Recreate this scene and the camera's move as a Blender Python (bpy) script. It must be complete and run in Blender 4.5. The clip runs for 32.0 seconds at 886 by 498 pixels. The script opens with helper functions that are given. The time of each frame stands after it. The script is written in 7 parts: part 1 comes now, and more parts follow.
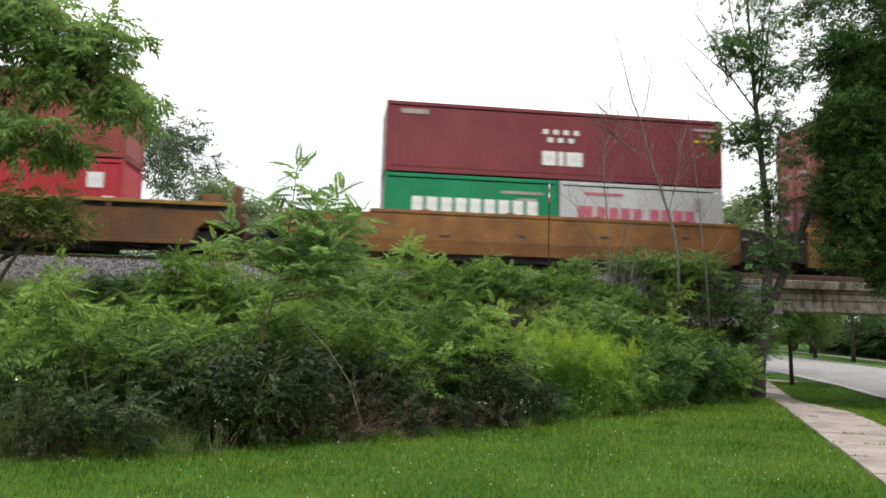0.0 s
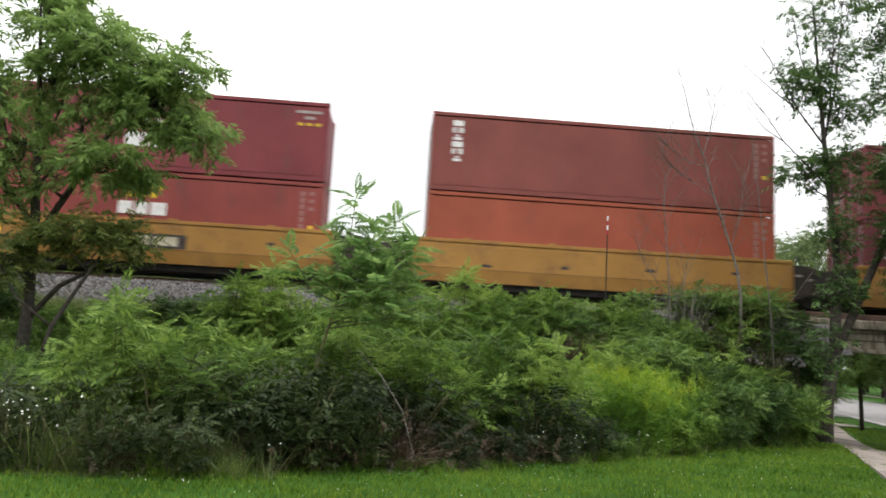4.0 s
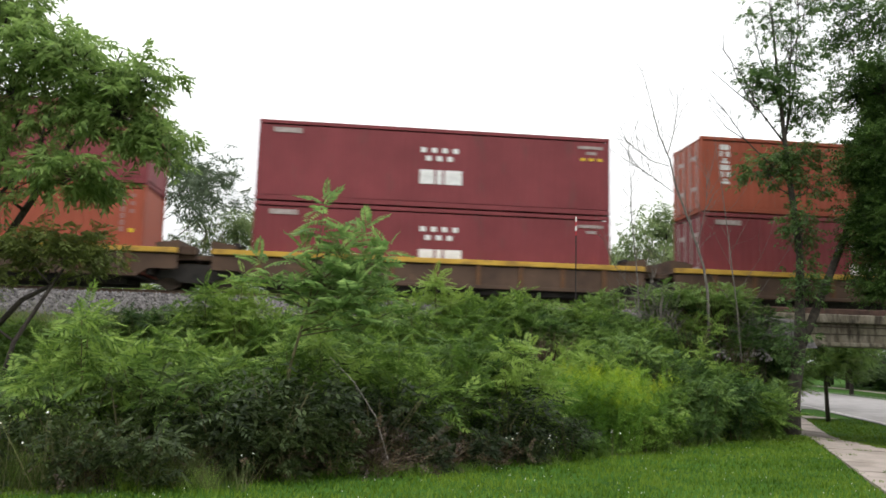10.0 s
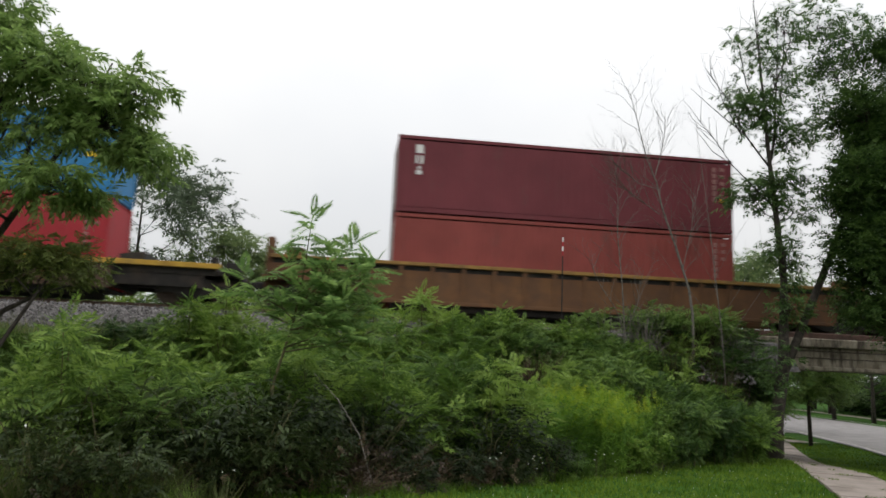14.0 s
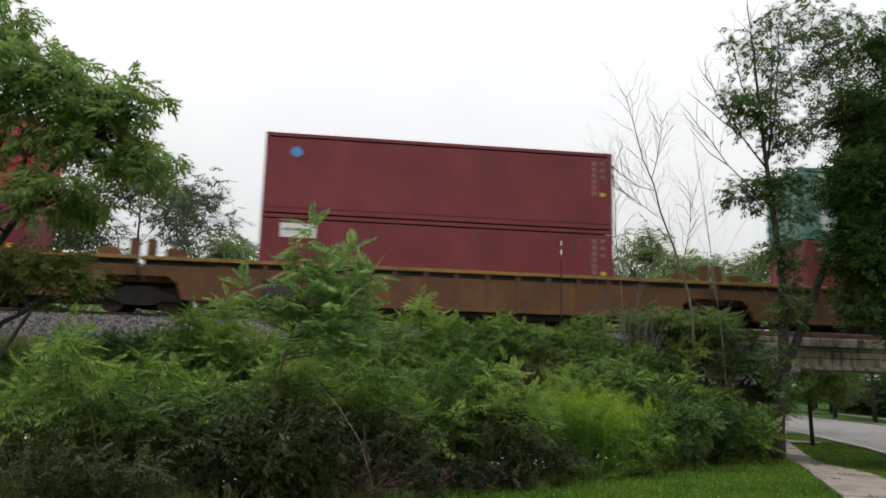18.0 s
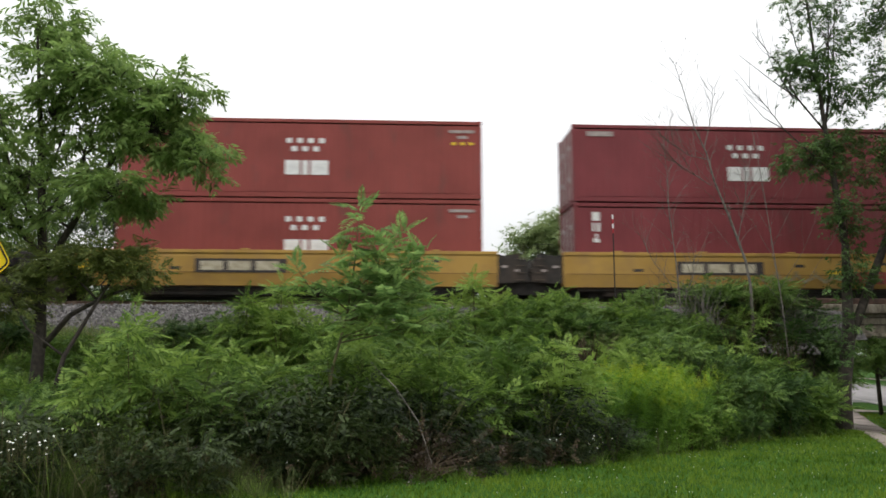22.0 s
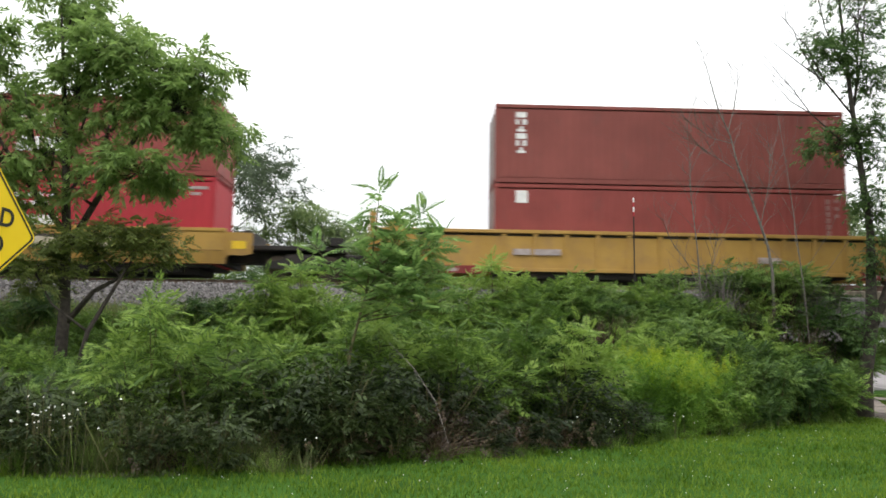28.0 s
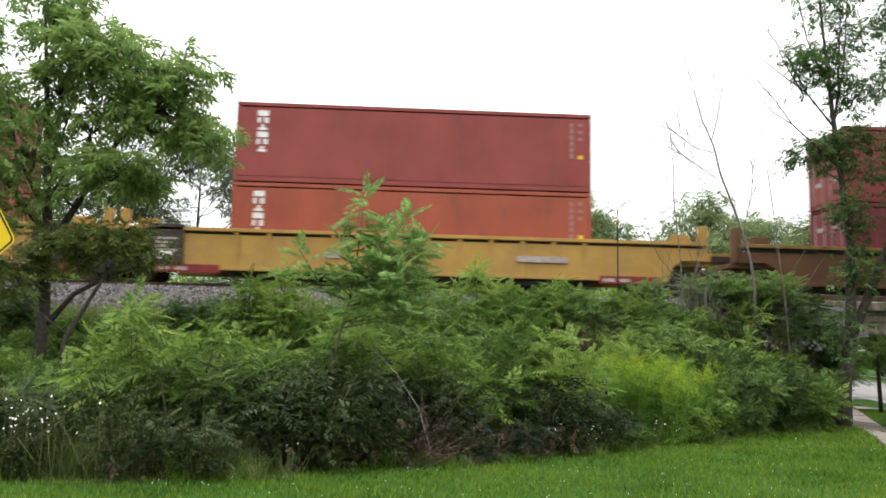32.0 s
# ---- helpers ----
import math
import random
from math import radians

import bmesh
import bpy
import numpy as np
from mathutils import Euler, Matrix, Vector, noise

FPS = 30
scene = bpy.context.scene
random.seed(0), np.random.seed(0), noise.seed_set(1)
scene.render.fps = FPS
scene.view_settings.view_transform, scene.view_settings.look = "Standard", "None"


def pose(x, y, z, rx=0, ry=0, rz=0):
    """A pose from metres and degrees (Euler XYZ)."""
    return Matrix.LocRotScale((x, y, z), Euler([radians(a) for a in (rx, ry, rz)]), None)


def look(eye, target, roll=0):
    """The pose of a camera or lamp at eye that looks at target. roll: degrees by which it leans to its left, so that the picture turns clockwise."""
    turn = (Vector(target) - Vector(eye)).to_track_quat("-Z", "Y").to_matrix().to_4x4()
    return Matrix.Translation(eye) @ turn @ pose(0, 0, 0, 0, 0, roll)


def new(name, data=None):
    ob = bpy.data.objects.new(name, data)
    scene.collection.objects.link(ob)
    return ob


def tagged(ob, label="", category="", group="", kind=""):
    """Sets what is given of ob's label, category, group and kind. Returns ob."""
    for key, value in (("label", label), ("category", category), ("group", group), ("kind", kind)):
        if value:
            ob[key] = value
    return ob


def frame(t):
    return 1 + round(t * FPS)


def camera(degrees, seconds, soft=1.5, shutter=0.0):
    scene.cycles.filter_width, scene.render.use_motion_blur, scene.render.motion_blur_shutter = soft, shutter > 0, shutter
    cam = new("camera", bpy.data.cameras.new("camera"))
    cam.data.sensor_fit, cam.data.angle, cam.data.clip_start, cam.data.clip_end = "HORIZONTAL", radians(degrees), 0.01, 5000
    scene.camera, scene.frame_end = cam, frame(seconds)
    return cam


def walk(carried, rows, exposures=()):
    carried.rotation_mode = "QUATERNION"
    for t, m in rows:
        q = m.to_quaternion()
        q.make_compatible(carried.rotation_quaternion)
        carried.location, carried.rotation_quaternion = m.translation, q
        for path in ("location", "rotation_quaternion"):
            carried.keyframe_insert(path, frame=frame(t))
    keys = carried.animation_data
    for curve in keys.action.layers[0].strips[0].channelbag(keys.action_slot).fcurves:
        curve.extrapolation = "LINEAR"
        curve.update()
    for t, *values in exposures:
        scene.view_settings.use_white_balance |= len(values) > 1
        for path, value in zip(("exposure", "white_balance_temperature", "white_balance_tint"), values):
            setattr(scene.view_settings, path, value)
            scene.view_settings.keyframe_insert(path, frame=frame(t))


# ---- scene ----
cam = camera(61.0, 32.0, soft=1.7, shutter=0.4)
PATH = [
    (0, pose(0, 0, 1.6, 95.43, -1.48, -8.09)),
    (0.5, pose(0, 0, 1.6, 95.49, -0.88, -7.80)),
    (1, pose(0, 0, 1.6, 96.23, -1.55, -5.89)),
    (1.5, pose(0, 0, 1.6, 97.69, -1.07, -1.10)),
    (2, pose(0, 0, 1.6, 97.69, -1.46, 1.92)),
    (2.5, pose(0, 0, 1.6, 97.27, -1.65, 0.93)),
    (3, pose(0, 0, 1.6, 97.23, -1.61, -0.35)),
    (3.5, pose(0, 0, 1.6, 97.53, -2.60, -1.89)),
    (5.5, pose(0, 0, 1.6, 97.28, -2.44, -9.41)),
    (6, pose(0, 0, 1.6, 97.41, -2.25, -9.90)),
    (6.5, pose(0, 0, 1.6, 97.71, -2.37, -11.44)),
    (7, pose(0, 0, 1.6, 97.79, -2.06, -11.15)),
    (7.5, pose(0, 0, 1.6, 97.72, -2.23, -9.29)),
    (8, pose(0, 0, 1.6, 97.86, -1.75, -7.70)),
    (8.5, pose(0, 0, 1.6, 98.22, -1.21, -7.23)),
    (9, pose(0, 0, 1.6, 98.08, -1.12, -7.09)),
    (9.5, pose(0, 0, 1.6, 97.88, -1.46, -6.36)),
    (10, pose(0, 0, 1.6, 97.93, -1.60, -6.08)),
    (10.5, pose(0, 0, 1.6, 98.01, -1.41, -5.92)),
    (11, pose(0, 0, 1.6, 98.37, -1.49, -5.42)),
    (11.5, pose(0, 0, 1.6, 98.55, -1.16, -3.92)),
    (12, pose(0, 0, 1.6, 98.75, -1.65, -3.65)),
    (12.5, pose(0, 0, 1.6, 98.93, -2.10, -4.31)),
    (13, pose(0, 0, 1.6, 99.00, -2.71, -5.44)),
    (13.5, pose(0, 0, 1.6, 99.16, -2.63, -6.65)),
    (14, pose(0, 0, 1.6, 99.34, -2.46, -7.21)),
    (14.5, pose(0, 0, 1.6, 99.46, -2.20, -6.96)),
    (16.5, pose(0, 0, 1.6, 99.68, -1.80, -5.66)),
    (17, pose(0, 0, 1.6, 99.95, -2.02, -6.06)),
    (17.5, pose(0, 0, 1.6, 100.33, -1.96, -6.82)),
    (18, pose(0, 0, 1.6, 99.74, -1.58, -7.18)),
    (18.5, pose(0, 0, 1.6, 99.75, -1.37, -6.70)),
    (19, pose(0, 0, 1.6, 99.65, -1.05, -6.10)),
    (19.5, pose(0, 0, 1.6, 99.66, -1.54, -5.00)),
    (20, pose(0, 0, 1.6, 99.73, -1.97, -5.08)),
    (20.5, pose(0, 0, 1.6, 99.77, -1.06, -3.17)),
    (21, pose(0, 0, 1.6, 99.64, -0.43, -3.44)),
    (21.5, pose(0, 0, 1.6, 99.03, -0.28, -3.10)),
    (22, pose(0, 0, 1.6, 98.12, -0.00, -3.07)),
    (22.5, pose(0, 0, 1.6, 98.04, 0.21, -3.48)),
    (23, pose(0, 0, 1.6, 98.93, 0.74, -2.93)),
    (23.5, pose(0, 0, 1.6, 99.35, 0.58, -3.09)),
    (24, pose(0, 0, 1.6, 99.18, -1.46, -5.22)),
    (24.5, pose(0, 0, 1.6, 97.03, -2.12, -4.93)),
    (25, pose(0, 0, 1.6, 96.04, -0.74, -5.28)),
    (25.5, pose(0, 0, 1.6, 95.46, -0.66, -5.45)),
    (27.5, pose(0, 0, 1.6, 96.40, -2.15, -2.66)),
    (28, pose(0, 0, 1.6, 96.69, -0.88, -1.72)),
    (28.5, pose(0, 0, 1.6, 96.59, -0.88, -1.74)),
    (29, pose(0, 0, 1.6, 96.55, -1.49, -2.31)),
    (29.5, pose(0, 0, 1.6, 96.45, -0.75, -3.58)),
    (30, pose(0, 0, 1.6, 96.01, -0.48, -4.26)),
    (30.5, pose(0, 0, 1.6, 95.76, -1.02, -4.09)),
    (31, pose(0, 0, 1.6, 95.81, -1.24, -3.74)),
    (31.5, pose(0, 0, 1.6, 96.69, -1.36, -3.31)),
    (32, pose(0, 0, 1.6, 97.17, -1.34, -2.96)),
]
walk(cam, PATH, exposures=[(0, -0.30), (3, -0.36), (5.5, -0.26), (6, -0.30), (7, -0.62), (9, -0.34), (12, -0.39), (13, -0.47), (14, -1.00), (17, -0.91), (18, -1.02), (20, -0.82), (21, -1.12), (22, -0.67), (23, -0.57), (24, -0.57), (25, -0.29), (28, -0.29), (32, -0.14)])

# ---------------------------------------------------------------- world and light
SKY = 1.7
world = bpy.data.worlds.new("overcast_sky")
scene.world = world
world.use_nodes = True
wt = world.node_tree
wt.nodes.clear()
sky = wt.nodes.new("ShaderNodeTexSky")
sky.sky_type = "NISHITA"
sky.sun_disc = False
sky.sun_elevation, sky.sun_rotation = radians(70), radians(207)
sky.air_density, sky.dust_density = 2.0, 6.0
grey = wt.nodes.new("ShaderNodeHueSaturation")
grey.inputs["Saturation"].default_value = 0.25
cloud_co = wt.nodes.new("ShaderNodeTexCoord")
cloud = wt.nodes.new("ShaderNodeTexNoise")
cloud.inputs["Scale"].default_value = 2.2
cloud.inputs["Detail"].default_value = 4
cloud_ramp = wt.nodes.new("ShaderNodeValToRGB")
cloud_ramp.color_ramp.elements[0].position, cloud_ramp.color_ramp.elements[1].position = 0.3, 0.7
cloud_ramp.color_ramp.elements[0].color = (0.86, 0.88, 0.91, 1)
cloud_ramp.color_ramp.elements[1].color = (1.0, 1.0, 1.0, 1)
sky_bg = wt.nodes.new("ShaderNodeBackground")
sky_bg.inputs["Strength"].default_value = 0.05
deck_bg = wt.nodes.new("ShaderNodeBackground")
deck_bg.inputs["Strength"].default_value = SKY
both = wt.nodes.new("ShaderNodeAddShader")
wout = wt.nodes.new("ShaderNodeOutputWorld")
wt.links.new(sky.outputs[0], grey.inputs["Color"])
wt.links.new(grey.outputs[0], sky_bg.inputs["Color"])
wt.links.new(cloud_co.outputs["Generated"], cloud.inputs["Vector"])
wt.links.new(cloud.outputs["Fac"], cloud_ramp.inputs["Fac"])
wt.links.new(cloud_ramp.outputs["Color"], deck_bg.inputs["Color"])
# an overcast sky is brightest overhead
updown = wt.nodes.new("ShaderNodeSeparateXYZ")
rising = wt.nodes.new("ShaderNodeMath")
rising.operation, rising.use_clamp = "MAXIMUM", False
rising.inputs[1].default_value = 0.0
deck_power = wt.nodes.new("ShaderNodeMath")
deck_power.operation = "MULTIPLY_ADD"
deck_power.inputs[1].default_value, deck_power.inputs[2].default_value = SKY * 1.1, SKY * 0.74
wt.links.new(cloud_co.outputs["Generated"], updown.inputs[0])
wt.links.new(updown.outputs["Z"], rising.inputs[0])
wt.links.new(rising.outputs[0], deck_power.inputs[0])
wt.links.new(deck_power.outputs[0], deck_bg.inputs["Strength"])
wt.links.new(sky_bg.outputs[0], both.inputs[0])
wt.links.new(deck_bg.outputs[0], both.inputs[1])
wt.links.new(both.outputs[0], wout.inputs["Surface"])

sun = new("sun", bpy.data.lights.new("sun", "SUN"))
sun.data.energy, sun.data.angle, sun.data.color = 0.5, radians(40), (1.0, 0.97, 0.92)
sun.matrix_world = look((-6, -6, 34), (0, 6, 0))

# ---------------------------------------------------------------- materials


def mat(name, c0, c1, scale=3.0, rough=0.8, metal=0.0, bump=0.0, bump_scale=40.0, c2=None, detail=5.0, spec=0.4, island=False, stain=None, stain_scale=(0.5, 0.5, 0.5), stain_at=(0.52, 0.7), trans=0.0):
    """A surface of two tones with large and small variation, and where asked stains, relief and light let through."""
    m = bpy.data.materials.new(name)
    m.use_nodes = True
    nt = m.node_tree
    N, L = nt.nodes, nt.links
    bsdf = N["Principled BSDF"]
    out = N["Material Output"]
    co = N.new("ShaderNodeTexCoord")
    n1 = N.new("ShaderNodeTexNoise")
    n1.inputs["Scale"].default_value, n1.inputs["Detail"].default_value = scale, detail
    L.new(co.outputs["Object"], n1.inputs["Vector"])
    ramp = N.new("ShaderNodeValToRGB")
    e = ramp.color_ramp.elements
    e[0].position, e[1].position = 0.32, 0.68
    e[0].color, e[1].color = (*c0, 1), (*c1, 1)
    if c2:
        x = e.new(0.5)
        x.color = (*c2, 1)
    if island:
        geo = N.new("ShaderNodeNewGeometry")
        info = N.new("ShaderNodeObjectInfo")
        a = N.new("ShaderNodeMath")
        a.operation = "MULTIPLY_ADD"
        a.inputs[1].default_value, a.inputs[2].default_value = 0.38, -0.19
        L.new(geo.outputs["Random Per Island"], a.inputs[0])
        b = N.new("ShaderNodeMath")
        b.operation = "MULTIPLY_ADD"
        b.inputs[1].default_value, b.inputs[2].default_value = 0.44, -0.22
        L.new(info.outputs["Random"], b.inputs[0])
        s = N.new("ShaderNodeMath")
        s.operation = "ADD"
        L.new(a.outputs[0], s.inputs[0])
        L.new(b.outputs[0], s.inputs[1])
        s2 = N.new("ShaderNodeMath")
        s2.operation = "ADD"
        L.new(s.outputs[0], s2.inputs[0])
        L.new(n1.outputs["Fac"], s2.inputs[1])
        L.new(s2.outputs[0], ramp.inputs["Fac"])
    else:
        L.new(n1.outputs["Fac"], ramp.inputs["Fac"])
    col = ramp.outputs["Color"]
    if stain:
        mp = N.new("ShaderNodeMapping")
        mp.inputs["Scale"].default_value = stain_scale
        L.new(co.outputs["Object"], mp.inputs["Vector"])
        n3 = N.new("ShaderNodeTexNoise")
        n3.inputs["Scale"].default_value, n3.inputs["Detail"].default_value, n3.inputs["Roughness"].default_value = 2.0, 8, 0.65
        L.new(mp.outputs[0], n3.inputs["Vector"])
        r3 = N.new("ShaderNodeValToRGB")
        r3.color_ramp.elements[0].position, r3.color_ramp.elements[1].position = stain_at
        L.new(n3.outputs["Fac"], r3.inputs["Fac"])
        mx = N.new("ShaderNodeMix")
        mx.data_type = "RGBA"
        L.new(r3.outputs["Color"], mx.inputs["Factor"])
        L.new(col, mx.inputs[6])
        mx.inputs[7].default_value = (*stain, 1)
        col = mx.outputs[2]
    L.new(col, bsdf.inputs["Base Color"])
    bsdf.inputs["Roughness"].default_value, bsdf.inputs["Metallic"].default_value = rough, metal
    bsdf.inputs["Specular IOR Level"].default_value = spec
    if bump:
        n2 = N.new("ShaderNodeTexNoise")
        n2.inputs["Scale"].default_value, n2.inputs["Detail"].default_value = bump_scale, 4
        L.new(co.outputs["Object"], n2.inputs["Vector"])
        bp = N.new("ShaderNodeBump")
        bp.inputs["Strength"].default_value, bp.inputs["Distance"].default_value = bump, 0.02
        L.new(n2.outputs["Fac"], bp.inputs["Height"])
        L.new(bp.outputs[0], bsdf.inputs["Normal"])
    if trans:
        tr = N.new("ShaderNodeBsdfTranslucent")
        L.new(col, tr.inputs["Color"])
        ms = N.new("ShaderNodeMixShader")
        ms.inputs[0].default_value = trans
        L.new(bsdf.outputs[0], ms.inputs[1])
        L.new(tr.outputs[0], ms.inputs[2])
        L.new(ms.outputs[0], out.inputs["Surface"])
    return m


def leafy(name, dark, mid, light, **kw):
    return mat(name, dark, light, scale=kw.pop("scale", 2.4), rough=0.5, c2=mid, island=True, trans=kw.pop("trans", 0.3), spec=0.22, **kw)


M_LAWN = mat("lawn_soil_and_turf", (0.021, 0.056, 0.0084), (0.042, 0.098, 0.0154), scale=0.9, c2=(0.035, 0.084, 0.0126), rough=0.95, spec=0.05, bump=0.8, bump_scale=30)
M_BLADE = leafy("grass_blade", (0.03808, 0.08772, 0.005), (0.08064, 0.1581, 0.011), (0.1512, 0.2295, 0.022), scale=0.5)
M_WEED_GROUND = mat("weedy_soil", (0.03, 0.05, 0.015), (0.07, 0.08, 0.03), scale=1.6, rough=0.95, bump=0.8)
M_LEAF = leafy("compound_leaf_green", (0.03639, 0.07607, 0.02024), (0.09096, 0.1638, 0.03795), (0.1754, 0.2692, 0.06578), trans=.42)
M_LEAF_BRIGHT = leafy("fresh_leaf_green", (0.07412, 0.1375, 0.0252), (0.1483, 0.245, 0.04536), (0.256, 0.3706, 0.07812), trans=.45)
M_LEAF_SAP = leafy("sapling_leaf_green", (0.1275, 0.2252, 0.06442), (0.2185, 0.3422, 0.1013), (0.3279, 0.4686, 0.1473), trans=.6)
M_LEAF_OLIVE = leafy("olive_leaf", (0.1232, 0.1595, 0.0435), (0.232, 0.2755, 0.0725), (0.406, 0.4205, 0.116), trans=.45)
# the deep shade low in the thicket is put into this leaf colour
M_LEAF_DARK = leafy("shaded_leaf_green", (0.01302, 0.02363, 0.007308), (0.02721, 0.04501, 0.01218), (0.05206, 0.07595, 0.02192))
M_LEAF_TREE = leafy("tree_leaf_green", (0.09108, 0.1532, 0.0414), (0.1656, 0.2608, 0.07038), (0.2484, 0.356, 0.1035), trans=.55)
M_LEAF_ASH = leafy("grey_ash_leaf", (0.06, 0.114, 0.0336), (0.114, 0.198, 0.0576), (0.198, 0.312, 0.09), trans=.45)
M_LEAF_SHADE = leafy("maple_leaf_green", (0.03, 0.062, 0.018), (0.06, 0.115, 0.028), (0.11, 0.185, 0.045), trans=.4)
M_LEAF_GOLD = leafy("goldenrod_leaf", (0.06048, 0.1391, 0.01905), (0.1149, 0.2318, 0.02963), (0.1936, 0.3361, 0.04234))
M_GOLD = leafy("goldenrod_bud", (0.144, 0.264, 0.0192), (0.24, 0.372, 0.0264), (0.408, 0.48, 0.036), trans=.4)
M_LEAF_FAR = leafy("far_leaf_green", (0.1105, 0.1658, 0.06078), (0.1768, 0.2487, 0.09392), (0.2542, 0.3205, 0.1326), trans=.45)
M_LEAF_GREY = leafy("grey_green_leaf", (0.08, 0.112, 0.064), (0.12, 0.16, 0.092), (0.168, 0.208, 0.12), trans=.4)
M_DRY = leafy("dry_stem_brown", (0.031, 0.01984, 0.0124), (0.0558, 0.03596, 0.0217), (0.0992, 0.0713, 0.0403), trans=0.1)
M_STRAW = leafy("straw_grass", (0.075, 0.105, 0.03), (0.135, 0.1575, 0.0525), (0.225, 0.2175, 0.0975))
M_PETAL = mat("white_petal", (0.75, 0.76, 0.72), (0.85, 0.85, 0.82), rough=0.7)
M_BARK = mat("grey_brown_bark", (0.0256, 0.0216, 0.0176), (0.072, 0.0592, 0.048), scale=9, rough=0.95, bump=1.0, bump_scale=35)
M_BARK_DEAD = mat("bleached_dead_bark", (0.09, 0.08, 0.07), (0.19, 0.17, 0.15), scale=8, rough=0.9, bump=0.6)
M_STEM = mat("green_brown_stem", (0.06, 0.065, 0.025), (0.13, 0.11, 0.05), scale=8, rough=0.85)
M_BALLAST = mat("ballast_bed", (0.07, 0.064, 0.062), (0.18, 0.168, 0.164), scale=9, rough=0.95, bump=1.0, bump_scale=14, detail=8)
M_STONE = leafy("ballast_stone", (0.075, 0.07, 0.068), (0.14, 0.13, 0.128), (0.24, 0.225, 0.22), trans=0.0)
M_CONCRETE = mat("weathered_concrete", (0.24, 0.20, 0.15), (0.46, 0.40, 0.32), scale=2.4, rough=0.92, bump=0.6, stain=(0.085, 0.068, 0.052), stain_scale=(1.3, 1.3, 0.45), stain_at=(0.45, 0.64))
# stained concrete, darkened in its colour for the shade under the bridge
M_CONCRETE_DARK = mat("shade_dark_concrete", (0.065, 0.052, 0.045), (0.13, 0.105, 0.09), scale=1.4, rough=0.95, bump=0.5, stain=(0.05, 0.04, 0.036), stain_scale=(0.8, 0.8, 0.2))
# streaked concrete, lighter than the pier's sides because its front catches light
M_PIERFACE = mat("streaked_lit_pier_concrete", (0.16, 0.13, 0.10), (0.30, 0.25, 0.20), scale=1.8, rough=0.92, bump=0.5, stain=(0.07, 0.055, 0.045), stain_scale=(1.2, 1.2, 0.25), stain_at=(0.45, 0.7))
M_RUSTSTEEL = mat("rusty_bridge_steel", (0.07, 0.042, 0.034), (0.15, 0.085, 0.065), scale=3, rough=0.85, bump=0.3)
M_SIDEWALK = mat("sidewalk_concrete", (0.2244, 0.1892, 0.1628), (0.3168, 0.2684, 0.2332), scale=2.2, rough=0.92, bump=0.3, stain=(0.132, 0.11, 0.088), stain_at=(0.5, 0.75))
M_ROAD = mat("pale_asphalt", (0.2025, 0.1913, 0.1875), (0.27, 0.255, 0.2475), scale=1.2, rough=0.95, spec=0.15, bump=0.3)
M_KERB = mat("kerb_concrete", (0.40, 0.38, 0.35), (0.5, 0.48, 0.45), rough=0.9)
M_TIE = mat("creosote_tie", (0.035, 0.028, 0.024), (0.08, 0.065, 0.055), scale=6, rough=0.95)
M_RAIL = mat("rail_steel", (0.12, 0.075, 0.055), (0.2, 0.14, 0.11), scale=5, rough=0.6, metal=0.6)
M_SIGN = mat("traffic_yellow_sheeting", (0.80, 0.55, 0.008), (0.86, 0.60, 0.012), scale=4, rough=0.45)
M_SIGNBLACK = mat("black_sign_print", (0.012, 0.012, 0.012), (0.022, 0.02, 0.02), rough=0.5)
M_ALU = mat("dull_aluminium", (0.42, 0.42, 0.42), (0.55, 0.55, 0.55), rough=0.5, metal=0.9)
M_POST = mat("weathered_grey_wood", (0.20, 0.165, 0.125), (0.40, 0.34, 0.27), scale=5, rough=0.9, bump=0.8, stain=(0.09, 0.075, 0.06), stain_scale=(6, 6, 0.5), stain_at=(0.5, 0.75))
M_WHITE = mat("white_stencil", (0.62, 0.61, 0.60), (0.80, 0.79, 0.78), scale=6, rough=0.7)
M_YELLOWMARK = mat("yellow_decal", (0.65, 0.42, 0.02), (0.80, 0.55, 0.03), scale=6, rough=0.6)
M_PINK = mat("crimson_lettering", (0.44, 0.10, 0.15), (0.55, 0.16, 0.21), scale=6, rough=0.6)
M_BLUEMARK = mat("blue_decal", (0.08, 0.25, 0.55), (0.12, 0.32, 0.62), scale=6, rough=0.6)
M_BLACKSTEEL = mat("black_car_steel", (0.0112, 0.0096, 0.0088), (0.0336, 0.028, 0.024), scale=3, rough=0.75, bump=0.2, stain=(0.06, 0.04, 0.028))
M_WHEEL = mat("wheel_steel", (0.05, 0.038, 0.03), (0.12, 0.085, 0.065), scale=6, rough=0.7, metal=0.3)
M_LOCKROD = mat("galvanised_lock_rod", (0.30, 0.27, 0.26), (0.45, 0.42, 0.40), scale=8, rough=0.5, metal=0.5)
M_FADED = mat("faded_white_paint", (0.26, 0.21, 0.20), (0.42, 0.36, 0.34), scale=5, rough=0.8)
M_WORN = mat("worn_white_paint", (0.34, 0.29, 0.20), (0.55, 0.49, 0.37), scale=5, rough=0.8)
M_SEAM = mat("grimy_seam", (0.10, 0.055, 0.02), (0.2, 0.115, 0.04), scale=3, rough=0.85)
M_SILLRED = mat("dull_red_sill_paint", (0.16, 0.02, 0.02), (0.24, 0.035, 0.03), scale=3, rough=0.8, stain=(0.08, 0.04, 0.03))
M_FAINT = mat("sun_bleached_lettering", (0.27, 0.13, 0.12), (0.38, 0.21, 0.19), scale=5, rough=0.8)
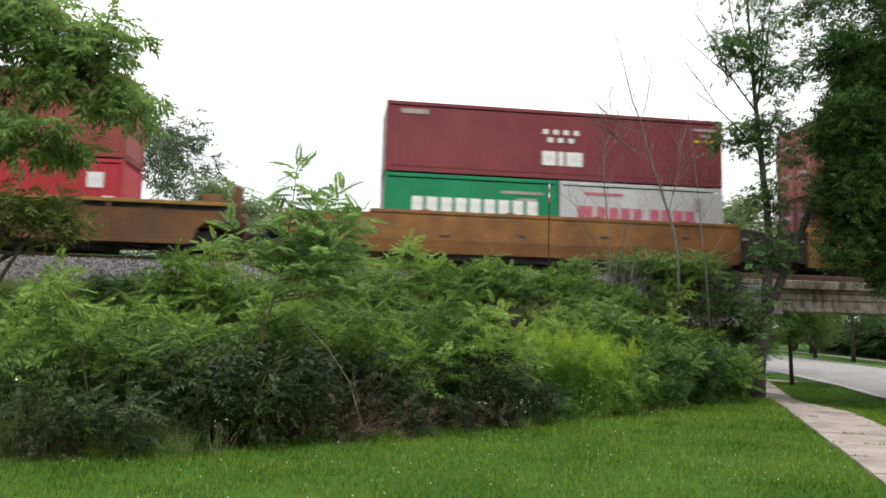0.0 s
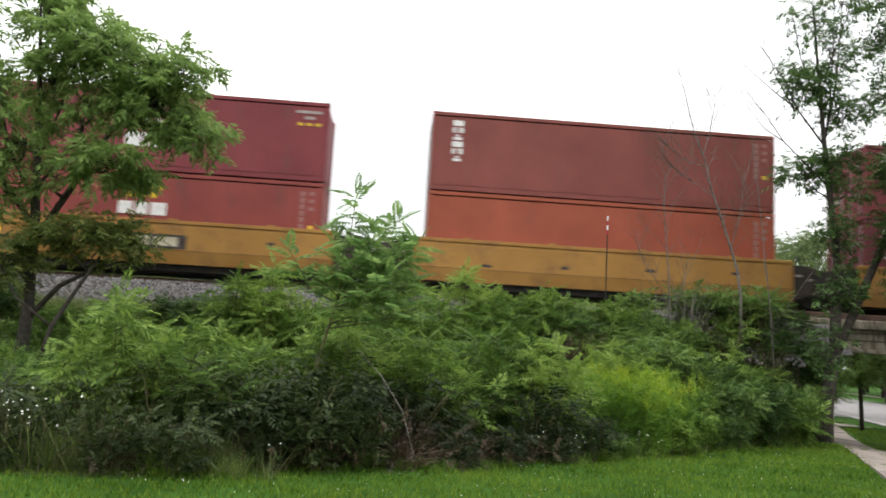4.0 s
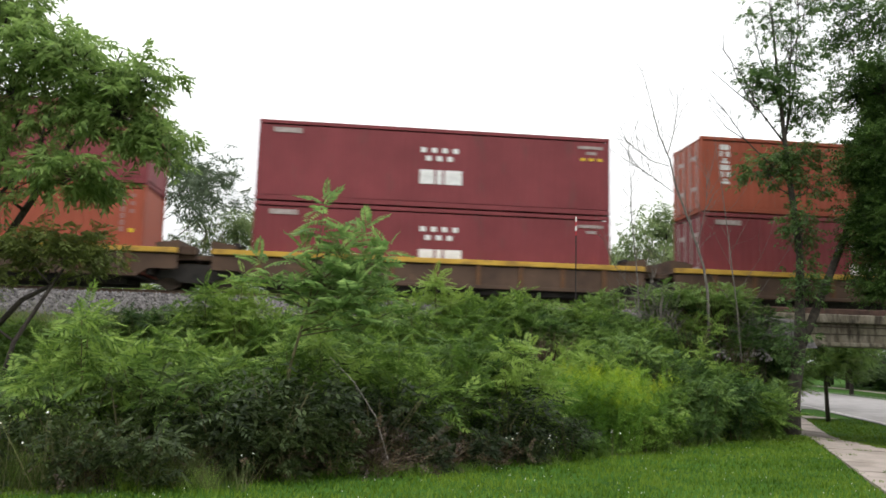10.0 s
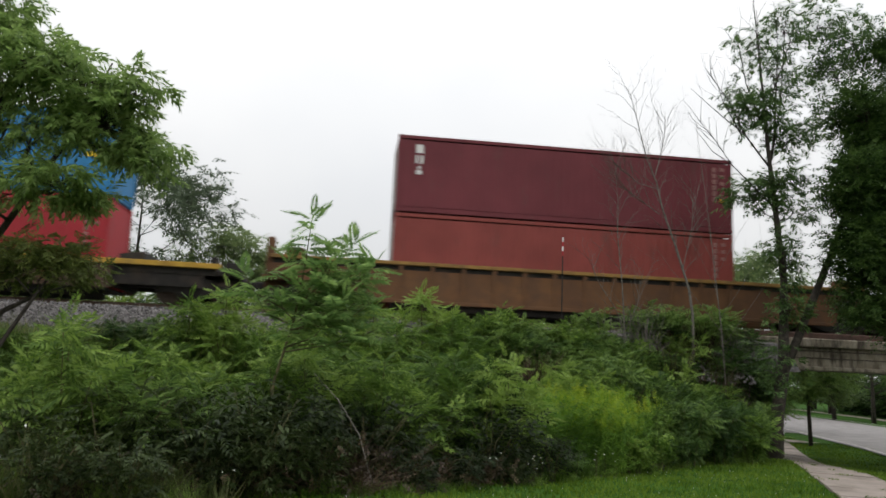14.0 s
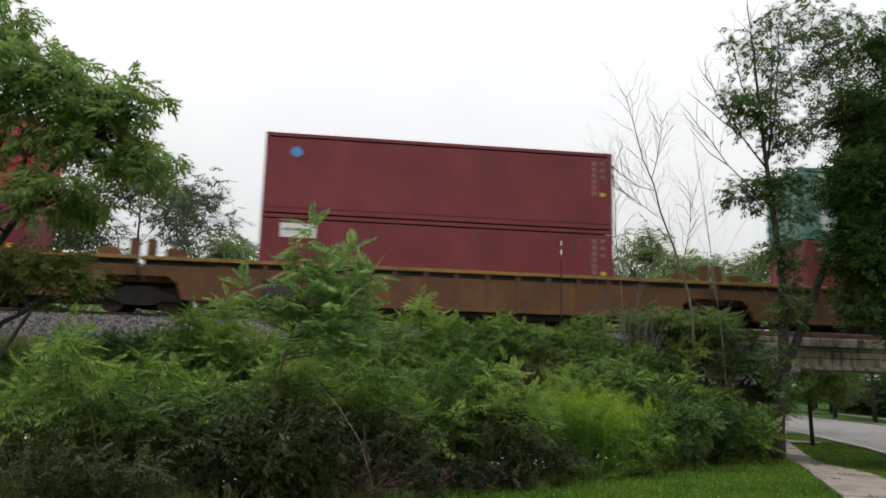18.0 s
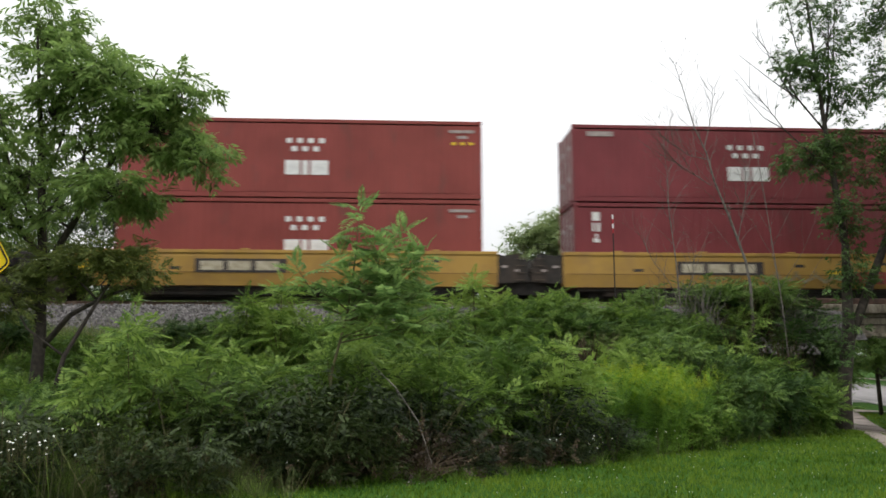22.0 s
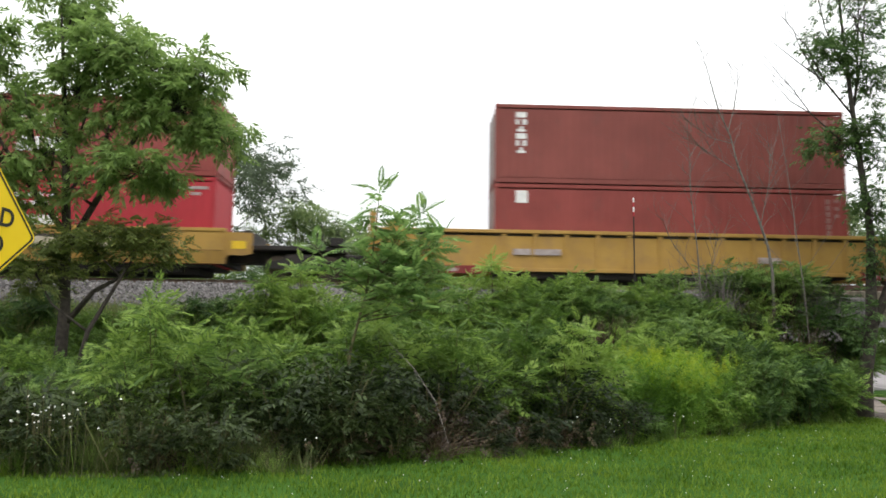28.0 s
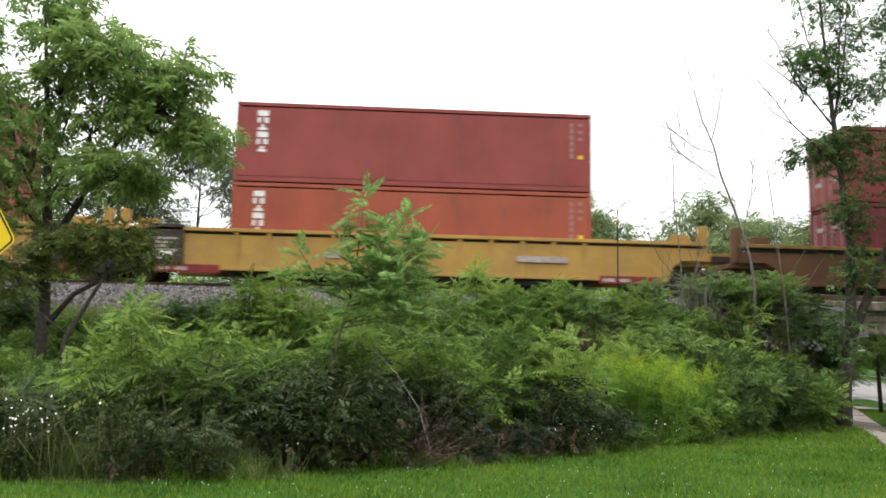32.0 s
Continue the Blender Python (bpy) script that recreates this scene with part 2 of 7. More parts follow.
M_PURPLE = mat("dull_purple_spray", (0.10, 0.07, 0.12), (0.19, 0.14, 0.18), scale=5, rough=0.8)
M_TEAL = mat("dull_teal_spray", (0.08, 0.15, 0.10), (0.17, 0.24, 0.13), scale=5, rough=0.8)
M_GREYSPRAY = mat("grey_buffed_paint", (0.22, 0.20, 0.15), (0.34, 0.31, 0.25), scale=3, rough=0.85)
M_PATCH = mat("dark_paint_patch", (0.03, 0.025, 0.025), (0.07, 0.055, 0.05), scale=4, rough=0.8)


def paint(name, c, dirt=(0.09, 0.065, 0.055)):
    lo, hi = tuple(v * 0.86 for v in c), tuple(min(v * 1.12, 1) for v in c)
    return mat(name, lo, hi, scale=0.7, rough=0.6, spec=0.2, stain=dirt, stain_scale=(0.9, 0.9, 0.25), stain_at=(0.56, 0.92), bump=0.05, bump_scale=60)


PAINT = {
    "maroon": paint("maroon_container_paint", (0.2, 0.044, 0.05)),
    "dark_maroon": paint("dark_maroon_container_paint", (0.155, 0.036, 0.044)),
    "redbrown": paint("red_brown_container_paint", (0.25, 0.058, 0.05)),
    "orange": paint("orange_brown_container_paint", (0.32, 0.08, 0.046)),
    "salmon": paint("salmon_container_paint", (0.275, 0.082, 0.062)),
    "brown": paint("brown_container_paint", (0.215, 0.062, 0.052)),
    "red": paint("red_container_paint", (0.38, 0.035, 0.045)),
    "green": paint("green_container_paint", (0.015, 0.22, 0.10)),
    "seafoam": paint("sea_green_container_paint", (0.15, 0.31, 0.26)),
    "white": paint("white_container_paint", (0.52, 0.51, 0.52), (0.3, 0.27, 0.25)),
    "navy": paint("navy_container_paint", (0.02, 0.065, 0.17)),
    "blue": paint("blue_container_paint", (0.04, 0.20, 0.41), (0.12, 0.2, 0.25)),
}
CARPAINT = {
    "ochre": mat("ochre_car_paint", (0.2924, 0.1419, 0.0301), (0.387, 0.2021, 0.0473), scale=0.8, rough=0.75, stain=(0.16, 0.075, 0.03), stain_scale=(0.8, 0.8, 0.8), stain_at=(0.48, 0.8), bump=0.1),
    "rusty_ochre": mat("rusty_ochre_car_paint", (0.20, 0.088, 0.025), (0.29, 0.13, 0.035), scale=0.8, rough=0.8, stain=(0.12, 0.055, 0.028), stain_at=(0.42, 0.75), bump=0.1),
    "yellow": mat("yellow_car_paint", (0.344, 0.1978, 0.043), (0.43, 0.258, 0.0602), scale=0.8, rough=0.75, stain=(0.24, 0.14, 0.065), stain_at=(0.48, 0.85), bump=0.1),
    "brown": mat("brown_rust_car_paint", (0.055, 0.034, 0.024), (0.11, 0.066, 0.044), scale=1.0, rough=0.85, stain=(0.2, 0.12, 0.07), stain_scale=(0.6, 0.6, 1.2), stain_at=(0.58, 0.85), bump=0.15),
    "rust": mat("orange_rust_car_paint", (0.1092, 0.05208, 0.0252), (0.1848, 0.0882, 0.03528), scale=0.9, rough=0.85, stain=(0.084, 0.0462, 0.0294), stain_at=(0.45, 0.75), bump=0.15),
    "sill_dull": mat("dull_sill_paint", (0.22, 0.125, 0.035), (0.33, 0.19, 0.05), scale=2.0, rough=0.8, stain=(0.10, 0.06, 0.035), stain_scale=(0.7, 0.7, 2.0), stain_at=(0.5, 0.74)),
    "sill": mat("yellow_sill_paint", (0.45, 0.26, 0.035), (0.58, 0.36, 0.055), scale=2.0, rough=0.75, stain=(0.12, 0.07, 0.04), stain_scale=(0.7, 0.7, 2.0), stain_at=(0.5, 0.74)),
}

# ---------------------------------------------------------------- mesh helpers


class MB:
    """Collects vertices and faces of one mesh."""

    def __init__(self):
        self.v, self.f = [], []

    def add(self, verts, faces):
        n = len(self.v)
        self.v.extend(tuple(p) for p in verts)
        self.f.extend(tuple(i + n for i in q) for q in faces)
        return self

    def box(self, x0, x1, y0, y1, z0, z1, b=0.0):
        """A box, its edges chamfered by b."""
        if not b:
            return self.add([(x, y, z) for x in (x0, x1) for y in (y0, y1) for z in (z0, z1)],
                            [(0, 1, 3, 2), (4, 6, 7, 5), (0, 4, 5, 1), (2, 3, 7, 6), (0, 2, 6, 4), (1, 5, 7, 3)])
        bm = bmesh.new()
        bmesh.ops.create_cube(bm, size=1)
        for v in bm.verts:
            v.co = (x0 + (x1 - x0) * (v.co.x + .5), y0 + (y1 - y0) * (v.co.y + .5), z0 + (z1 - z0) * (v.co.z + .5))
        bmesh.ops.bevel(bm, geom=bm.edges[:], offset=b, segments=1, affect="EDGES")
        bm.verts.index_update()
        self.add([tuple(v.co) for v in bm.verts], [tuple(v.index for v in f.verts) for f in bm.faces])
        bm.free()
        return self

    def prism(self, poly, a0, a1, axis=0):
        """A polygon of two coordinates drawn out along an axis."""
        n = len(poly)
        def at(a, p):
            q = list(p)
            q.insert(axis, a)
            return q
        vs = [at(a0, p) for p in poly] + [at(a1, p) for p in poly]
        fs = [(i, (i + 1) % n, n + (i + 1) % n, n + i) for i in range(n)]
        return self.add(vs, fs + [tuple(range(n))[::-1], tuple(range(n, 2 * n))])

    def tube(self, pts, radii, n=6):
        """A tapered tube through points."""
        pts = [Vector(p) for p in pts]
        base = len(self.v)
        for i, p in enumerate(pts):
            d = (pts[min(i + 1, len(pts) - 1)] - pts[max(i - 1, 0)]).normalized()
            a = d.cross(Vector((0.31, 0.87, 0.2)))
            a.normalize()
            b = d.cross(a)
            for k in range(n):
                w = 2 * math.pi * k / n
                self.v.append(tuple(p + (a * math.cos(w) + b * math.sin(w)) * radii[i]))
        for i in range(len(pts) - 1):
            for k in range(n):
                q = base + i * n
                self.f.append((q + k, q + (k + 1) % n, q + n + (k + 1) % n, q + n + k))
        self.f.append(tuple(base + k for k in range(n))[::-1])
        self.f.append(tuple(base + (len(pts) - 1) * n + k for k in range(n)))
        return self

    def cyl(self, x, y, z0, z1, r, n=12, axis=2):
        p, q = [x, y], [x, y]
        p.insert(axis, z0)
        q.insert(axis, z1)
        return self.tube([p, q], [r, r], n)

    def mesh(self, name, material=None, smooth=False):
        me = bpy.data.meshes.new(name)
        me.from_pydata(self.v, [], self.f)
        if material:
            me.materials.append(material)
        if smooth:
            me.polygons.foreach_set("use_smooth", [True] * len(me.polygons))
        me.update()
        return me


def part(name, data, material=None, parent=None, label="", smooth=False):
    """Links a mesh (or what MB holds) as one object under a thing or part."""
    if isinstance(data, MB):
        data = data.mesh(name, material, smooth)
    ob = new(name, data)
    ob.parent = parent
    if label:
        ob["label"] = label
    return ob


def fix_normals(me):
    bm = bmesh.new()
    bm.from_mesh(me)
    bmesh.ops.recalc_face_normals(bm, faces=bm.faces)
    bm.to_mesh(me)
    bm.free()
    return me


def root(name, m, label, category, group="", kind=""):
    ob = new(name)
    ob.empty_display_size = 0.2
    ob.matrix_world = m
    return tagged(ob, label, category, group, kind)


def smooth01(v):
    v = np.clip(v, 0, 1)
    return v * v * (3 - 2 * v)


# ---------------------------------------------------------------- ground
TRACK_Y, RAIL_Z = 26.36, 3.42


def lawn_z(x, y):
    return -0.02 * np.clip(y, -60, 24) - 0.62 * smooth01((x - 11) / 8) * smooth01((y - 6) / 15)


def ground_z(x, y):
    """Height of the ground: a lawn that falls gently, and the railway bank, open where the street passes."""
    x, y = np.asarray(x, float), np.asarray(y, float)
    base = lawn_z(x, y)
    toe = np.maximum(15.6, bush_edge(x) + 0.9)
    up = smooth01(np.clip((y - toe) / (22.8 - toe), 0, 1) * 0.85 + 0.02) / smooth01(0.87)
    down = np.clip((36.5 - y) / 6.5, 0, 1)
    end = np.minimum(14.2, 4.4 + (y - 4.2) * 0.503 - 0.25)
    gap = smooth01((end - x) / 1.8) + np.clip((x - 41) / 2, 0, 1)
    rise = np.minimum(up, down) * gap
    return base * (1 - rise) + 2.62 * rise


def build_ground():
    xs = np.unique(np.concatenate([np.linspace(-2500, -100, 8), np.linspace(-100, -24, 16), np.arange(-24, 30, 0.6), np.linspace(30, 100, 30), np.linspace(100, 2500, 8)]))
    ys = np.unique(np.concatenate([np.linspace(-2500, -60, 7), np.linspace(-60, -4, 12), np.arange(-4, 40, 0.6), np.linspace(40, 100, 20), np.linspace(100, 2500, 8)]))
    X, Y = np.meshgrid(xs, ys)
    Z = ground_z(X, Y) + 0.02 * np.sin(X * 1.7 + 0.6 * Y) * np.sin(Y * 1.3 - 0.4 * X) * (abs(X) < 60)
    v = np.stack([X, Y, Z], -1).reshape(-1, 3)
    n = len(xs)
    i = np.arange(len(ys) - 1)[:, None] * n + np.arange(n - 1)[None]
    f = np.stack([i, i + 1, i + n + 1, i + n], -1).reshape(-1, 4)
    me = bpy.data.meshes.new("ground")
    me.from_pydata(v.tolist(), [], f.tolist())
    me.materials.append(M_LAWN)
    me.materials.append(M_WEED_GROUND)
    cx, cy = v[f].mean(1)[:, 0], v[f].mean(1)[:, 1]
    me.polygons.foreach_set("material_index", ((cy > bush_edge(cx) + 0.3) & (cy < 40) & (cx < 14)).astype(int))
    me.polygons.foreach_set("use_smooth", [True] * len(f))
    tagged(new("ground", me), "mown green lawn falling gently to a weedy railway bank", "ground", kind="structure")


def bush_edge(x):
    """The y at which the thicket begins, along x."""
    return np.interp(x, [-40, -8, -3.2, 1.0, 5.0, 10.0, 13.3, 16], [9.2, 9.4, 9.7, 11.7, 14.5, 18.8, 21.3, 22.6])


build_ground()

# ---------------------------------------------------------------- ballast, rails and sleepers
bal = MB()
prof = [(21.0, 1.55), (22.0, 2.25), (23.1, 2.98), (23.6, 3.14), (24.6, 3.18), (34.6, 3.18), (36.0, 2.2), (36.4, 1.6)]
bal.prism(prof, -400, 4.0)
bal.prism([(22.4, 2.1), (23.3, 2.98), (24.6, 3.18), (34.6, 3.18), (36.0, 2.2)], 4.0, 14.2)
bal.prism(prof, 44, 400)
tagged(part("ballast", bal, M_BALLAST), "grey crushed stone ballast shoulder along the railway bank", "ballast", kind="structure")


def build_stones():
    rng = np.random.default_rng(5)
    n = 9000
    x = rng.uniform(-17, 12, n)
    s = rng.uniform(0, 1, n)
    y = 21.1 + s * 2.6
    z = np.interp(y, [p[0] for p in prof], [p[1] for p in prof])
    ico = np.array([(0, 0, 1), (.94, 0, .33), (-.47, .82, .33), (-.47, -.82, .33), (.47, .6, -.5), (-.9, 0, -.5), (.47, -.7, -.5)])
    tri = np.array([(0, 1, 2), (0, 2, 3), (0, 3, 1), (1, 4, 2), (2, 5, 3), (3, 6, 1), (1, 6, 4), (2, 4, 5), (3, 5, 6), (4, 6, 5)])
    k = rng.uniform(0.03, 0.065, (n, 1, 3)) * rng.uniform(0.7, 1.3, (n, 7, 1))
    a = rng.uniform(0, 6.28, n)
    v = ico[None] * k
    c, d = np.cos(a)[:, None], np.sin(a)[:, None]
    v = np.stack([v[..., 0] * c - v[..., 1] * d, v[..., 0] * d + v[..., 1] * c, v[..., 2]], -1) + np.stack([x, y, z + 0.02], -1)[:, None]
    f = (tri[None] + 7 * np.arange(n)[:, None, None]).reshape(-1, 3)
    me = bpy.data.meshes.new("ballast_stones")
    me.from_pydata(v.reshape(-1, 3).tolist(), [], f.tolist())
    me.materials.append(M_STONE)
    tagged(new("ballast_stones", me), "loose grey crushed stones on the ballast shoulder", "stones", kind="stuff")


build_stones()

track = root("railway_track", pose(0, TRACK_Y, 3.18), "railway track of rusty rails on dark timber sleepers", "track", kind="structure")
railprof = [(-.07, 0.07), (.07, 0.07), (.07, .085), (.012, .105), (.012, .19), (.036, .2), (.036, .24), (-.036, .24), (-.036, .2), (-.012, .19), (-.012, .105), (-.07, .085)]
for sy in (-0.7175, 0.7175):
    part("rail", MB().prism([(p[0] + sy, p[1]) for p in railprof], -400, 400), M_RAIL, track)
tie_mesh = MB().box(-.115, .115, -1.3, 1.3, -0.12, 0.07, 0.01).mesh("sleeper", M_TIE)
for i in range(-56, 90):
    t_ob = part("sleeper", tie_mesh, None, track)
    t_ob.location = (i * 0.53, 0, 0)

# ---------------------------------------------------------------- bridge
bridge = root("railway_bridge", pose(14.3, 24.2, -1.1), "weathered concrete railway bridge with stained girders over a street", "bridge", kind="structure")


def wb(name, boxes, material, label=""):
    mb = MB()
    for b in boxes:
        mb.box(b[0] - 14.3, b[1] - 14.3, b[2] - 24.2, b[3] - 24.2, b[4] + 1.1, b[5] + 1.1, 0.03)
    return part(name, mb, material, bridge, label)


wb("coping", [(13.9, 46, 24.0, 24.5, 3.0, 3.3)], M_CONCRETE)
wb("girder", [(14.25, 46, 24.25, 24.9, 2.22, 2.99)], M_CONCRETE)
wb("girder_ledge", [(14.25, 46, 24.15, 24.246, 2.22, 2.36)], M_CONCRETE)
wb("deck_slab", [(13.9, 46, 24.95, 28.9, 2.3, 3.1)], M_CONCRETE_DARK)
wb("edge_beam", [(13.2, 46, 24.4, 24.62, 3.31, 3.52)], M_RUSTSTEEL, "rust-brown steel edge beam")
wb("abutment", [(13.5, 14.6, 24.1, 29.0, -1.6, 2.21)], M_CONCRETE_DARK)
# the pier's shaded side is given by the darker concrete colour
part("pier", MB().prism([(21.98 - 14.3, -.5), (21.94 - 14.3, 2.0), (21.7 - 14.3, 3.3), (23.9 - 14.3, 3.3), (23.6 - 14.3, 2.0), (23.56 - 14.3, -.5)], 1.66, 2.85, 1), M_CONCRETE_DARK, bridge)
# added thin sheet: paints the pier's front paler, as the lit face
wb("pier_lit_front", [(21.97, 23.58, 25.72, 25.855, -1.6, 2.205)], M_PIERFACE, "weathered concrete pier front, painted paler as the lit face")
wb("far_abutment", [(41, 43, 24.1, 29, -1.6, 2.21)], M_CONCRETE)
for zz in (2.62, 2.86):
    wb("joint_line", [(15.1, 40.9, 24.235, 24.249, zz, zz + 0.03)], M_CONCRETE_DARK)

# ---------------------------------------------------------------- street
road_l = [(-28.4, -100), (-8.9, -50), (4.75, -15), (14.5, 10), (18.4, 20), (22.0, 28), (24.2, 33.5), (27.4, 44), (30.2, 55), (34.5, 74), (45, 112)]
road_r = [(-14, -100), (3.5, -50), (15.75, -15), (24.5, 10), (28, 20), (31.5, 28), (34.5, 33.5), (38.5, 44), (41.2, 55), (45.5, 74), (57, 112)]


def strip(name, left, right, material, lift, label, category, thick=0.12):
    mb = MB()
    L = []
    for (a, b), (c, d) in zip(zip(left, left[1:]), zip(right, right[1:])):
        for k in range(8):
            w = k / 8
            L.append(((a[0] + (b[0] - a[0]) * w, a[1] + (b[1] - a[1]) * w), (c[0] + (d[0] - c[0]) * w, c[1] + (d[1] - c[1]) * w)))
    L.append((left[-1], right[-1]))
    n = 8
    rows = []
    for a, c in L:
        rows.append([(a[0] + (c[0] - a[0]) * i / n, a[1] + (c[1] - a[1]) * i / n) for i in range(n + 1)])
    base = len(mb.v)
    for r in rows:
        for p in r:
            mb.v.append((p[0], p[1], float(lawn_z(p[0], p[1])) + lift))
    for j in range(len(rows) - 1):
        for i in range(n):
            q = j * (n + 1) + i
            mb.f.append((q, q + 1, q + n + 2, q + n + 1))
    return tagged(part(name, mb, material), label, category, kind="structure")


strip("road", road_l, road_r, M_ROAD, 0.03, "pale grey worn asphalt street passing under the bridge", "road")
for nm, edge, off in (("kerb", road_l, -0.18), ("kerb", road_r, 0.02)):
    strip(nm, [(p[0] + off, p[1]) for p in edge], [(p[0] + off + 0.16, p[1]) for p in edge], M_KERB, 0.13, "pale concrete kerb beside the street", "kerb")
strip("side_road", [(10, 60), (20, 46), (27.4, 43.5)], [(14, 66), (24, 54), (33, 54)], M_ROAD, 0.025, "pale asphalt side street joining beyond the bridge", "road")
strip("far_pavement", [(43.5, 44), (46.2, 53), (49.0, 62.8), (51.8, 73.3), (56, 92)], [(45.1, 44), (47.8, 53), (50.6, 62.8), (53.4, 73.3), (57.6, 92)], M_SIDEWALK, 0.03, "pale concrete pavement beyond the street", "pavement")
strip("driveway", [(14, 38.6), (23.2, 37.9)], [(14, 36.4), (23.9, 36.2)], M_SIDEWALK, 0.03, "pale concrete walk crossing the verge", "pavement")

sidewalk = root("sidewalk", pose(0, 0, 0), "pale concrete sidewalk of square slabs beside the lawn", "sidewalk", kind="structure")
w0, w1 = Vector((4.4, 4.2)), Vector((13.6, 22.5))
wd = (w1 - w0).normalized()
wn = Vector((wd.y, -wd.x))
k, s = 0, -22.0
while s < 38:
    c = [w0 + wd * (s + 0.012), w0 + wd * (s + 1.488)]
    top = []
    for q in c:
        for o in (0.0, 1.42):
            g = q + wn * o
            top.append((g.x, g.y, float(lawn_z(g.x, g.y)) + 0.035 + 0.008 * math.sin(k * 2.1 + o)))
    vs = top + [(p[0], p[1], p[2] - 0.12) for p in top]
    part("slab", MB().add(vs, [(0, 1, 3, 2), (4, 6, 7, 5), (0, 4, 5, 1), (2, 3, 7, 6), (0, 2, 6, 4), (1, 5, 7, 3)]), M_SIDEWALK, sidewalk)
    s += 1.5
    k += 1

# ---------------------------------------------------------------- the train
TRAIN = []          # (thing, x along the train at 0 s, y, z)


def run_of_train(t):
    """Metres that the train has gone at t seconds."""
    w = t / 16
    return 190.1490 * w - 0.7898 * w ** 2 + 0.2940 * w ** 3


MESHES = {}


def cached(key, make):
    if key not in MESHES:
        MESHES[key] = make()
    return MESHES[key]


def corrugated(x0, x1, z0, z1, y, depth, out):
    """A trapezoidal steel wall along x; out is the side to which it faces."""
    n = max(1, round((x1 - x0) / 0.278))
    w = (x1 - x0) / n
    line = []
    for i in range(n):
        a = x0 + i * w
        line += [(a, 0), (a + 0.25 * w, 0), (a + 0.5 * w, depth), (a + 0.75 * w, depth)]
    line.append((x1, 0))
    mb = MB()
    for px_, d in line:
        mb.v += [(px_, y - out * d, z0), (px_, y - out * d, z1)]
    for i in range(len(line) - 1):
        q = (2 * i, 2 * i + 2, 2 * i + 3, 2 * i + 1)
        mb.f.append(q if out < 0 else q[::-1])
    return mb


def container(L, h, colour, marks, label):
    """A shipping container; its base's front left corner is at the origin of x, its middle at y 0."""
    P = PAINT[colour]
    ob = root("shipping_container", Matrix(), label, "container", "containers on the train")
    key = (L, h, colour)

    def p(name, make, parent=ob, material=P, lab=""):
        return part(name, cached((*key, name), lambda: make().mesh(name, material)), None, parent, lab)

    p("front_wall", lambda: corrugated(0.12, L - 0.12, 0.185, h - 0.165, -1.205, 0.013, -1))
    p("back_wall", lambda: corrugated(0.12, L - 0.12, 0.185, h - 0.125, 1.205, 0.028, 1))
    p("roof", lambda: MB().box(0.06, L - 0.06, -1.16, 1.16, h - 0.05, h - 0.012))
    p("underframe", lambda: MB().box(0.06, L - 0.06, -1.16, 1.16, 0.02, 0.15))
    for yy in (-1.22, 1.16):
        p("top_rail", lambda: MB().box(0.1, L - 0.1, 0, 0.06, h - 0.125, h, 0.008)).location = (0, yy, 0)
        p("bottom_rail", lambda: MB().box(0.1, L - 0.1, 0, 0.06, 0.0, 0.16, 0.008)).location = (0, yy, 0)
    for x in (0, L - 0.13):
        for y in (-1.22, 1.09):
            o = p("corner_post", lambda: MB().box(0, 0.13, 0, 0.13, 0.1, h - 0.1, 0.015))
            o.location = (x, y, 0)
    for x in (-0.006, L - 0.168):
        for y in (-1.226, 1.064):
            for z in (-0.004, h - 0.112):
                o = p("corner_casting", lambda: MB().box(0, 0.174, 0, 0.162, 0, 0.118, 0.012))
                o.location = (x, y, z)
    # door end, towards the head of the train
    for y in (-1.09, 0.005):
        d = p("door", lambda: MB().box(0.03, 0.07, 0, 1.085, 0.16, h - 0.12, 0.01))
        d.location = (0, y, 0)
        for yy in (0.22, 0.82):
            r = p("lock_rod", lambda: MB().tube([(0.0, 0, 0.12), (0.0, 0, h - 0.1)], [0.022, 0.022], 6), d, M_LOCKROD, "galvanised lock rod")
            r.location = (0, yy, 0)
        for zz in (h * 0.3, h * 0.72):
            r = part("door_marking", cached(("door_marking",), lambda: MB().box(-0.002, 0.004, 0, 0.4, 0, 0.16).mesh("door_marking", M_FADED)), None, d)
            r.location = (0.026, 0.34, zz)
    p("end_wall", lambda: MB().box(L - 0.07, L - 0.03, -1.09, 1.09, 0.16, h - 0.1, 0.01))
    for i, m in enumerate(marks):
        nm, x, z, w, hh, mm = m
        o = part(nm, cached(("mark", w, hh, mm.name), lambda: MB().box(0, w, -0.004, 0.006, 0, hh).mesh("marking", mm)), None, ob)
        o.location = (x if x >= 0 else L + x, -1.211 - 0.0025 * (i % 4), z if z >= 0 else h + z)
    return ob


def column(x, ztop, w, n, hh, gap, mm, nm="marking_bar"):
    m = []
    for i in range(n):
        z = -(ztop + (i + 1) * hh + i * gap)
        if nm == "logo_bar" and i % 3 == 1:
            m += [(nm, x, z, w * .28, hh, mm), (nm, x + w * .62, z, w * .38, hh, mm)]
        elif nm == "logo_bar" and i % 3 == 2:
            m += [(nm, x + w * .1, z, w * .8, hh * .45, mm), (nm, x + w * .36, z + hh * .5, w * .3, hh * .5, mm)]
        else:
            m.append((nm, x, z, w, hh, mm))
    return m


def end_marks(yellow=True):
    m = column(-0.75, 0.32, 0.12, 6, 0.17, 0.05, M_FAINT) + column(-0.46, 0.32, 0.14, 3, 0.12, 0.14, M_FAINT)
    if yellow:
        m += [("yellow_decal", -0.46, -1.6, 0.17, 0.13, M_YELLOWMARK)]
    return m


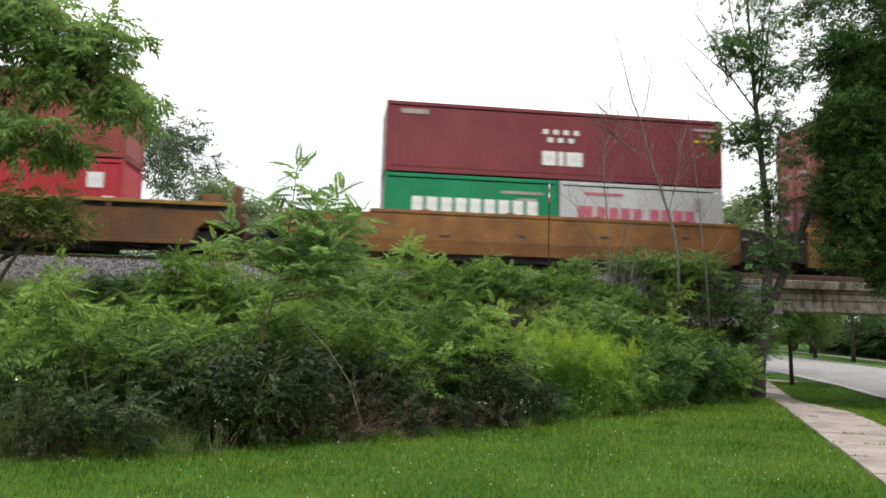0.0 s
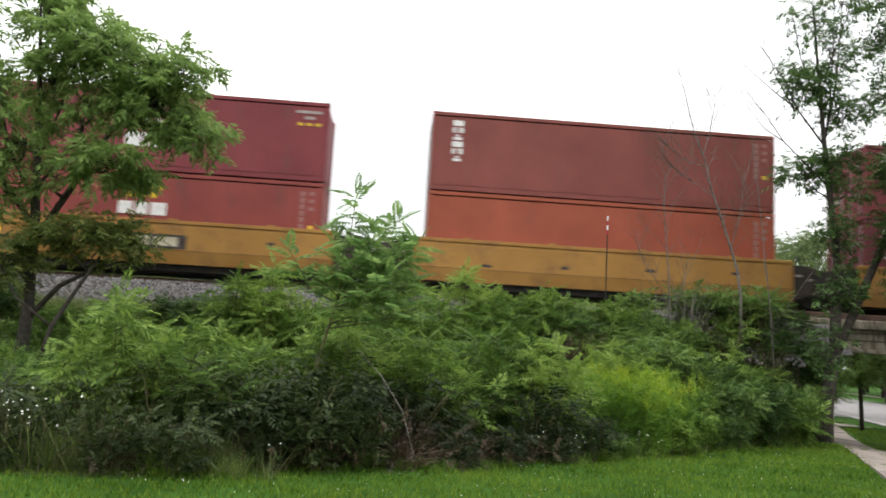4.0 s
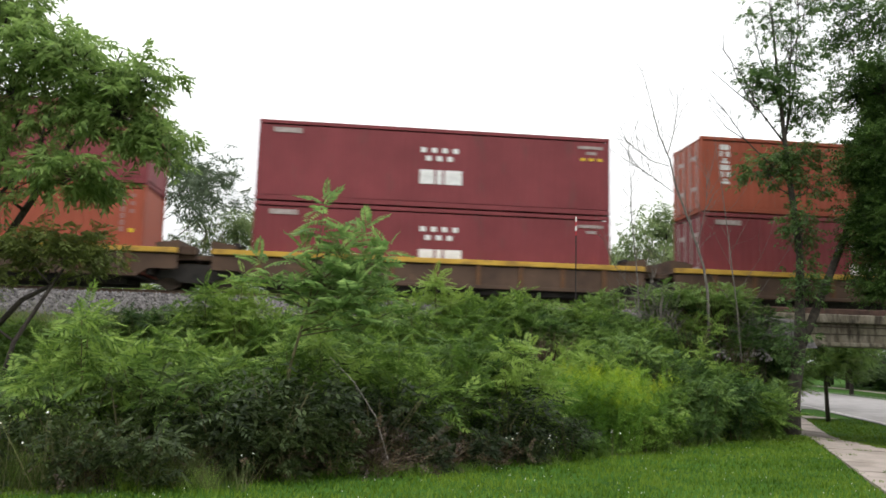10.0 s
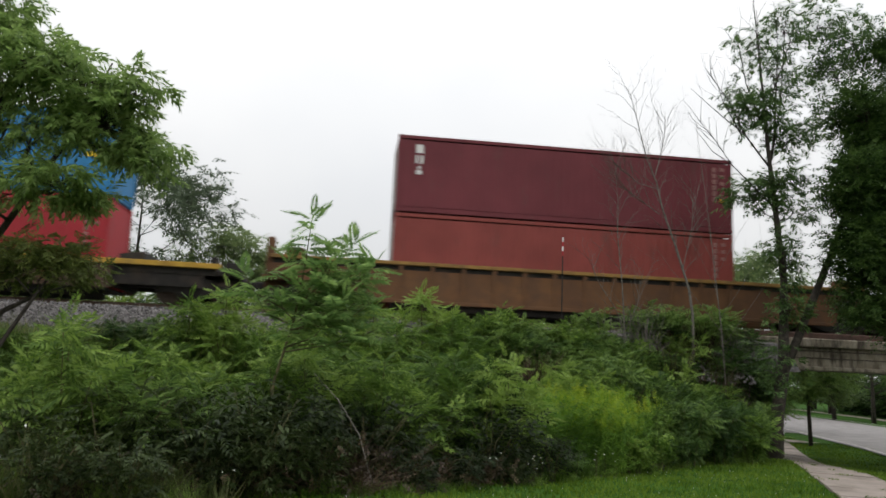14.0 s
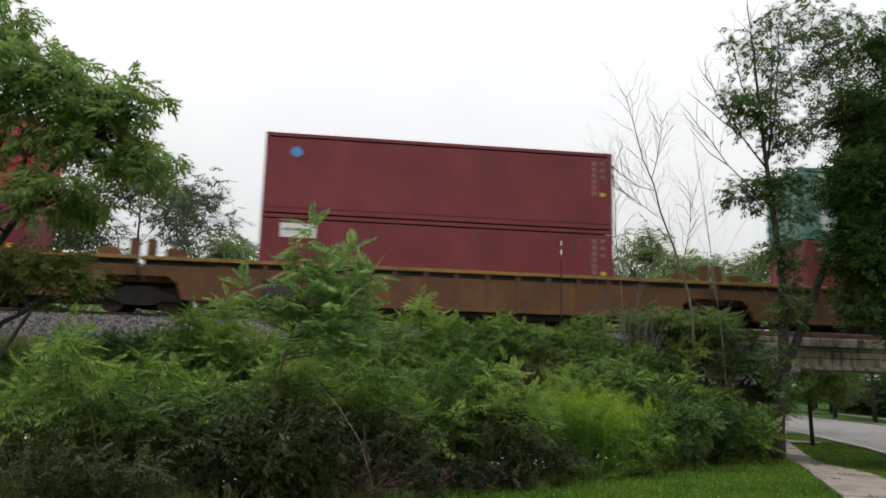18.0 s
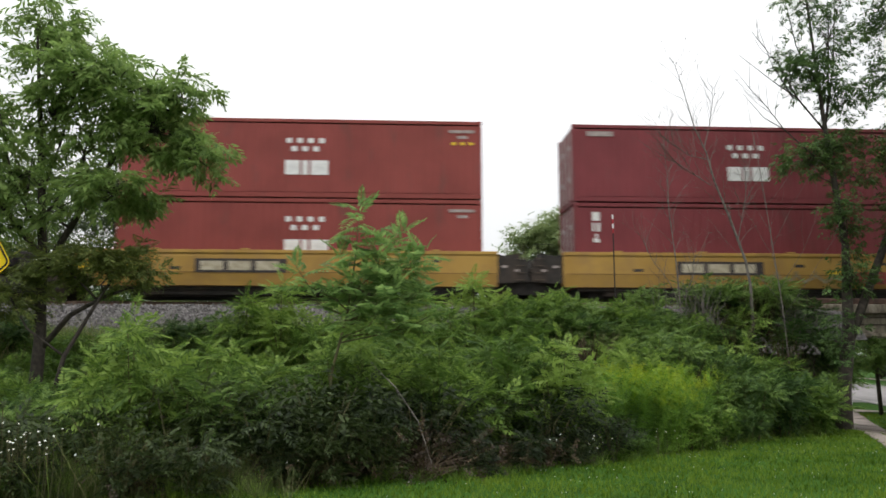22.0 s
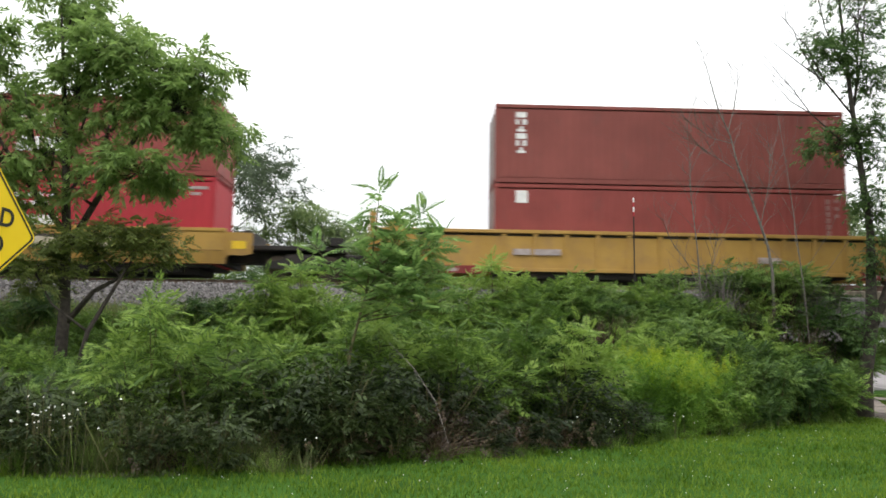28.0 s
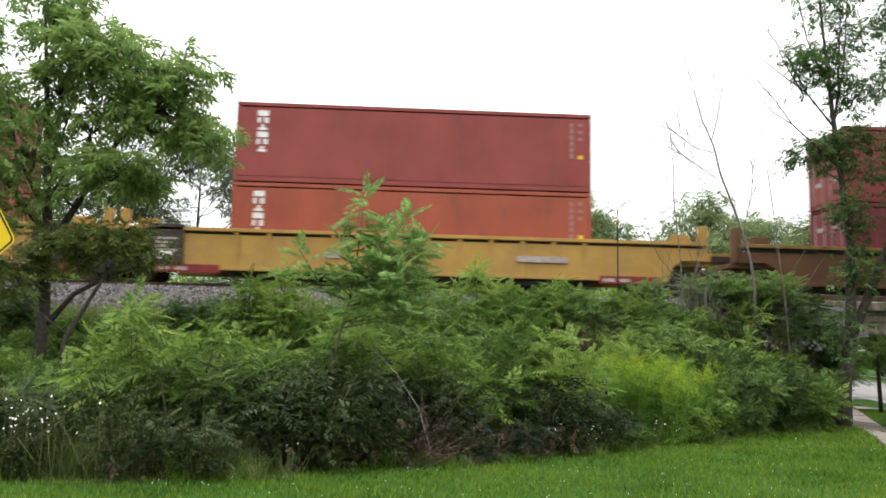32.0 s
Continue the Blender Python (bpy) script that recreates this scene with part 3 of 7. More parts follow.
def seven_star(x, ztop, s=1.0, block=True):
    m = []
    for i in range(4):
        m.append(("star_mark", x + i * 0.37 * s, -(ztop + 0.17), 0.19 * s, 0.17, M_WHITE))
    for i in range(3):
        m.append(("star_mark", x + (0.18 + i * 0.37) * s, -(ztop + 0.46), 0.19 * s, 0.17, M_WHITE))
    if block:
        m += [("logo_block", x - 0.02, -(ztop + 1.28), 0.5, 0.5, M_WHITE), ("logo_block", x + 0.56, -(ztop + 1.28), 0.2, 0.5, M_WHITE), ("logo_block", x + 0.84, -(ztop + 1.28), 0.6, 0.5, M_WHITE)]
    return m


M_PATCHGREEN = mat("dark_green_repair_patch", (0.10, 0.19, 0.15), (0.15, 0.25, 0.20), scale=3, rough=0.8)
STYLE = {
    "stars": seven_star(5.5, 0.68) + [("number_bar", 0.5, -0.42, 0.95, 0.17, M_FADED), ("number_bar", -1.15, -0.42, 0.9, 0.1, M_FADED), ("marking_bar", -0.85, -0.62, 0.35, 0.1, M_FADED)] + [("yellow_decal", -1.05 + i * 0.3, -0.85, 0.16, 0.1, M_YELLOWMARK) for i in range(3)],
    "stars_low": seven_star(5.55, 0.62) + [("number_bar", 0.5, -0.42, 0.95, 0.17, M_FADED), ("number_bar", -1.15, -0.42, 0.9, 0.1, M_FADED), ("marking_bar", -0.85, -0.62, 0.35, 0.1, M_FADED)],
    "stars_lower": seven_star(5.55, 0.85) + [("number_bar", 0.5, -0.42, 0.95, 0.17, M_FADED), ("number_bar", -1.15, -0.42, 0.9, 0.1, M_FADED), ("marking_bar", -0.85, -0.62, 0.35, 0.1, M_FADED)],
    "column6": column(0.72, 0.28, 0.36, 6, 0.19, 0.06, M_WHITE, "logo_bar") + end_marks(),
    "column3": column(0.62, 0.32, 0.26, 3, 0.3, 0.08, M_WHITE, "logo_bar") + end_marks(),
    "short_logo": [("logo_block", 0.75, -0.85, 0.42, 0.45, M_WHITE), ("logo_block", 1.22, -0.85, 0.35, 0.45, M_WHITE), ("logo_block", 1.6, -0.85, 0.16, 0.45, M_WHITE)] + end_marks(False),
    "yellow_logo": [("logo_bar", 0.55, -0.55, 1.6, 0.3, M_YELLOWMARK), ("logo_bar", 0.75, -0.75, 0.6, 0.1, M_PINK), ("logo_bar", 1.4, -0.75, 0.6, 0.1, M_WHITE)] + end_marks(),
    "label_plate": [("label_plate", 0.65, -0.78, 1.2, 0.48, M_WHITE), ("label_bar", 0.75, -0.55, 0.9, 0.08, M_FADED)] + end_marks(),
    "blue_mark": [("logo_disc", 0.85, -0.75, 0.4, 0.2, M_BLUEMARK), ("logo_disc", 0.95, -0.83, 0.2, 0.36, M_BLUEMARK)] + end_marks(),
    "tall_plate": [("logo_plate", 0.7, -2.35, 0.52, 2.15, M_WHITE), ("logo_bar", 0.8, -0.9, 0.32, 0.5, PAINT["seafoam"]), ("logo_bar", 0.8, -1.6, 0.32, 0.4, PAINT["seafoam"]), ("repair_patch", 3.95, -2.45, 0.85, 0.75, M_PATCHGREEN)] + end_marks(False),
    "yellow_white": [("star_mark", 5.58 + i * 0.37, -0.6, 0.2, 0.17, M_YELLOWMARK) for i in range(4)] + [("star_mark", 5.76 + i * 0.37, -0.88, 0.2, 0.17, M_YELLOWMARK) for i in range(3)] + [("logo_block", 5.5, -1.45, 0.45, 0.42, M_WHITE), ("logo_block", 6.05, -1.45, 0.4, 0.42, M_WHITE), ("logo_block", 6.55, -1.45, 0.5, 0.42, M_WHITE), ("number_bar", 0.6, -0.45, 1.0, 0.16, M_FADED)] + end_marks(),
    "blue_end": column(-1.15, 0.3, 0.42, 3, 0.12, 0.06, M_WHITE) + [("yellow_decal", -1.0, -1.3, 0.42, 0.2, M_YELLOWMARK), ("yellow_decal", -1.0, -1.55, 0.42, 0.18, M_YELLOWMARK)],
    "white_square": [("logo_block", 0.72, -0.65, 0.4, 0.42, M_WHITE)] + end_marks(False),
    "plain": end_marks(False),
    "red_five": [("logo_block", -1.1, -0.95, 0.5, 0.5, M_WHITE), ("marking_bar", -0.6, -1.35, 0.35, 0.14, M_WHITE)],
}
STYLE["short_logo_patch"] = STYLE["short_logo"] + [("repair_patch", 1.35, -2.1, 0.5, 0.75, PAINT["maroon"])]
STYLE["column6_patch"] = STYLE["column6"] + [("repair_patch", 7.8, -1.75, 0.75, 0.38, PAINT["redbrown"])]
GREEN20 = [("logo_block", 0.95 + i * 0.5, -1.3, 0.38, 0.52, M_WHITE) for i in range(9)] + [("marking_bar", 4.05, -0.55, 1.5, 0.1, M_FADED), ("marking_bar", 4.6, -0.78, 0.7, 0.09, M_FADED)]
WHITE20 = [("logo_block", 0.65, -1.3, 0.55, 0.46, M_PINK)] + [("logo_block", 1.35 + i * 0.44, -1.3, 0.34, 0.44, M_PINK) for i in range(4)] + [("logo_block", 3.3 + i * 0.44, -1.3, 0.34, 0.44, M_PINK) for i in range(4)] + [("marking_bar", 0.9, -0.45, 1.4, 0.1, M_PINK), ("marking_bar", 5.0, -0.9, 0.25, 0.5, M_FADED)]

COLOUR_WORD = {"maroon": "maroon", "dark_maroon": "dark maroon", "redbrown": "red-brown", "orange": "orange-brown", "salmon": "faded salmon-red", "brown": "faded brown", "red": "bright red", "green": "green", "seafoam": "pale sea-green", "white": "dirty white", "navy": "navy blue", "blue": "sky blue"}
STYLE_WORD = {"stars": "a white star logo", "stars_low": "a white star logo", "stars_lower": "a white star logo", "column6": "white upright lettering", "column3": "short white upright lettering", "short_logo": "a white block logo", "short_logo_patch": "a logo and dark patch", "column6_patch": "lettering and a red patch", "yellow_logo": "a yellow corner logo", "label_plate": "a white label plate", "blue_mark": "a small blue mark", "tall_plate": "a tall white plate", "yellow_white": "a yellow and white logo", "blue_end": "yellow end decals", "white_square": "a small white square", "plain": "faded end markings", "red_five": "a white block mark"}


def wheelset_truck(x, parent, n=1):
    """A four-wheeled truck under the car at x."""
    tr = part("truck", cached(("truck_bolster",), lambda: MB().box(-0.25, 0.25, -1.0, 1.0, 0.42, 0.72, 0.04).mesh("truck", M_BLACKSTEEL)), None, parent, "dark cast-steel truck")
    tr.location = (x, 0, 0)
    for y in (-1.02, 1.02):
        poly = [(-1.25, 0.36), (-1.2, 0.6), (-0.75, 0.66), (-0.45, 0.86), (0.45, 0.86), (0.75, 0.66), (1.2, 0.6), (1.25, 0.36), (0.8, 0.4), (0.4, 0.24), (-0.4, 0.24), (-0.8, 0.4)]
        f = part("side_frame", cached(("side_frame",), lambda: fix_normals(MB().prism(poly, -0.07, 0.07, 1).mesh("side_frame", M_BLACKSTEEL))), None, tr)
        f.location = (0, y, 0)
        for xx in (-0.89, 0.89):
            w = part("wheel", cached(("wheel",), lambda: MB().cyl(0, 0, -0.065, 0.065, 0.42, 20, 1).cyl(0, 0, -0.09, 0.09, 0.12, 10, 1).mesh("wheel", M_WHEEL)), None, tr)
            w.location = (xx, 0.755 * (1 if y > 0 else -1), 0.42)
    for xx in (-0.89, 0.89):
        a = part("axle", cached(("axle",), lambda: MB().cyl(0, 0, -0.75, 0.75, 0.08, 8, 1).mesh("axle", M_WHEEL)), None, tr)
        a.location = (xx, 0, 0.42)
    return tr


def side_plate(ext0, ext1, top, low, arch):
    """Outline of a car side along x and z, arched up over the trucks."""
    L = 12.192
    q = [(-ext0, top), (-ext0, arch if ext0 > 1 else low)]
    if ext0 > 1:
        q += [(-ext0 + 0.85, arch), (-ext0 + 1.15, arch - 0.2), (-ext0 + 1.35, low)]
    if ext1 > 1:
        q += [(L + ext1 - 1.35, low), (L + ext1 - 1.15, arch - 0.2), (L + ext1 - 0.85, arch), (L + ext1, arch)]
    else:
        q += [(L + ext1, low)]
    return q + [(L + ext1, top)]


def well_car(kind, body, gap0, gap1, coupled0, coupled1, label, plate=None, patches=(), scrawls=()):
    """One platform of a double-stack car. Its origin lies under the left end of its containers, on the rails."""
    L = 12.192
    P = CARPAINT[body]
    car = root("well_car", Matrix(), label, "railway car", "cars of the train")
    smooth = kind == "smooth"
    top, low = {"smooth": (1.72 if body != "yellow" else 1.54, 0.42 if body != "yellow" else 0.48), "ribbed": (1.28, 0.40), "tall": (1.78, 0.42)}[kind]
    e = {"smooth": 0.48, "ribbed": 1.25, "tall": 2.55 if body == "rust" else 2.3}[kind]
    e0, e1 = min(e, gap0 - 0.55), min(e, gap1 - 0.55)
    if kind == "tall":
        e0, e1 = gap0 - (0.6 if coupled0 else 0.06), gap1 - (0.6 if coupled1 else 0.06)
    else:
        nose = (gap0 - 0.95, gap1 - 0.95) if body != "yellow" else (1.35, 1.35)
        e0, e1 = nose[0] if coupled0 else e0, nose[1] if coupled1 else e1
    chord = CARPAINT["sill"] if body == "brown" else CARPAINT["sill_dull"] if body == "rust" else P
    key = (kind, body, e0, e1)
    slot = {"yellow": 0.1, "rust": 0.17, "brown": 0.06}.get(body, 0.0)
    rib_paint = CARPAINT["rust"] if body == "brown" else P
    # past a coupled end of a ribbed car only the sill runs on, over the dark truck
    s0, s1 = (0.3 if kind == "ribbed" and coupled0 else e0), (0.3 if kind == "ribbed" and coupled1 else e1)
    for s in (-1, 1):
        def make_side():
            if smooth:
                pr = [(-1.50, top), (-1.52, top - 0.1), (-1.52, low + 0.42), (-1.44, low), (-1.3, low), (-1.3, top)]
                mb = MB().prism(pr, -min(e0, 0.48), L + min(e1, 0.48))
                for a, b in ((e0, 0), (e1, 1)):
                    if a > 0.6:
                        g = [(-a, top - 0.03), (-a, top - 0.72), (-a + 0.3, top - 0.78), (-max(a - 0.75, 0.6), low + 0.3), (-0.485, low + 0.16), (-0.485, top)]
                        g = g if not b else [(L - x, z) for x, z in g]
                        mb.prism(g, -1.48, -1.40, 1)
                return fix_normals(mb.mesh("side", P))
            return fix_normals(MB().prism(side_plate(s0, s1, top - 0.1 - slot, low, top - 0.62), -1.46, -1.40, 1).mesh("side", P))
        o = part("side", cached((*key, "side"), make_side), None, car)
        if s > 0:
            o.scale = (1, -1, 1)
        zt = top - (0.11 if not smooth else 0.0)
        o = part("top_chord", cached((*key, "chord"), lambda: MB().box(-e0 if not smooth else -0.48, L + (e1 if not smooth else 0.48), -1.545, -1.33, zt + 0.002, zt + (0.17 if kind == "ribbed" else 0.12), 0.012).mesh("top_chord", chord)), None, car)
        if s > 0:
            o.scale = (1, -1, 1)
        if not smooth:
            o = part("bottom_chord", cached((*key, "low"), lambda: MB().box(-max(s0 - 1.5, 0), L + max(s1 - 1.5, 0), -1.5, -1.38, low - 0.02, low + 0.1, 0.01).mesh("bottom_chord", P)), None, car)
            if s > 0:
                o.scale = (1, -1, 1)
            # added black strip that paints the shadow line below the top chord
            o = part("chord_shade_plate", cached((*key, "slot"), lambda: MB().box(-max(e0 - 0.1, 0), L + max(e1 - 0.1, 0), -1.385, -1.345, top - 0.32, top - 0.112).mesh("chord_shade_plate", M_BLACKSTEEL)), None, car, "black strip for the shade under the top chord")
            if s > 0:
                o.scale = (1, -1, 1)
            n = 9 if kind == "ribbed" else 12
            for i in range(n):
                r = part("rib", cached((kind, body, "rib"), lambda: MB().prism([(-1.46, top - 0.11), (-1.535, top - 0.12), (-1.485 if kind == "tall" else -1.515, low + 0.1), (-1.46, low + 0.1)], -0.06, 0.06).mesh("rib", rib_paint)), None, car)
                r.location = (0.3 + i * (L - 0.6) / (n - 1), 0, 0)
                if s > 0:
                    r.scale = (1, -1, 1)
    part("well_floor", cached(("floor",), lambda: MB().box(0.05, L - 0.05, -1.28, 1.28, 0.36, 0.46).mesh("well_floor", M_BLACKSTEEL)), None, car)
    part("underframe", cached(("underframe",), lambda: MB().box(0.5, L - 0.5, -0.9, 0.9, 0.14, 0.355).mesh("underframe", M_BLACKSTEEL)), None, car)
    part("brake_pipe", cached(("brake_pipe",), lambda: MB().box(1.0, L - 1.0, -1.2, -1.1, 0.2, 0.356).mesh("brake_pipe", M_BLACKSTEEL)), None, car)
    for x in (-0.42, L + 0.22):
        part("bulkhead", cached((kind, "bulk"), lambda: MB().box(0, 0.2, -1.32, 1.32, 0.46, 1.25 if kind != "tall" else 1.5, 0.02).mesh("bulkhead", M_BLACKSTEEL)), None, car).location = (x, 0, 0)
    # end platforms, couplings and trucks
    for side, gap, cpl, ee in ((0, gap0, coupled0, e0), (1, gap1, coupled1, e1)):
        reach = gap - (0.35 if cpl else 0.03)
        def flip(a):
            return a if side == 0 else L - a
        x0, x1 = sorted((flip(-0.42), flip(-reach)))
        # coupled ribbed ends go black for the shadow below the sill
        dark = smooth or kind == "ribbed" and cpl
        pm = M_BLACKSTEEL if dark else P
        part("end_platform", MB().box(x0, x1, -1.05, 1.05, 1.0, 1.16, 0.02).box(x0, x1, -0.35, 0.35, 0.6, 1.0), pm, car)
        xa, xb = sorted((flip(-0.5), flip(-min(reach - 0.15, 1.25))))
        part("end_hood", MB().prism([(xa, 1.16), (xb, 1.16), (xb, 1.62 if side else 1.5), (xa, 1.5 if side else 1.62)], -1.43, 1.43, 1), pm, car)
        # added black plate in place of the bolster lying in shadow
        if kind == "ribbed" and cpl:
            px0, px1 = sorted((flip(-0.31), flip(-ee + 0.5)))
            part("end_plate", MB().box(px0, px1, -1.36, -1.3, 0.55, top - 0.12).box(px0, px1, 1.3, 1.36, 0.55, top - 0.12), M_BLACKSTEEL, car, "black end plate over the truck")
        if smooth and ee > 0.6:
            nx0, nx1 = sorted((flip(-ee + 0.2), flip(-ee + 0.65)))
            part("decal", MB().box(nx0, nx1, -1.492, -1.478, top - 0.56, top - 0.3), M_YELLOWMARK if body == "yellow" else M_WORN, car)
            for k in range(3):
                part("decal_bar", MB().box(nx0 - 0.02, nx1 + 0.02, -1.496, -1.489, top - 0.52 + 0.08 * k, top - 0.49 + 0.08 * k), P if body != "yellow" else M_YELLOWMARK, car)
        if smooth and ee <= 0.6:
            for s in (-1, 1):
                pl = [(flip(-0.49), top - 0.02), (flip(-0.49), low + 0.12), (flip(-0.85), low + 0.12), (flip(-1.0), 0.62), (flip(-reach + 0.02), 0.66), (flip(-reach + 0.02), top - 0.2), (flip(-0.95), top - 0.04)]
                part("end_plate", fix_normals(MB().prism(pl, s * 1.44, s * 1.37, 1).mesh("end_plate", M_BLACKSTEEL)), None, car, "black end plate over the truck")
            for k, (dx, dz, w) in enumerate(((0.62, 0.42, 0.2), (1.05, 0.55, 0.16))):
                mx0, mx1 = sorted((flip(-dx), flip(-dx - w)))
                part("stencil_bar", MB().box(mx0, mx1, -1.447, -1.438, top - dz, top - dz + 0.08), M_FADED, car)
            for k in range(4):
                rx0, rx1 = sorted((flip(-1.12), flip(-1.42)))
                part("ladder_rung", MB().box(rx0, rx1, -1.49, -1.465, 0.7 + k * 0.24, 0.73 + k * 0.24).box(rx0, rx0 + 0.02, -1.47, -1.438, 0.7 + k * 0.24, 0.73 + k * 0.24), M_WHEEL, car)
        if kind == "tall":
            for dx, hh in ((0.12, 0.62), (0.75, 0.3)):
                qx0, qx1 = sorted((flip(-reach + dx), flip(-reach + dx + (0.24 if hh > 0.5 else 0.6))))
                part("end_post", MB().box(qx0, qx1, -1.25, -0.85, 1.16, top + hh, 0.02), P, car)
        for k, (w, hgt) in enumerate(((0.5, 0.28), (0.22, 0.5))):
            xx = flip(-reach + 0.5 + 0.55 * k)
            part("equipment_box", MB().box(min(xx, xx + w), max(xx, xx + w), -1.2 + k * 0.4, -0.55 + k * 0.4, 1.16, 1.16 + hgt, 0.02), M_BLACKSTEEL if k else pm, car)
        for yy in (-1.3,):
            gx = flip(-reach + 0.2)
            part("grab_rail", MB().tube([(gx, yy, 1.1), (gx, yy, 1.95), (flip(-reach + 0.75), yy, 1.95), (flip(-reach + 0.75), yy, 1.1)], [0.018] * 4, 5), pm, car)
        if kind == "tall" and body == "yellow":
            sx0, sx1 = sorted((flip(-2.3), flip(-0.2)))
            part("sill_patch", MB().box(sx0, sx1, -1.512, -1.37, low - 0.12, low + 0.15, 0.01), M_SILLRED, car, "dull red sill patch")
            for k in range(2):
                part("sill_stencil", MB().box(sx0 + 0.12 + 0.55 * k, sx0 + 0.5 + 0.55 * k, -1.517, -1.509, low - 0.05, low + 0.06), M_FADED, car)
            for yy in (-1.475,):
                if cpl:
                    continue
                bx0, bx1 = (-2.6, -1.4) if side == 0 else (L + 1.28, L + 2.3)
                b = part("end_panel", MB().box(bx0, bx1, yy - 0.07, yy + 0.004, low + 0.16, top + 0.1, 0.01), M_BLACKSTEEL, car, "black end panel")
                for i in range(6):
                    part("stencil_bar", MB().box(bx0 + 0.22, bx1 - 0.2 - 0.12 * (i % 3), yy - 0.076, yy - 0.067, top - 0.42 - i * 0.13, top - 0.34 - i * 0.13 + (0.05 if i == 4 else 0)), M_WHITE if i == 4 else M_FADED, b)
        if cpl:
            wheelset_truck(flip(-gap + 1.75), car)
            cx0, cx1 = sorted((flip(-gap + 0.5), flip(-gap + 0.01)))
            part("coupler", MB().box(cx0, cx1, -0.13, 0.13, 0.72, 0.98, 0.04).tube([(flip(-gap + 0.5), -0.35, 0.85), (flip(-gap + 0.25), -0.38, 0.45), (flip(-gap), -0.3, 0.5)], [0.03] * 3, 6), M_BLACKSTEEL, car)
        elif side == 0:
            wheelset_truck(-gap, car)
    if smooth:
        for k, x in enumerate((1.4, 4.3, 7.4, 10.6)):
            part("chord_bracket", cached(("bracket", body, top), lambda: MB().box(-0.14, 0.14, -1.545, -1.4, top + 0.121, top + 0.17, 0.01).mesh("chord_bracket", chord)), None, car).location = (x, 0, 0)
            part("side_stencil", cached(("stencil", k % 2), lambda: MB().box(0, 0.34 - 0.1 * (k % 2), -1.5235, -1.519, 0, 0.1).mesh("side_stencil", M_PATCH)), None, car).location = (x + 0.5 - 0.2 * k, 0, low + 0.52 + 0.09 * k)
        part("sill_stripe", cached((*key, "stripe"), lambda: MB().box(-0.4, L + 0.4, -1.5245, -1.515, low + 0.424, low + 0.445).mesh("sill_stripe", M_SEAM)), None, car, "dark seam along the side")
    for k, (nm, x, z, w, hh, mm) in enumerate(patches):
        part(nm, MB().box(x, x + w, -1.536 - 0.004 * k, -1.523 if smooth else -1.455, z, z + hh), mm, car)
    for k, (x, z, w, hh, loops, mm) in enumerate(scrawls):
        pts = []
        for i in range(loops * 14 + 1):
            a, u = i / 14 * 2 * math.pi, i / (loops * 14)
            pts.append((x + w * u + 0.22 * hh * math.cos(a + 0.6 * k), (-1.531 if smooth else -1.466) - 0.0025 * k, z + hh * (0.5 + 0.42 * math.sin(a) * (0.75 + 0.25 * math.sin(i * 1.7 + k)))))
        mb = MB()
        n0 = len(pts)
        for j, q in enumerate(pts):
            a, b = pts[max(j - 1, 0)], pts[min(j + 1, n0 - 1)]
            d = Vector((a[2] - b[2], 0, b[0] - a[0])).normalized() * 0.045
            mb.v += [(q[0] + d.x, q[1], q[2] + d.z), (q[0] - d.x, q[1], q[2] - d.z), (q[0] + d.x, q[1] + 0.012, q[2] + d.z), (q[0] - d.x, q[1] + 0.012, q[2] - d.z)]
        for j in range(n0 - 1):
            c0, c1 = 4 * j, 4 * j + 4
            mb.f += [(c0, c0 + 1, c1 + 1, c1), (c0 + 2, c1 + 2, c1 + 3, c0 + 3), (c0, c1, c1 + 2, c0 + 2), (c0 + 1, c0 + 3, c1 + 3, c1 + 1)]
        part("graffiti", fix_normals(mb.mesh("graffiti", mm)), None, car, "sprayed looping graffiti")
    if plate:
        b = part("name_plate", MB().box(plate, plate + 3.0, -1.536, -1.45, 0.9, 1.36), M_PATCH, car)
        for i in range(3):
            part("plate_bar", MB().box(plate + 0.18 + i * 0.9, plate + 0.92 + i * 0.9, -1.542, -1.53, 0.98, 1.28), M_WORN, b)
    return car


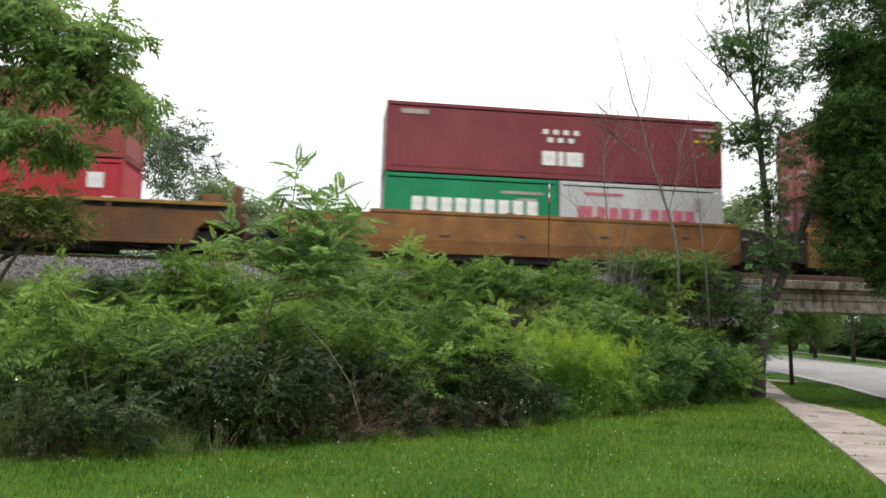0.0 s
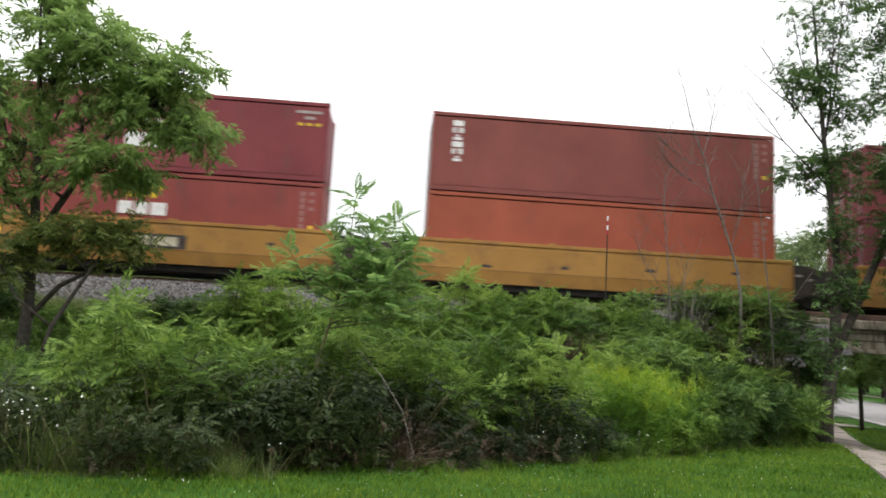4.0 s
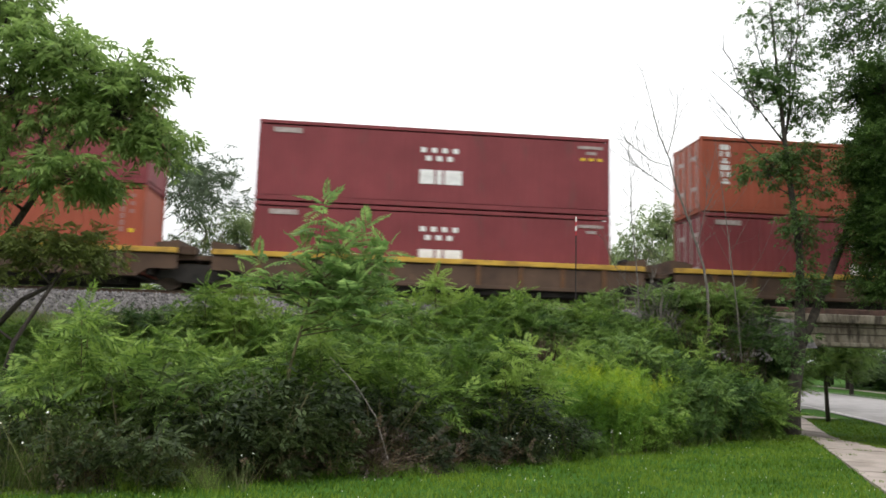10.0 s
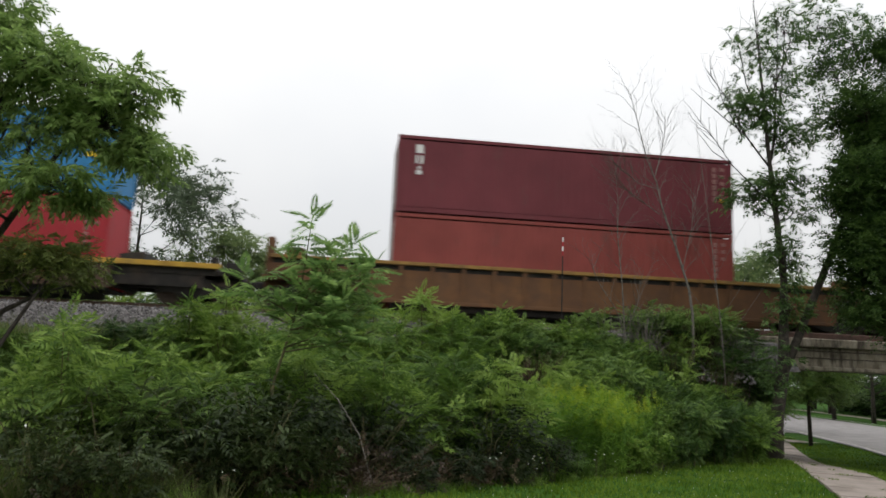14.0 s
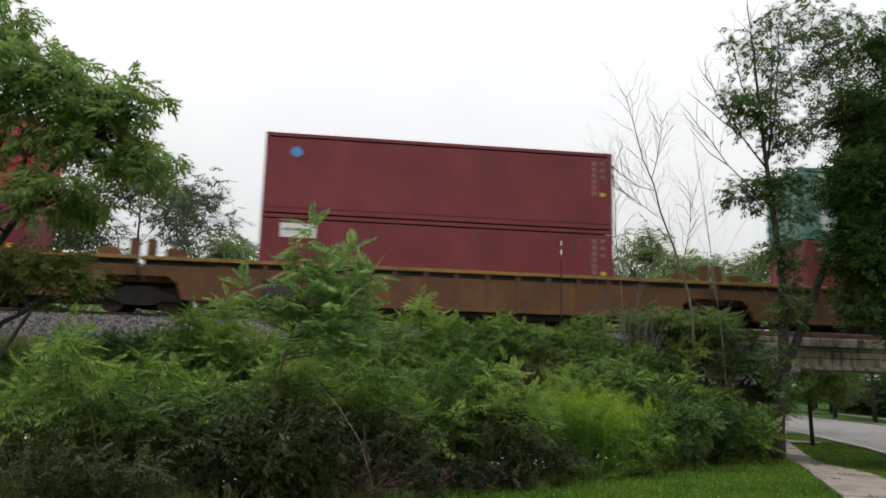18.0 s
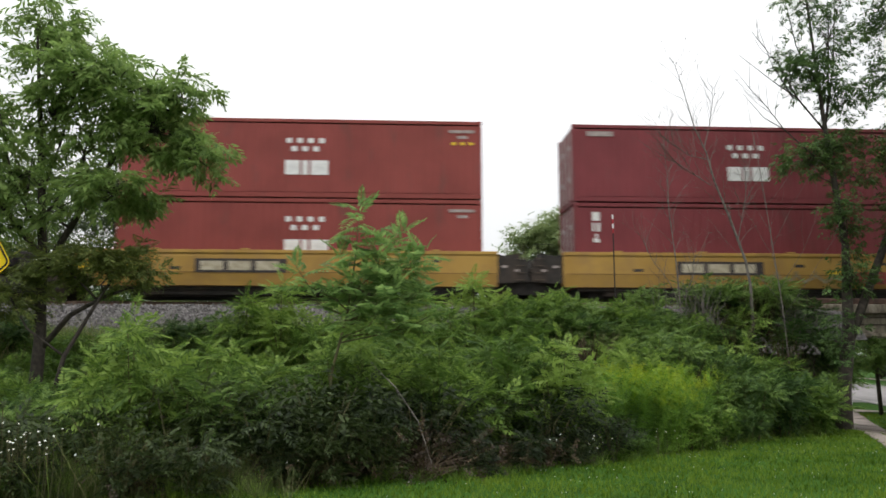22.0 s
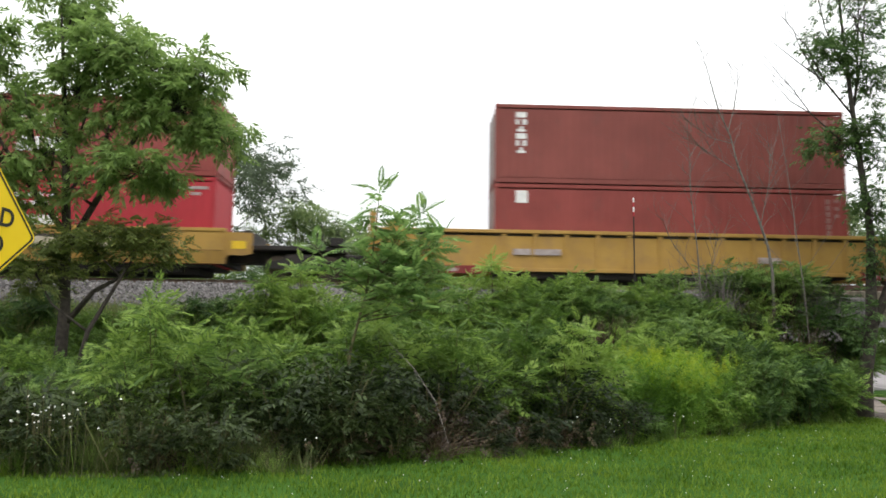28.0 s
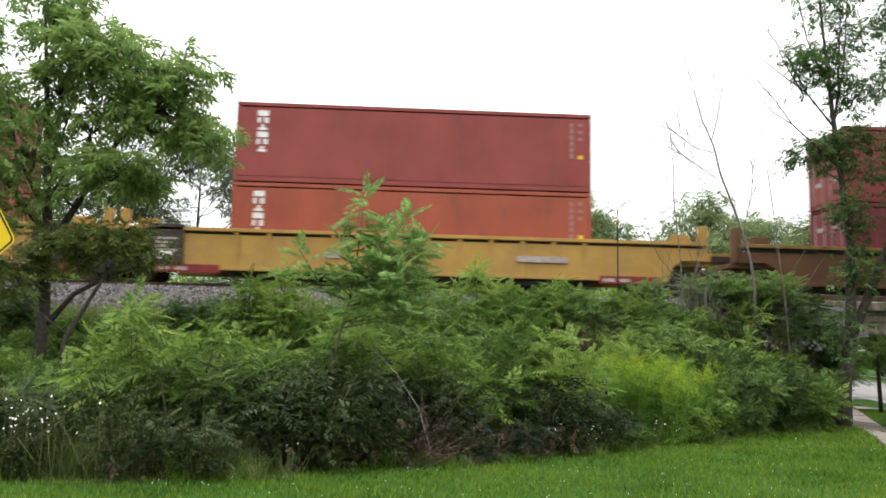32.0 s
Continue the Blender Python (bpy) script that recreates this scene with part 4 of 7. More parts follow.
# letter: x at 0 s, top of the stack, split height, upper and lower containers, car kind, paint, name plate
UNITS = [
    (-19.15, 9.35, 6.58, ("redbrown", "plain"), ("red", "red_five"), "tall", "rust", None),
    (1.45, 9.06, 6.64, ("maroon", "stars"), None, "smooth", "rusty_ochre", None),
    (17.26, 9.36, 6.62, ("salmon", "column6"), ("dark_maroon", "column3"), "smooth", "ochre", 6.9),
    (32.75, 9.7, 6.96, ("maroon", "stars"), ("redbrown", "yellow_white"), "smooth", "ochre", 4.9),
    (48.46, 9.72, 6.98, ("brown", "column6"), ("orange", "plain"), "smooth", "ochre", None),
    (63.99, 9.69, 7.01, ("maroon", "label_plate"), ("dark_maroon", "column3"), "smooth", "ochre", None),
    (83.6, 9.64, 6.96, ("navy", "yellow_logo"), ("redbrown", "stars_lower"), "ribbed", "brown", None),
    (99.13, 9.62, 6.9, ("maroon", "stars"), ("orange", "column6"), "ribbed", "brown", None),
    (114.83, 9.31, 6.56, ("maroon", "stars"), ("maroon", "stars_low"), "ribbed", "brown", None),
    (130.38, 9.63, 6.91, ("orange", "column6"), ("maroon", "stars_lower"), "ribbed", "brown", None),
    (145.84, 9.65, 6.87, ("blue", "blue_end"), ("red", "short_logo"), "ribbed", "brown", None),
    (167.27, 9.7, 7.0, ("dark_maroon", "column3"), ("redbrown", "plain"), "tall", "rust", None),
    (190.66, 9.72, 7.0, ("red", "short_logo_patch"), ("dark_maroon", "column3"), "tall", "rust", None),
    (210.23, 9.71, 6.94, ("maroon", "blue_mark"), ("maroon", "label_plate"), "tall", "rust", None),
    (229.66, 9.68, 7.0, ("seafoam", "tall_plate"), ("redbrown", "stars_low"), "tall", "rust", None),
    (251.22, 9.67, 6.94, ("redbrown", "stars"), ("redbrown", "stars_low"), "smooth", "yellow", 2.7),
    (266.59, 9.64, 6.91, ("maroon", "stars"), ("maroon", "column3"), "smooth", "yellow", 3.4),
    (281.96, 9.63, 6.9, ("brown", "column6"), ("redbrown", "column6"), "smooth", "yellow", 3.0),
    (297.33, 9.58, 6.82, ("salmon", "column6_patch"), ("maroon", "column3"), "smooth", "yellow", None),
    (312.75, 9.59, 6.9, ("redbrown", "stars"), ("red", "stars_low"), "smooth", "yellow", 6.25),
    (334.36, 9.64, 6.9, ("brown", "column6"), ("redbrown", "white_square"), "tall", "yellow", None),
    (353.88, 9.66, 6.9, ("maroon", "column3"), ("redbrown", "column6"), "tall", "yellow", None),
    (373.59, 9.63, 6.9, ("redbrown", "column6"), ("orange", "column6"), "tall", "yellow", None),
    (394.8, 9.6, 6.9, ("redbrown", "plain"), ("maroon", "plain"), "tall", "rust", None),
]
CAR_LABEL = {"smooth": "smooth-sided {} well car carrying two stacked containers", "ribbed": "low ribbed {} well car with a yellow top sill", "tall": "long ribbed {} well car carrying two stacked containers"}
BODY_WORD = {"ochre": "dirty ochre-yellow", "rusty_ochre": "rusty ochre", "yellow": "yellow", "brown": "brown rust-stained", "rust": "rusty orange-brown"}
M_STAINPATCH = mat("faded_spray_paint", (0.20, 0.15, 0.07), (0.30, 0.25, 0.16), scale=4, rough=0.8)
PATCHES = {
    15: [("yellow_decal", 0.5, 1.02, 0.42, 0.3, M_YELLOWMARK)],
    17: [("yellow_decal", 0.5, 1.02, 0.42, 0.3, M_YELLOWMARK), ("yellow_decal", 11.4, 1.02, 0.42, 0.3, M_YELLOWMARK)],
    19: [("yellow_decal", 0.5, 1.02, 0.42, 0.3, M_YELLOWMARK)],
    16: [("graffiti_patch", 9.6, 0.62, 1.3, 0.42, PAINT["redbrown"]), ("graffiti_patch", 8.6, 0.95, 0.6, 0.12, M_YELLOWMARK)],
    18: [("yellow_decal", 0.5, 1.02, 0.42, 0.32, M_YELLOWMARK), ("yellow_decal", 6.3, 1.0, 0.4, 0.14, M_YELLOWMARK), ("graffiti_patch", 6.75, 0.52, 3.4, 0.78, M_GREYSPRAY)],
    14: [("graffiti_patch", 4.9, 0.62, 1.0, 0.5, M_FADED), ("graffiti_patch", 5.75, 0.75, 0.8, 0.3, M_TEAL)],
    20: [("stencil_plate", 0.6, 0.95, 0.6, 0.2, M_FADED), ("stencil_plate", 1.3, 0.95, 0.9, 0.2, M_FADED), ("stencil_plate", 8.9, 0.8, 0.7, 0.2, M_FADED)],
    21: [("logo_block", 7.1, 0.62, 0.5, 0.46, PAINT["orange"]), ("logo_block", 7.72, 0.62, 0.5, 0.46, PAINT["orange"]), ("logo_block", 8.34, 0.62, 0.5, 0.46, PAINT["orange"]), ("stencil_plate", 3.2, 0.9, 0.6, 0.2, M_FADED)],
    22: [("stencil_plate", 3.2, 0.9, 0.5, 0.2, M_FADED), ("stencil_plate", 9.6, 0.95, 1.7, 0.2, M_FADED)],
    13: [("graffiti_patch", 0.2, 0.6, 1.2, 0.6, M_PATCH)],
}

# x, z, width, height, loops and paint of looping graffiti on a car's side
SCRAWLS = {
    2: [(10.0, 0.62, 2.2, 0.8, 3, M_PATCH), (9.9, 0.6, 2.4, 0.85, 2, M_STAINPATCH), (10.3, 0.8, 0.9, 0.4, 2, M_FADED)],
    14: [(4.6, 0.6, 3.2, 0.6, 5, M_FADED), (5.4, 0.55, 1.6, 0.5, 3, M_STAINPATCH)],
    16: [(6.0, 0.62, 3.4, 0.5, 5, M_STAINPATCH), (9.3, 0.6, 1.8, 0.5, 3, M_PATCH)],
    17: [(8.5, 0.62, 1.2, 0.45, 2, M_TEAL), (10.2, 0.64, 1.3, 0.45, 2, M_STAINPATCH)],
    18: [(4.1, 0.6, 2.1, 0.62, 5, M_PURPLE), (4.3, 0.7, 1.6, 0.4, 3, M_PURPLE), (1.1, 0.8, 0.75, 0.42, 3, M_TEAL), (2.4, 0.75, 1.3, 0.2, 2, M_STAINPATCH), (7.0, 0.68, 2.6, 0.42, 4, M_PATCH)],
}


def build_train():
    L = 12.192
    for i, (u, ztop, split, up, lo, kind, body, plate) in enumerate(UNITS):
        left = u - (UNITS[i - 1][0] + L) if i else 8.0
        right = UNITS[i + 1][0] - u - L if i + 1 < len(UNITS) else 8.0
        c0, c1 = left > 8.5 or (i and UNITS[i - 1][5:7] != UNITS[i][5:7] and left > 4) or i == 0, right > 8.5 or (i + 1 < len(UNITS) and UNITS[i + 1][5:7] != UNITS[i][5:7] and right > 4) or i + 1 == len(UNITS)
        if body == "rusty_ochre" or (body == "ochre" and i == 2):
            c0, c1 = (i == 1), False
        car = well_car(kind, body, left / 2, right / 2, bool(c0), bool(c1), CAR_LABEL[kind].format(BODY_WORD[body]), plate, PATCHES.get(i, ()), SCRAWLS.get(i, ()))
        TRAIN.append((car, u, TRACK_Y, RAIL_Z))
        z0 = RAIL_Z + 0.48
        if lo:
            c = container(L, round(split - 0.065 - z0, 2), lo[0], STYLE[lo[1]], f"lower {COLOUR_WORD[lo[0]]} steel container with {STYLE_WORD[lo[1]]}")
            TRAIN.append((c, u, TRACK_Y, z0))
        else:
            for du, col, mk, word in ((0, "green", GREEN20, "green half-length steel container with white block lettering"), (6.13, "white", WHITE20, "dirty white half-length steel container with crimson lettering")):
                c = container(6.058, round(split - 0.065 - z0, 2), col, mk, word)
                TRAIN.append((c, u + du, TRACK_Y, z0))
        zb = round(split - 0.01, 2)
        c = container(L, round(ztop - zb, 2), up[0], STYLE[up[1]], f"upper {COLOUR_WORD[up[0]]} steel container with {STYLE_WORD[up[1]]}")
        TRAIN.append((c, u, TRACK_Y, zb))
        # twist locks between the two
        for x in (0.09, L - 0.09):
            for y in (-1.15, 1.15):
                o = part("twist_lock", cached(("lock",), lambda: MB().box(-0.06, 0.06, -0.05, 0.05, -0.053, -0.002).mesh("twist_lock", M_BLACKSTEEL)), None, c)
                o.location = (x, y, 0)


build_train()

# ---------------------------------------------------------------- plants


def frond(pairs, length, leaf, width, droop=0.35, fold=0.25, kinds=3, wild=1.0):
    """Compound leaves along x: uneven leaflets in pairs on a drooping stalk, four corners each; several kinds of one leaf."""
    r = random.Random(pairs * 100 + round(leaf * 1000))
    out = []
    for _ in range(kinds):
        V = []
        bow = r.uniform(-.12, .12)
        for i in range(pairs):
            w = (i + 1) / (pairs + 0.5)
            x, y, z = length * w, bow * length * w * w, -droop * length * w * w
            for s in (-1, 1):
                k = leaf * (0.65 + 0.7 * math.sin(math.pi * min(0.95, w * 0.8 + 0.12))) * (1 + wild * r.uniform(-.28, .18))
                a = radians(62 - 14 * w + wild * r.uniform(-14, 14))
                dx, dy = math.cos(a), math.sin(a) * s
                px_, py = -dy * s, dx * s
                dz = -fold * k * (1 + wild * r.uniform(-.8, .7))
                tw = width * wild * r.uniform(-.7, .7)
                V += [(x, y, z), (x + dx * k * 0.45 + px_ * width, y + dy * k * 0.45 + py * width, z + dz * 0.3 + tw), (x + dx * k, y + dy * k, z + dz), (x + dx * k * 0.45 - px_ * width, y + dy * k * 0.45 - py * width, z + dz * 0.3 - tw)]
        y, z = bow * length, -droop * length
        V += [(length, y, z), (length + leaf * .45, y + width, z - .02), (length + leaf, y, z - leaf * .4), (length + leaf * .45, y - width, z - .02)]
        # the stalk
        V += [(0, 0.004, 0), (0, -0.004, 0), (length, y - 0.002, z), (length, y + 0.002, z)]
        out.append(V)
    return np.array(out)


def simple_leaf_spray(n, length, leaf, width, seed=0):
    """Plain leaves set alternately along a thin twig."""
    r = np.random.default_rng(seed)
    V = []
    for i in range(n):
        w = (i + 0.5) / n
        x, z = length * w, -0.2 * length * w * w
        a = radians(r.uniform(25, 75)) * (1 if i % 2 else -1)
        dx, dy = math.cos(a), math.sin(a)
        k = leaf * r.uniform(0.7, 1.2)
        dz = -k * r.uniform(0.0, 0.6)
        V += [(x, 0, z), (x + dx * k * .5 - dy * width, dy * k * .5 + dx * width, z + dz * .35), (x + dx * k, dy * k, z + dz), (x + dx * k * .5 + dy * width, dy * k * .5 - dx * width, z + dz * .35)]
    return np.array(V)


def scatter(template, pos, yaw, pitch, roll, scale):
    """Vertices of the template set at many places, as one array."""
    cy, sy, cp, sp, cr, sr = np.cos(yaw), np.sin(yaw), np.cos(pitch), np.sin(pitch), np.cos(roll), np.sin(roll)
    kinds = template if template.ndim == 3 else template[None]
    T = kinds[np.arange(len(yaw)) % len(kinds)] * np.asarray(scale)[:, None, None]
    x, y, z = T[..., 0], T[..., 1], T[..., 2]
    y, z = y * cr[:, None] - z * sr[:, None], y * sr[:, None] + z * cr[:, None]
    x, z = x * cp[:, None] - z * sp[:, None], x * sp[:, None] + z * cp[:, None]
    x, y = x * cy[:, None] - y * sy[:, None], x * sy[:, None] + y * cy[:, None]
    return np.stack([x, y, z], -1).reshape(-1, 3) + np.repeat(np.asarray(pos), kinds.shape[1], 0)


def quad_mesh(name, verts, material):
    me = bpy.data.meshes.new(name)
    n = len(verts)
    me.vertices.add(n)
    me.vertices.foreach_set("co", np.ascontiguousarray(verts, dtype=np.float32).ravel())
    me.loops.add(n)
    me.loops.foreach_set("vertex_index", np.arange(n, dtype=np.int32))
    me.polygons.add(n // 4)
    me.polygons.foreach_set("loop_start", np.arange(0, n, 4, dtype=np.int32))
    me.update(calc_edges=True)
    me.materials.append(material)
    return me


FROND_SAP = frond(9, 0.5, 0.14, 0.027, droop=0.45, fold=.4, wild=.35)
FROND_MID = frond(5, 0.33, 0.115, 0.022)
FROND_ASH = frond(3, 0.22, 0.115, 0.024, droop=.4, fold=.5)
FROND_WALNUT = frond(4, 0.30, 0.14, 0.029, droop=.6, fold=.7)
FROND_SMALL = frond(5, 0.26, 0.10, 0.020)
SPRAY = simple_leaf_spray(8, 0.32, 0.085, 0.02, 3)
SPRAY_FINE = simple_leaf_spray(12, 0.5, 0.1, 0.013, 4)


def shrub_meshes(seed, height, radius, n, template, material, stems=6, low=0.1):
    """Stems and foliage of one shrub, its base at the origin."""
    r = np.random.default_rng(seed)
    st = MB()
    tops = []
    for i in range(stems):
        a, q = r.uniform(0, 6.28), radius * r.uniform(0.2, 0.85)
        h = height * r.uniform(0.7, 1.0)
        e = np.array([math.cos(a) * q, math.sin(a) * q, h])
        m = e * (0.45, 0.45, 0.55) + r.normal(0, 0.05, 3)
        st.tube([(r.normal(0, .08), r.normal(0, .08), -0.15), tuple(m), tuple(e)], [0.02, 0.014, 0.006], 4)
        tops.append((m, e))
    k = r.integers(0, stems, n)
    w = r.uniform(0.08, 1, n) ** 0.7
    P = np.array([tops[i][0] * min(1, ww * 2) + (tops[i][1] - tops[i][0]) * max(0, ww * 2 - 1) for i, ww in zip(k, w)])
    a = r.uniform(0, 6.28, n)
    off = radius * 0.42 * r.uniform(0, 1, n) ** 0.5
    P += np.stack([np.cos(a) * off, np.sin(a) * off, r.normal(0, 0.1, n)], -1)
    P[:, 2] = np.maximum(P[:, 2], low + 0.15 * r.uniform(0, 1, n))
    pitch = r.normal(0.25, 0.35, n)
    v = scatter(template, P, a + r.normal(0, 0.5, n), pitch, r.normal(0, 0.4, n), r.uniform(0.7, 1.25, n))
    return st.mesh("woody_base", M_STEM), quad_mesh("foliage", v, material)


def plant(name, meshes, x, y, z, turn, size, label, category, group=""):
    ob = root(name, pose(x, y, z, 0, 0, turn), label, category, group)
    ob.scale = size if isinstance(size, tuple) else (size,) * 3
    tagged(part("woody_base", meshes[0], None, ob), kind="stuff")
    part("foliage", meshes[1], None, ob)
    return ob


SUMAC = frond(8, 0.46, 0.13, 0.021, droop=0.5, fold=0.5, wild=.45)
SUMAC_SHORT = frond(6, 0.34, 0.11, 0.022, droop=0.45, fold=0.5)
SWEEP = simple_leaf_spray(8, 0.5, 0.16, 0.027, 9)
BROAD = simple_leaf_spray(6, 0.3, 0.14, 0.05, 12)


def sumac_meshes(seed, height, radius, stems, material, bare=0.35):
    """A sumac: slender stems, each topped by rosettes of long compound leaves."""
    r = np.random.default_rng(seed)
    st, P, Y, Q, S = MB(), [], [], [], []
    for i in range(stems):
        a, q = i * 2.4 + r.uniform(-.4, .4), radius * math.sqrt((i + .4) / stems)
        h = height * r.uniform(0.72, 1.0) * (1 - .22 * (q / radius) ** 2)
        e = np.array([math.cos(a) * q, math.sin(a) * q, h])
        m = e * (0.5, 0.5, 0.55) + r.normal(0, 0.05, 3)
        st.tube([(e[0] * .2, e[1] * .2, -0.15), tuple(m), tuple(e)], [0.017, 0.012, 0.006], 4)
        turn = r.uniform(0, 6.28)
        for drop, n, up, size in ((0.0, 4, 1.0, .6), (.07, 5, .6, .85), (.16, 5, .35, 1.0), (.28, 4, .2, 1.05), (.42, 4, .1, 1.0), (.58, 4, .1, 1.0), (.78, 4, .05, .9)):
            if drop > height * (1 - bare):
                continue
            w = max(0.05, 1 - drop / h)
            p = e * w if w > .6 else m * (w / .6)
            for k in range(n):
                P.append(p)
                Y.append(turn + drop * 7 + k * 6.283 / n + r.normal(0, .22))
                Q.append(up + r.normal(0, .25))
                S.append(size * r.uniform(.8, 1.15))
    P, Y, Q, S = np.array(P) + r.normal(0, .07, (len(P), 3)), np.array(Y), np.array(Q) + r.normal(0, .2, len(P)), np.array(S)
    turn = r.normal(0, .5, len(P))
    plain = r.uniform(0, 1, len(P)) < .14
    v = np.concatenate([scatter(SUMAC, P[~plain], Y[~plain], Q[~plain], turn[~plain], S[~plain]), scatter(SWEEP, P[plain], Y[plain], Q[plain], turn[plain], S[plain] * .8)])
    return st.mesh("woody_base", M_STEM), quad_mesh("foliage", v, material)


SHRUBS = [sumac_meshes(10, 1.9, .8, 7, M_LEAF), sumac_meshes(11, 1.6, .85, 7, M_LEAF), sumac_meshes(12, 2.0, .75, 7, M_LEAF_BRIGHT), sumac_meshes(13, 1.45, .85, 7, M_LEAF_BRIGHT),
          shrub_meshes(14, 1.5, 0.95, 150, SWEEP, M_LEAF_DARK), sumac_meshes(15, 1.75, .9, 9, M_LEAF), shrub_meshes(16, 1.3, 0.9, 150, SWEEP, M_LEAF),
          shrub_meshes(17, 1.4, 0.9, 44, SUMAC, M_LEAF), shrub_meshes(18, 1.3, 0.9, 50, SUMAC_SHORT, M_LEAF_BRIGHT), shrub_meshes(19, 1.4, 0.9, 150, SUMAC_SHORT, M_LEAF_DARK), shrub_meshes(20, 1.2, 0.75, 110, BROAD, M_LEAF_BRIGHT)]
SHRUB_WORD = ["leafy green sumac shrub with long compound leaves", "green sumac shrub on the railway bank", "fresh green sumac shrub with long compound leaves", "light green sumac shrub in the weeds", "green broad-leaved shrub with shade in its leaf colour", "leafy green sumac shrub on the bank", "green weedy broad-leaved shrub", "thin green sumac shrub", "thin light green weedy shrub", "ferny shrub at the thicket's foot, shade in its leaf colour", "pale green weed with broad oval leaves"]


def joined_foliage(name, kinds, spots, label):
    """Many low plants as one mass: spots are (kind, x, y, z, turn, scale xyz)."""
    for k in kinds:
        me = SHRUBS[k][1]
        src = np.empty(len(me.vertices) * 3, dtype=np.float32)
        me.vertices.foreach_get("co", src)
        src = src.reshape(-1, 3)
        out = []
        for q, x, y, z, turn, s in spots:
            if q == k:
                c, sn = math.cos(turn), math.sin(turn)
                v = src * s
                out.append(np.stack([v[:, 0] * c - v[:, 1] * sn + x, v[:, 0] * sn + v[:, 1] * c + y, v[:, 2] + z], -1))
        tagged(new(name, quad_mesh(name, np.concatenate(out), me.materials[0])), label, "weeds", kind="stuff")


def build_thicket():
    r = random.Random(3)
    rows = 0
    y = 0.35
    while y < 12.5:
        step = 0.95 if y < 3 else 1.3
        x = -19 + (rows % 2) * 0.6
        while x < 14.2:
            px_, py = x + r.uniform(-.35, .35), float(bush_edge(x)) + y + r.uniform(-.3, .3)
            x += step
            if py > 22.3 or (px_ < 6 and py > 21.0) or (abs(px_) > 5.5 + py) or px_ > 4.4 + (py - 4.2) * 0.503 - 0.75:
                continue
            # the low open hollow before the ballast
            hollow = math.exp(-((px_ + 7.0) / 2.3) ** 2) * smooth01((py - 15.5) / 3)
            front = y < (1.9 if px_ > .8 else 2.7 if px_ > -2.5 else 1.4)
            gold = 4.0 < px_ < 6.3 and 14.4 < py < 17.4
            if 3.7 < px_ < 5.2 and 18.2 < py < 19.6:
                continue
            if gold and y > 1.3 or (9 > px_ > 3 and py > 17.5 and r.random() < .12):
                continue
            # front rows mostly take the kinds whose leaf colour holds the shade
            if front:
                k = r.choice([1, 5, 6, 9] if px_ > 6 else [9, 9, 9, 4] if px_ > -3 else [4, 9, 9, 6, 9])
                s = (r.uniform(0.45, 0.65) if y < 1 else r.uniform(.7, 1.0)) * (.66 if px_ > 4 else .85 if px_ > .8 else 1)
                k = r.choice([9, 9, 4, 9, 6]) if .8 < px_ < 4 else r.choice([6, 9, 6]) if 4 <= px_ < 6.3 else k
            elif px_ < -4:
                k = r.choice([3, 1, 0, 1, 3])
                s = r.uniform(0.6, 0.9)
            else:
                k = r.choice([0, 2, 2, 3, 3, 2])
                s = r.uniform(0.8, 1.1)
            if gold:
                k, s = r.choice([4, 6, 4]), r.uniform(.3, .42)
            elif px_ > 3 and py > 17.5:
                k, s = r.choice([0, 3, 1, 3] if px_ > 6 else [0, 3, 2, 3]), r.uniform(.7, .9)
            if hollow > 0.25:
                s *= 0.74
            if -3.9 < px_ < -1.5 and 12.6 < py < 18:
                s *= .78
            if px_ > 8:
                s *= 1.1
            plant("shrub", SHRUBS[k], px_, py, float(ground_z(px_, py)) - 0.02, r.uniform(0, 360), (s * r.uniform(.9, 1.15), s * r.uniform(.9, 1.15), s * r.uniform(.9, 1.2)), SHRUB_WORD[k], "shrub", "thicket on the bank")
        y += 0.85 if y < 3 else 1.15
        rows += 1
    # weeds below the ballast, and scrub along the far side of the railway
    spots = []
    for i in range(300):
        x, y = r.uniform(-17, 0), r.uniform(17.2, 21.3)
        if -9.2 < x < -4.6 and y > 20.3:
            continue
        s = r.uniform(.4, .66)
        spots.append((8, x, y, float(ground_z(x, y)) - .02, r.uniform(0, 6.28), (s * 1.2, s * 1.2, s)))
    for i in range(150):
        x, y = r.uniform(-14, -3.6), r.uniform(13.5, 19)
        s = r.uniform(.5, .85)
        spots.append((8, x, y, float(ground_z(x, y)) - .02, r.uniform(0, 6.28), (s * 1.2, s * 1.2, s)))
    joined_foliage("bank_weeds", (8,), spots, "low green weeds below the ballast")
    for x, y, k, s in ((-9.0, 15.2, 3, 1.0), (-8.1, 15.0, 2, .85), (-7.3, 15.1, 3, .9), (-8.6, 15.9, 1, .95), (-7.7, 15.9, 3, .9), (-9.8, 15.6, 0, 1.0), (-6.6, 15.6, 3, .75), (-10.6, 14.9, 1, 1.0), (-6.0, 16.4, 3, .7)):
        plant("shrub", SHRUBS[k], x, y, float(ground_z(x, y)) - .02, r.uniform(0, 360), s, SHRUB_WORD[k], "shrub", "thicket on the bank")
    # the crest of sumac before the ballast
    for i in range(38):
        x, y = 3.0 + i % 19 * .36 + r.uniform(-.15, .15), (21.1 if i < 19 else 20.2) + r.uniform(-.3, .3)
        k, s = r.choice([0, 1, 5, 0, 2]), r.uniform(.62, .8) if i < 19 else r.uniform(.5, .72)
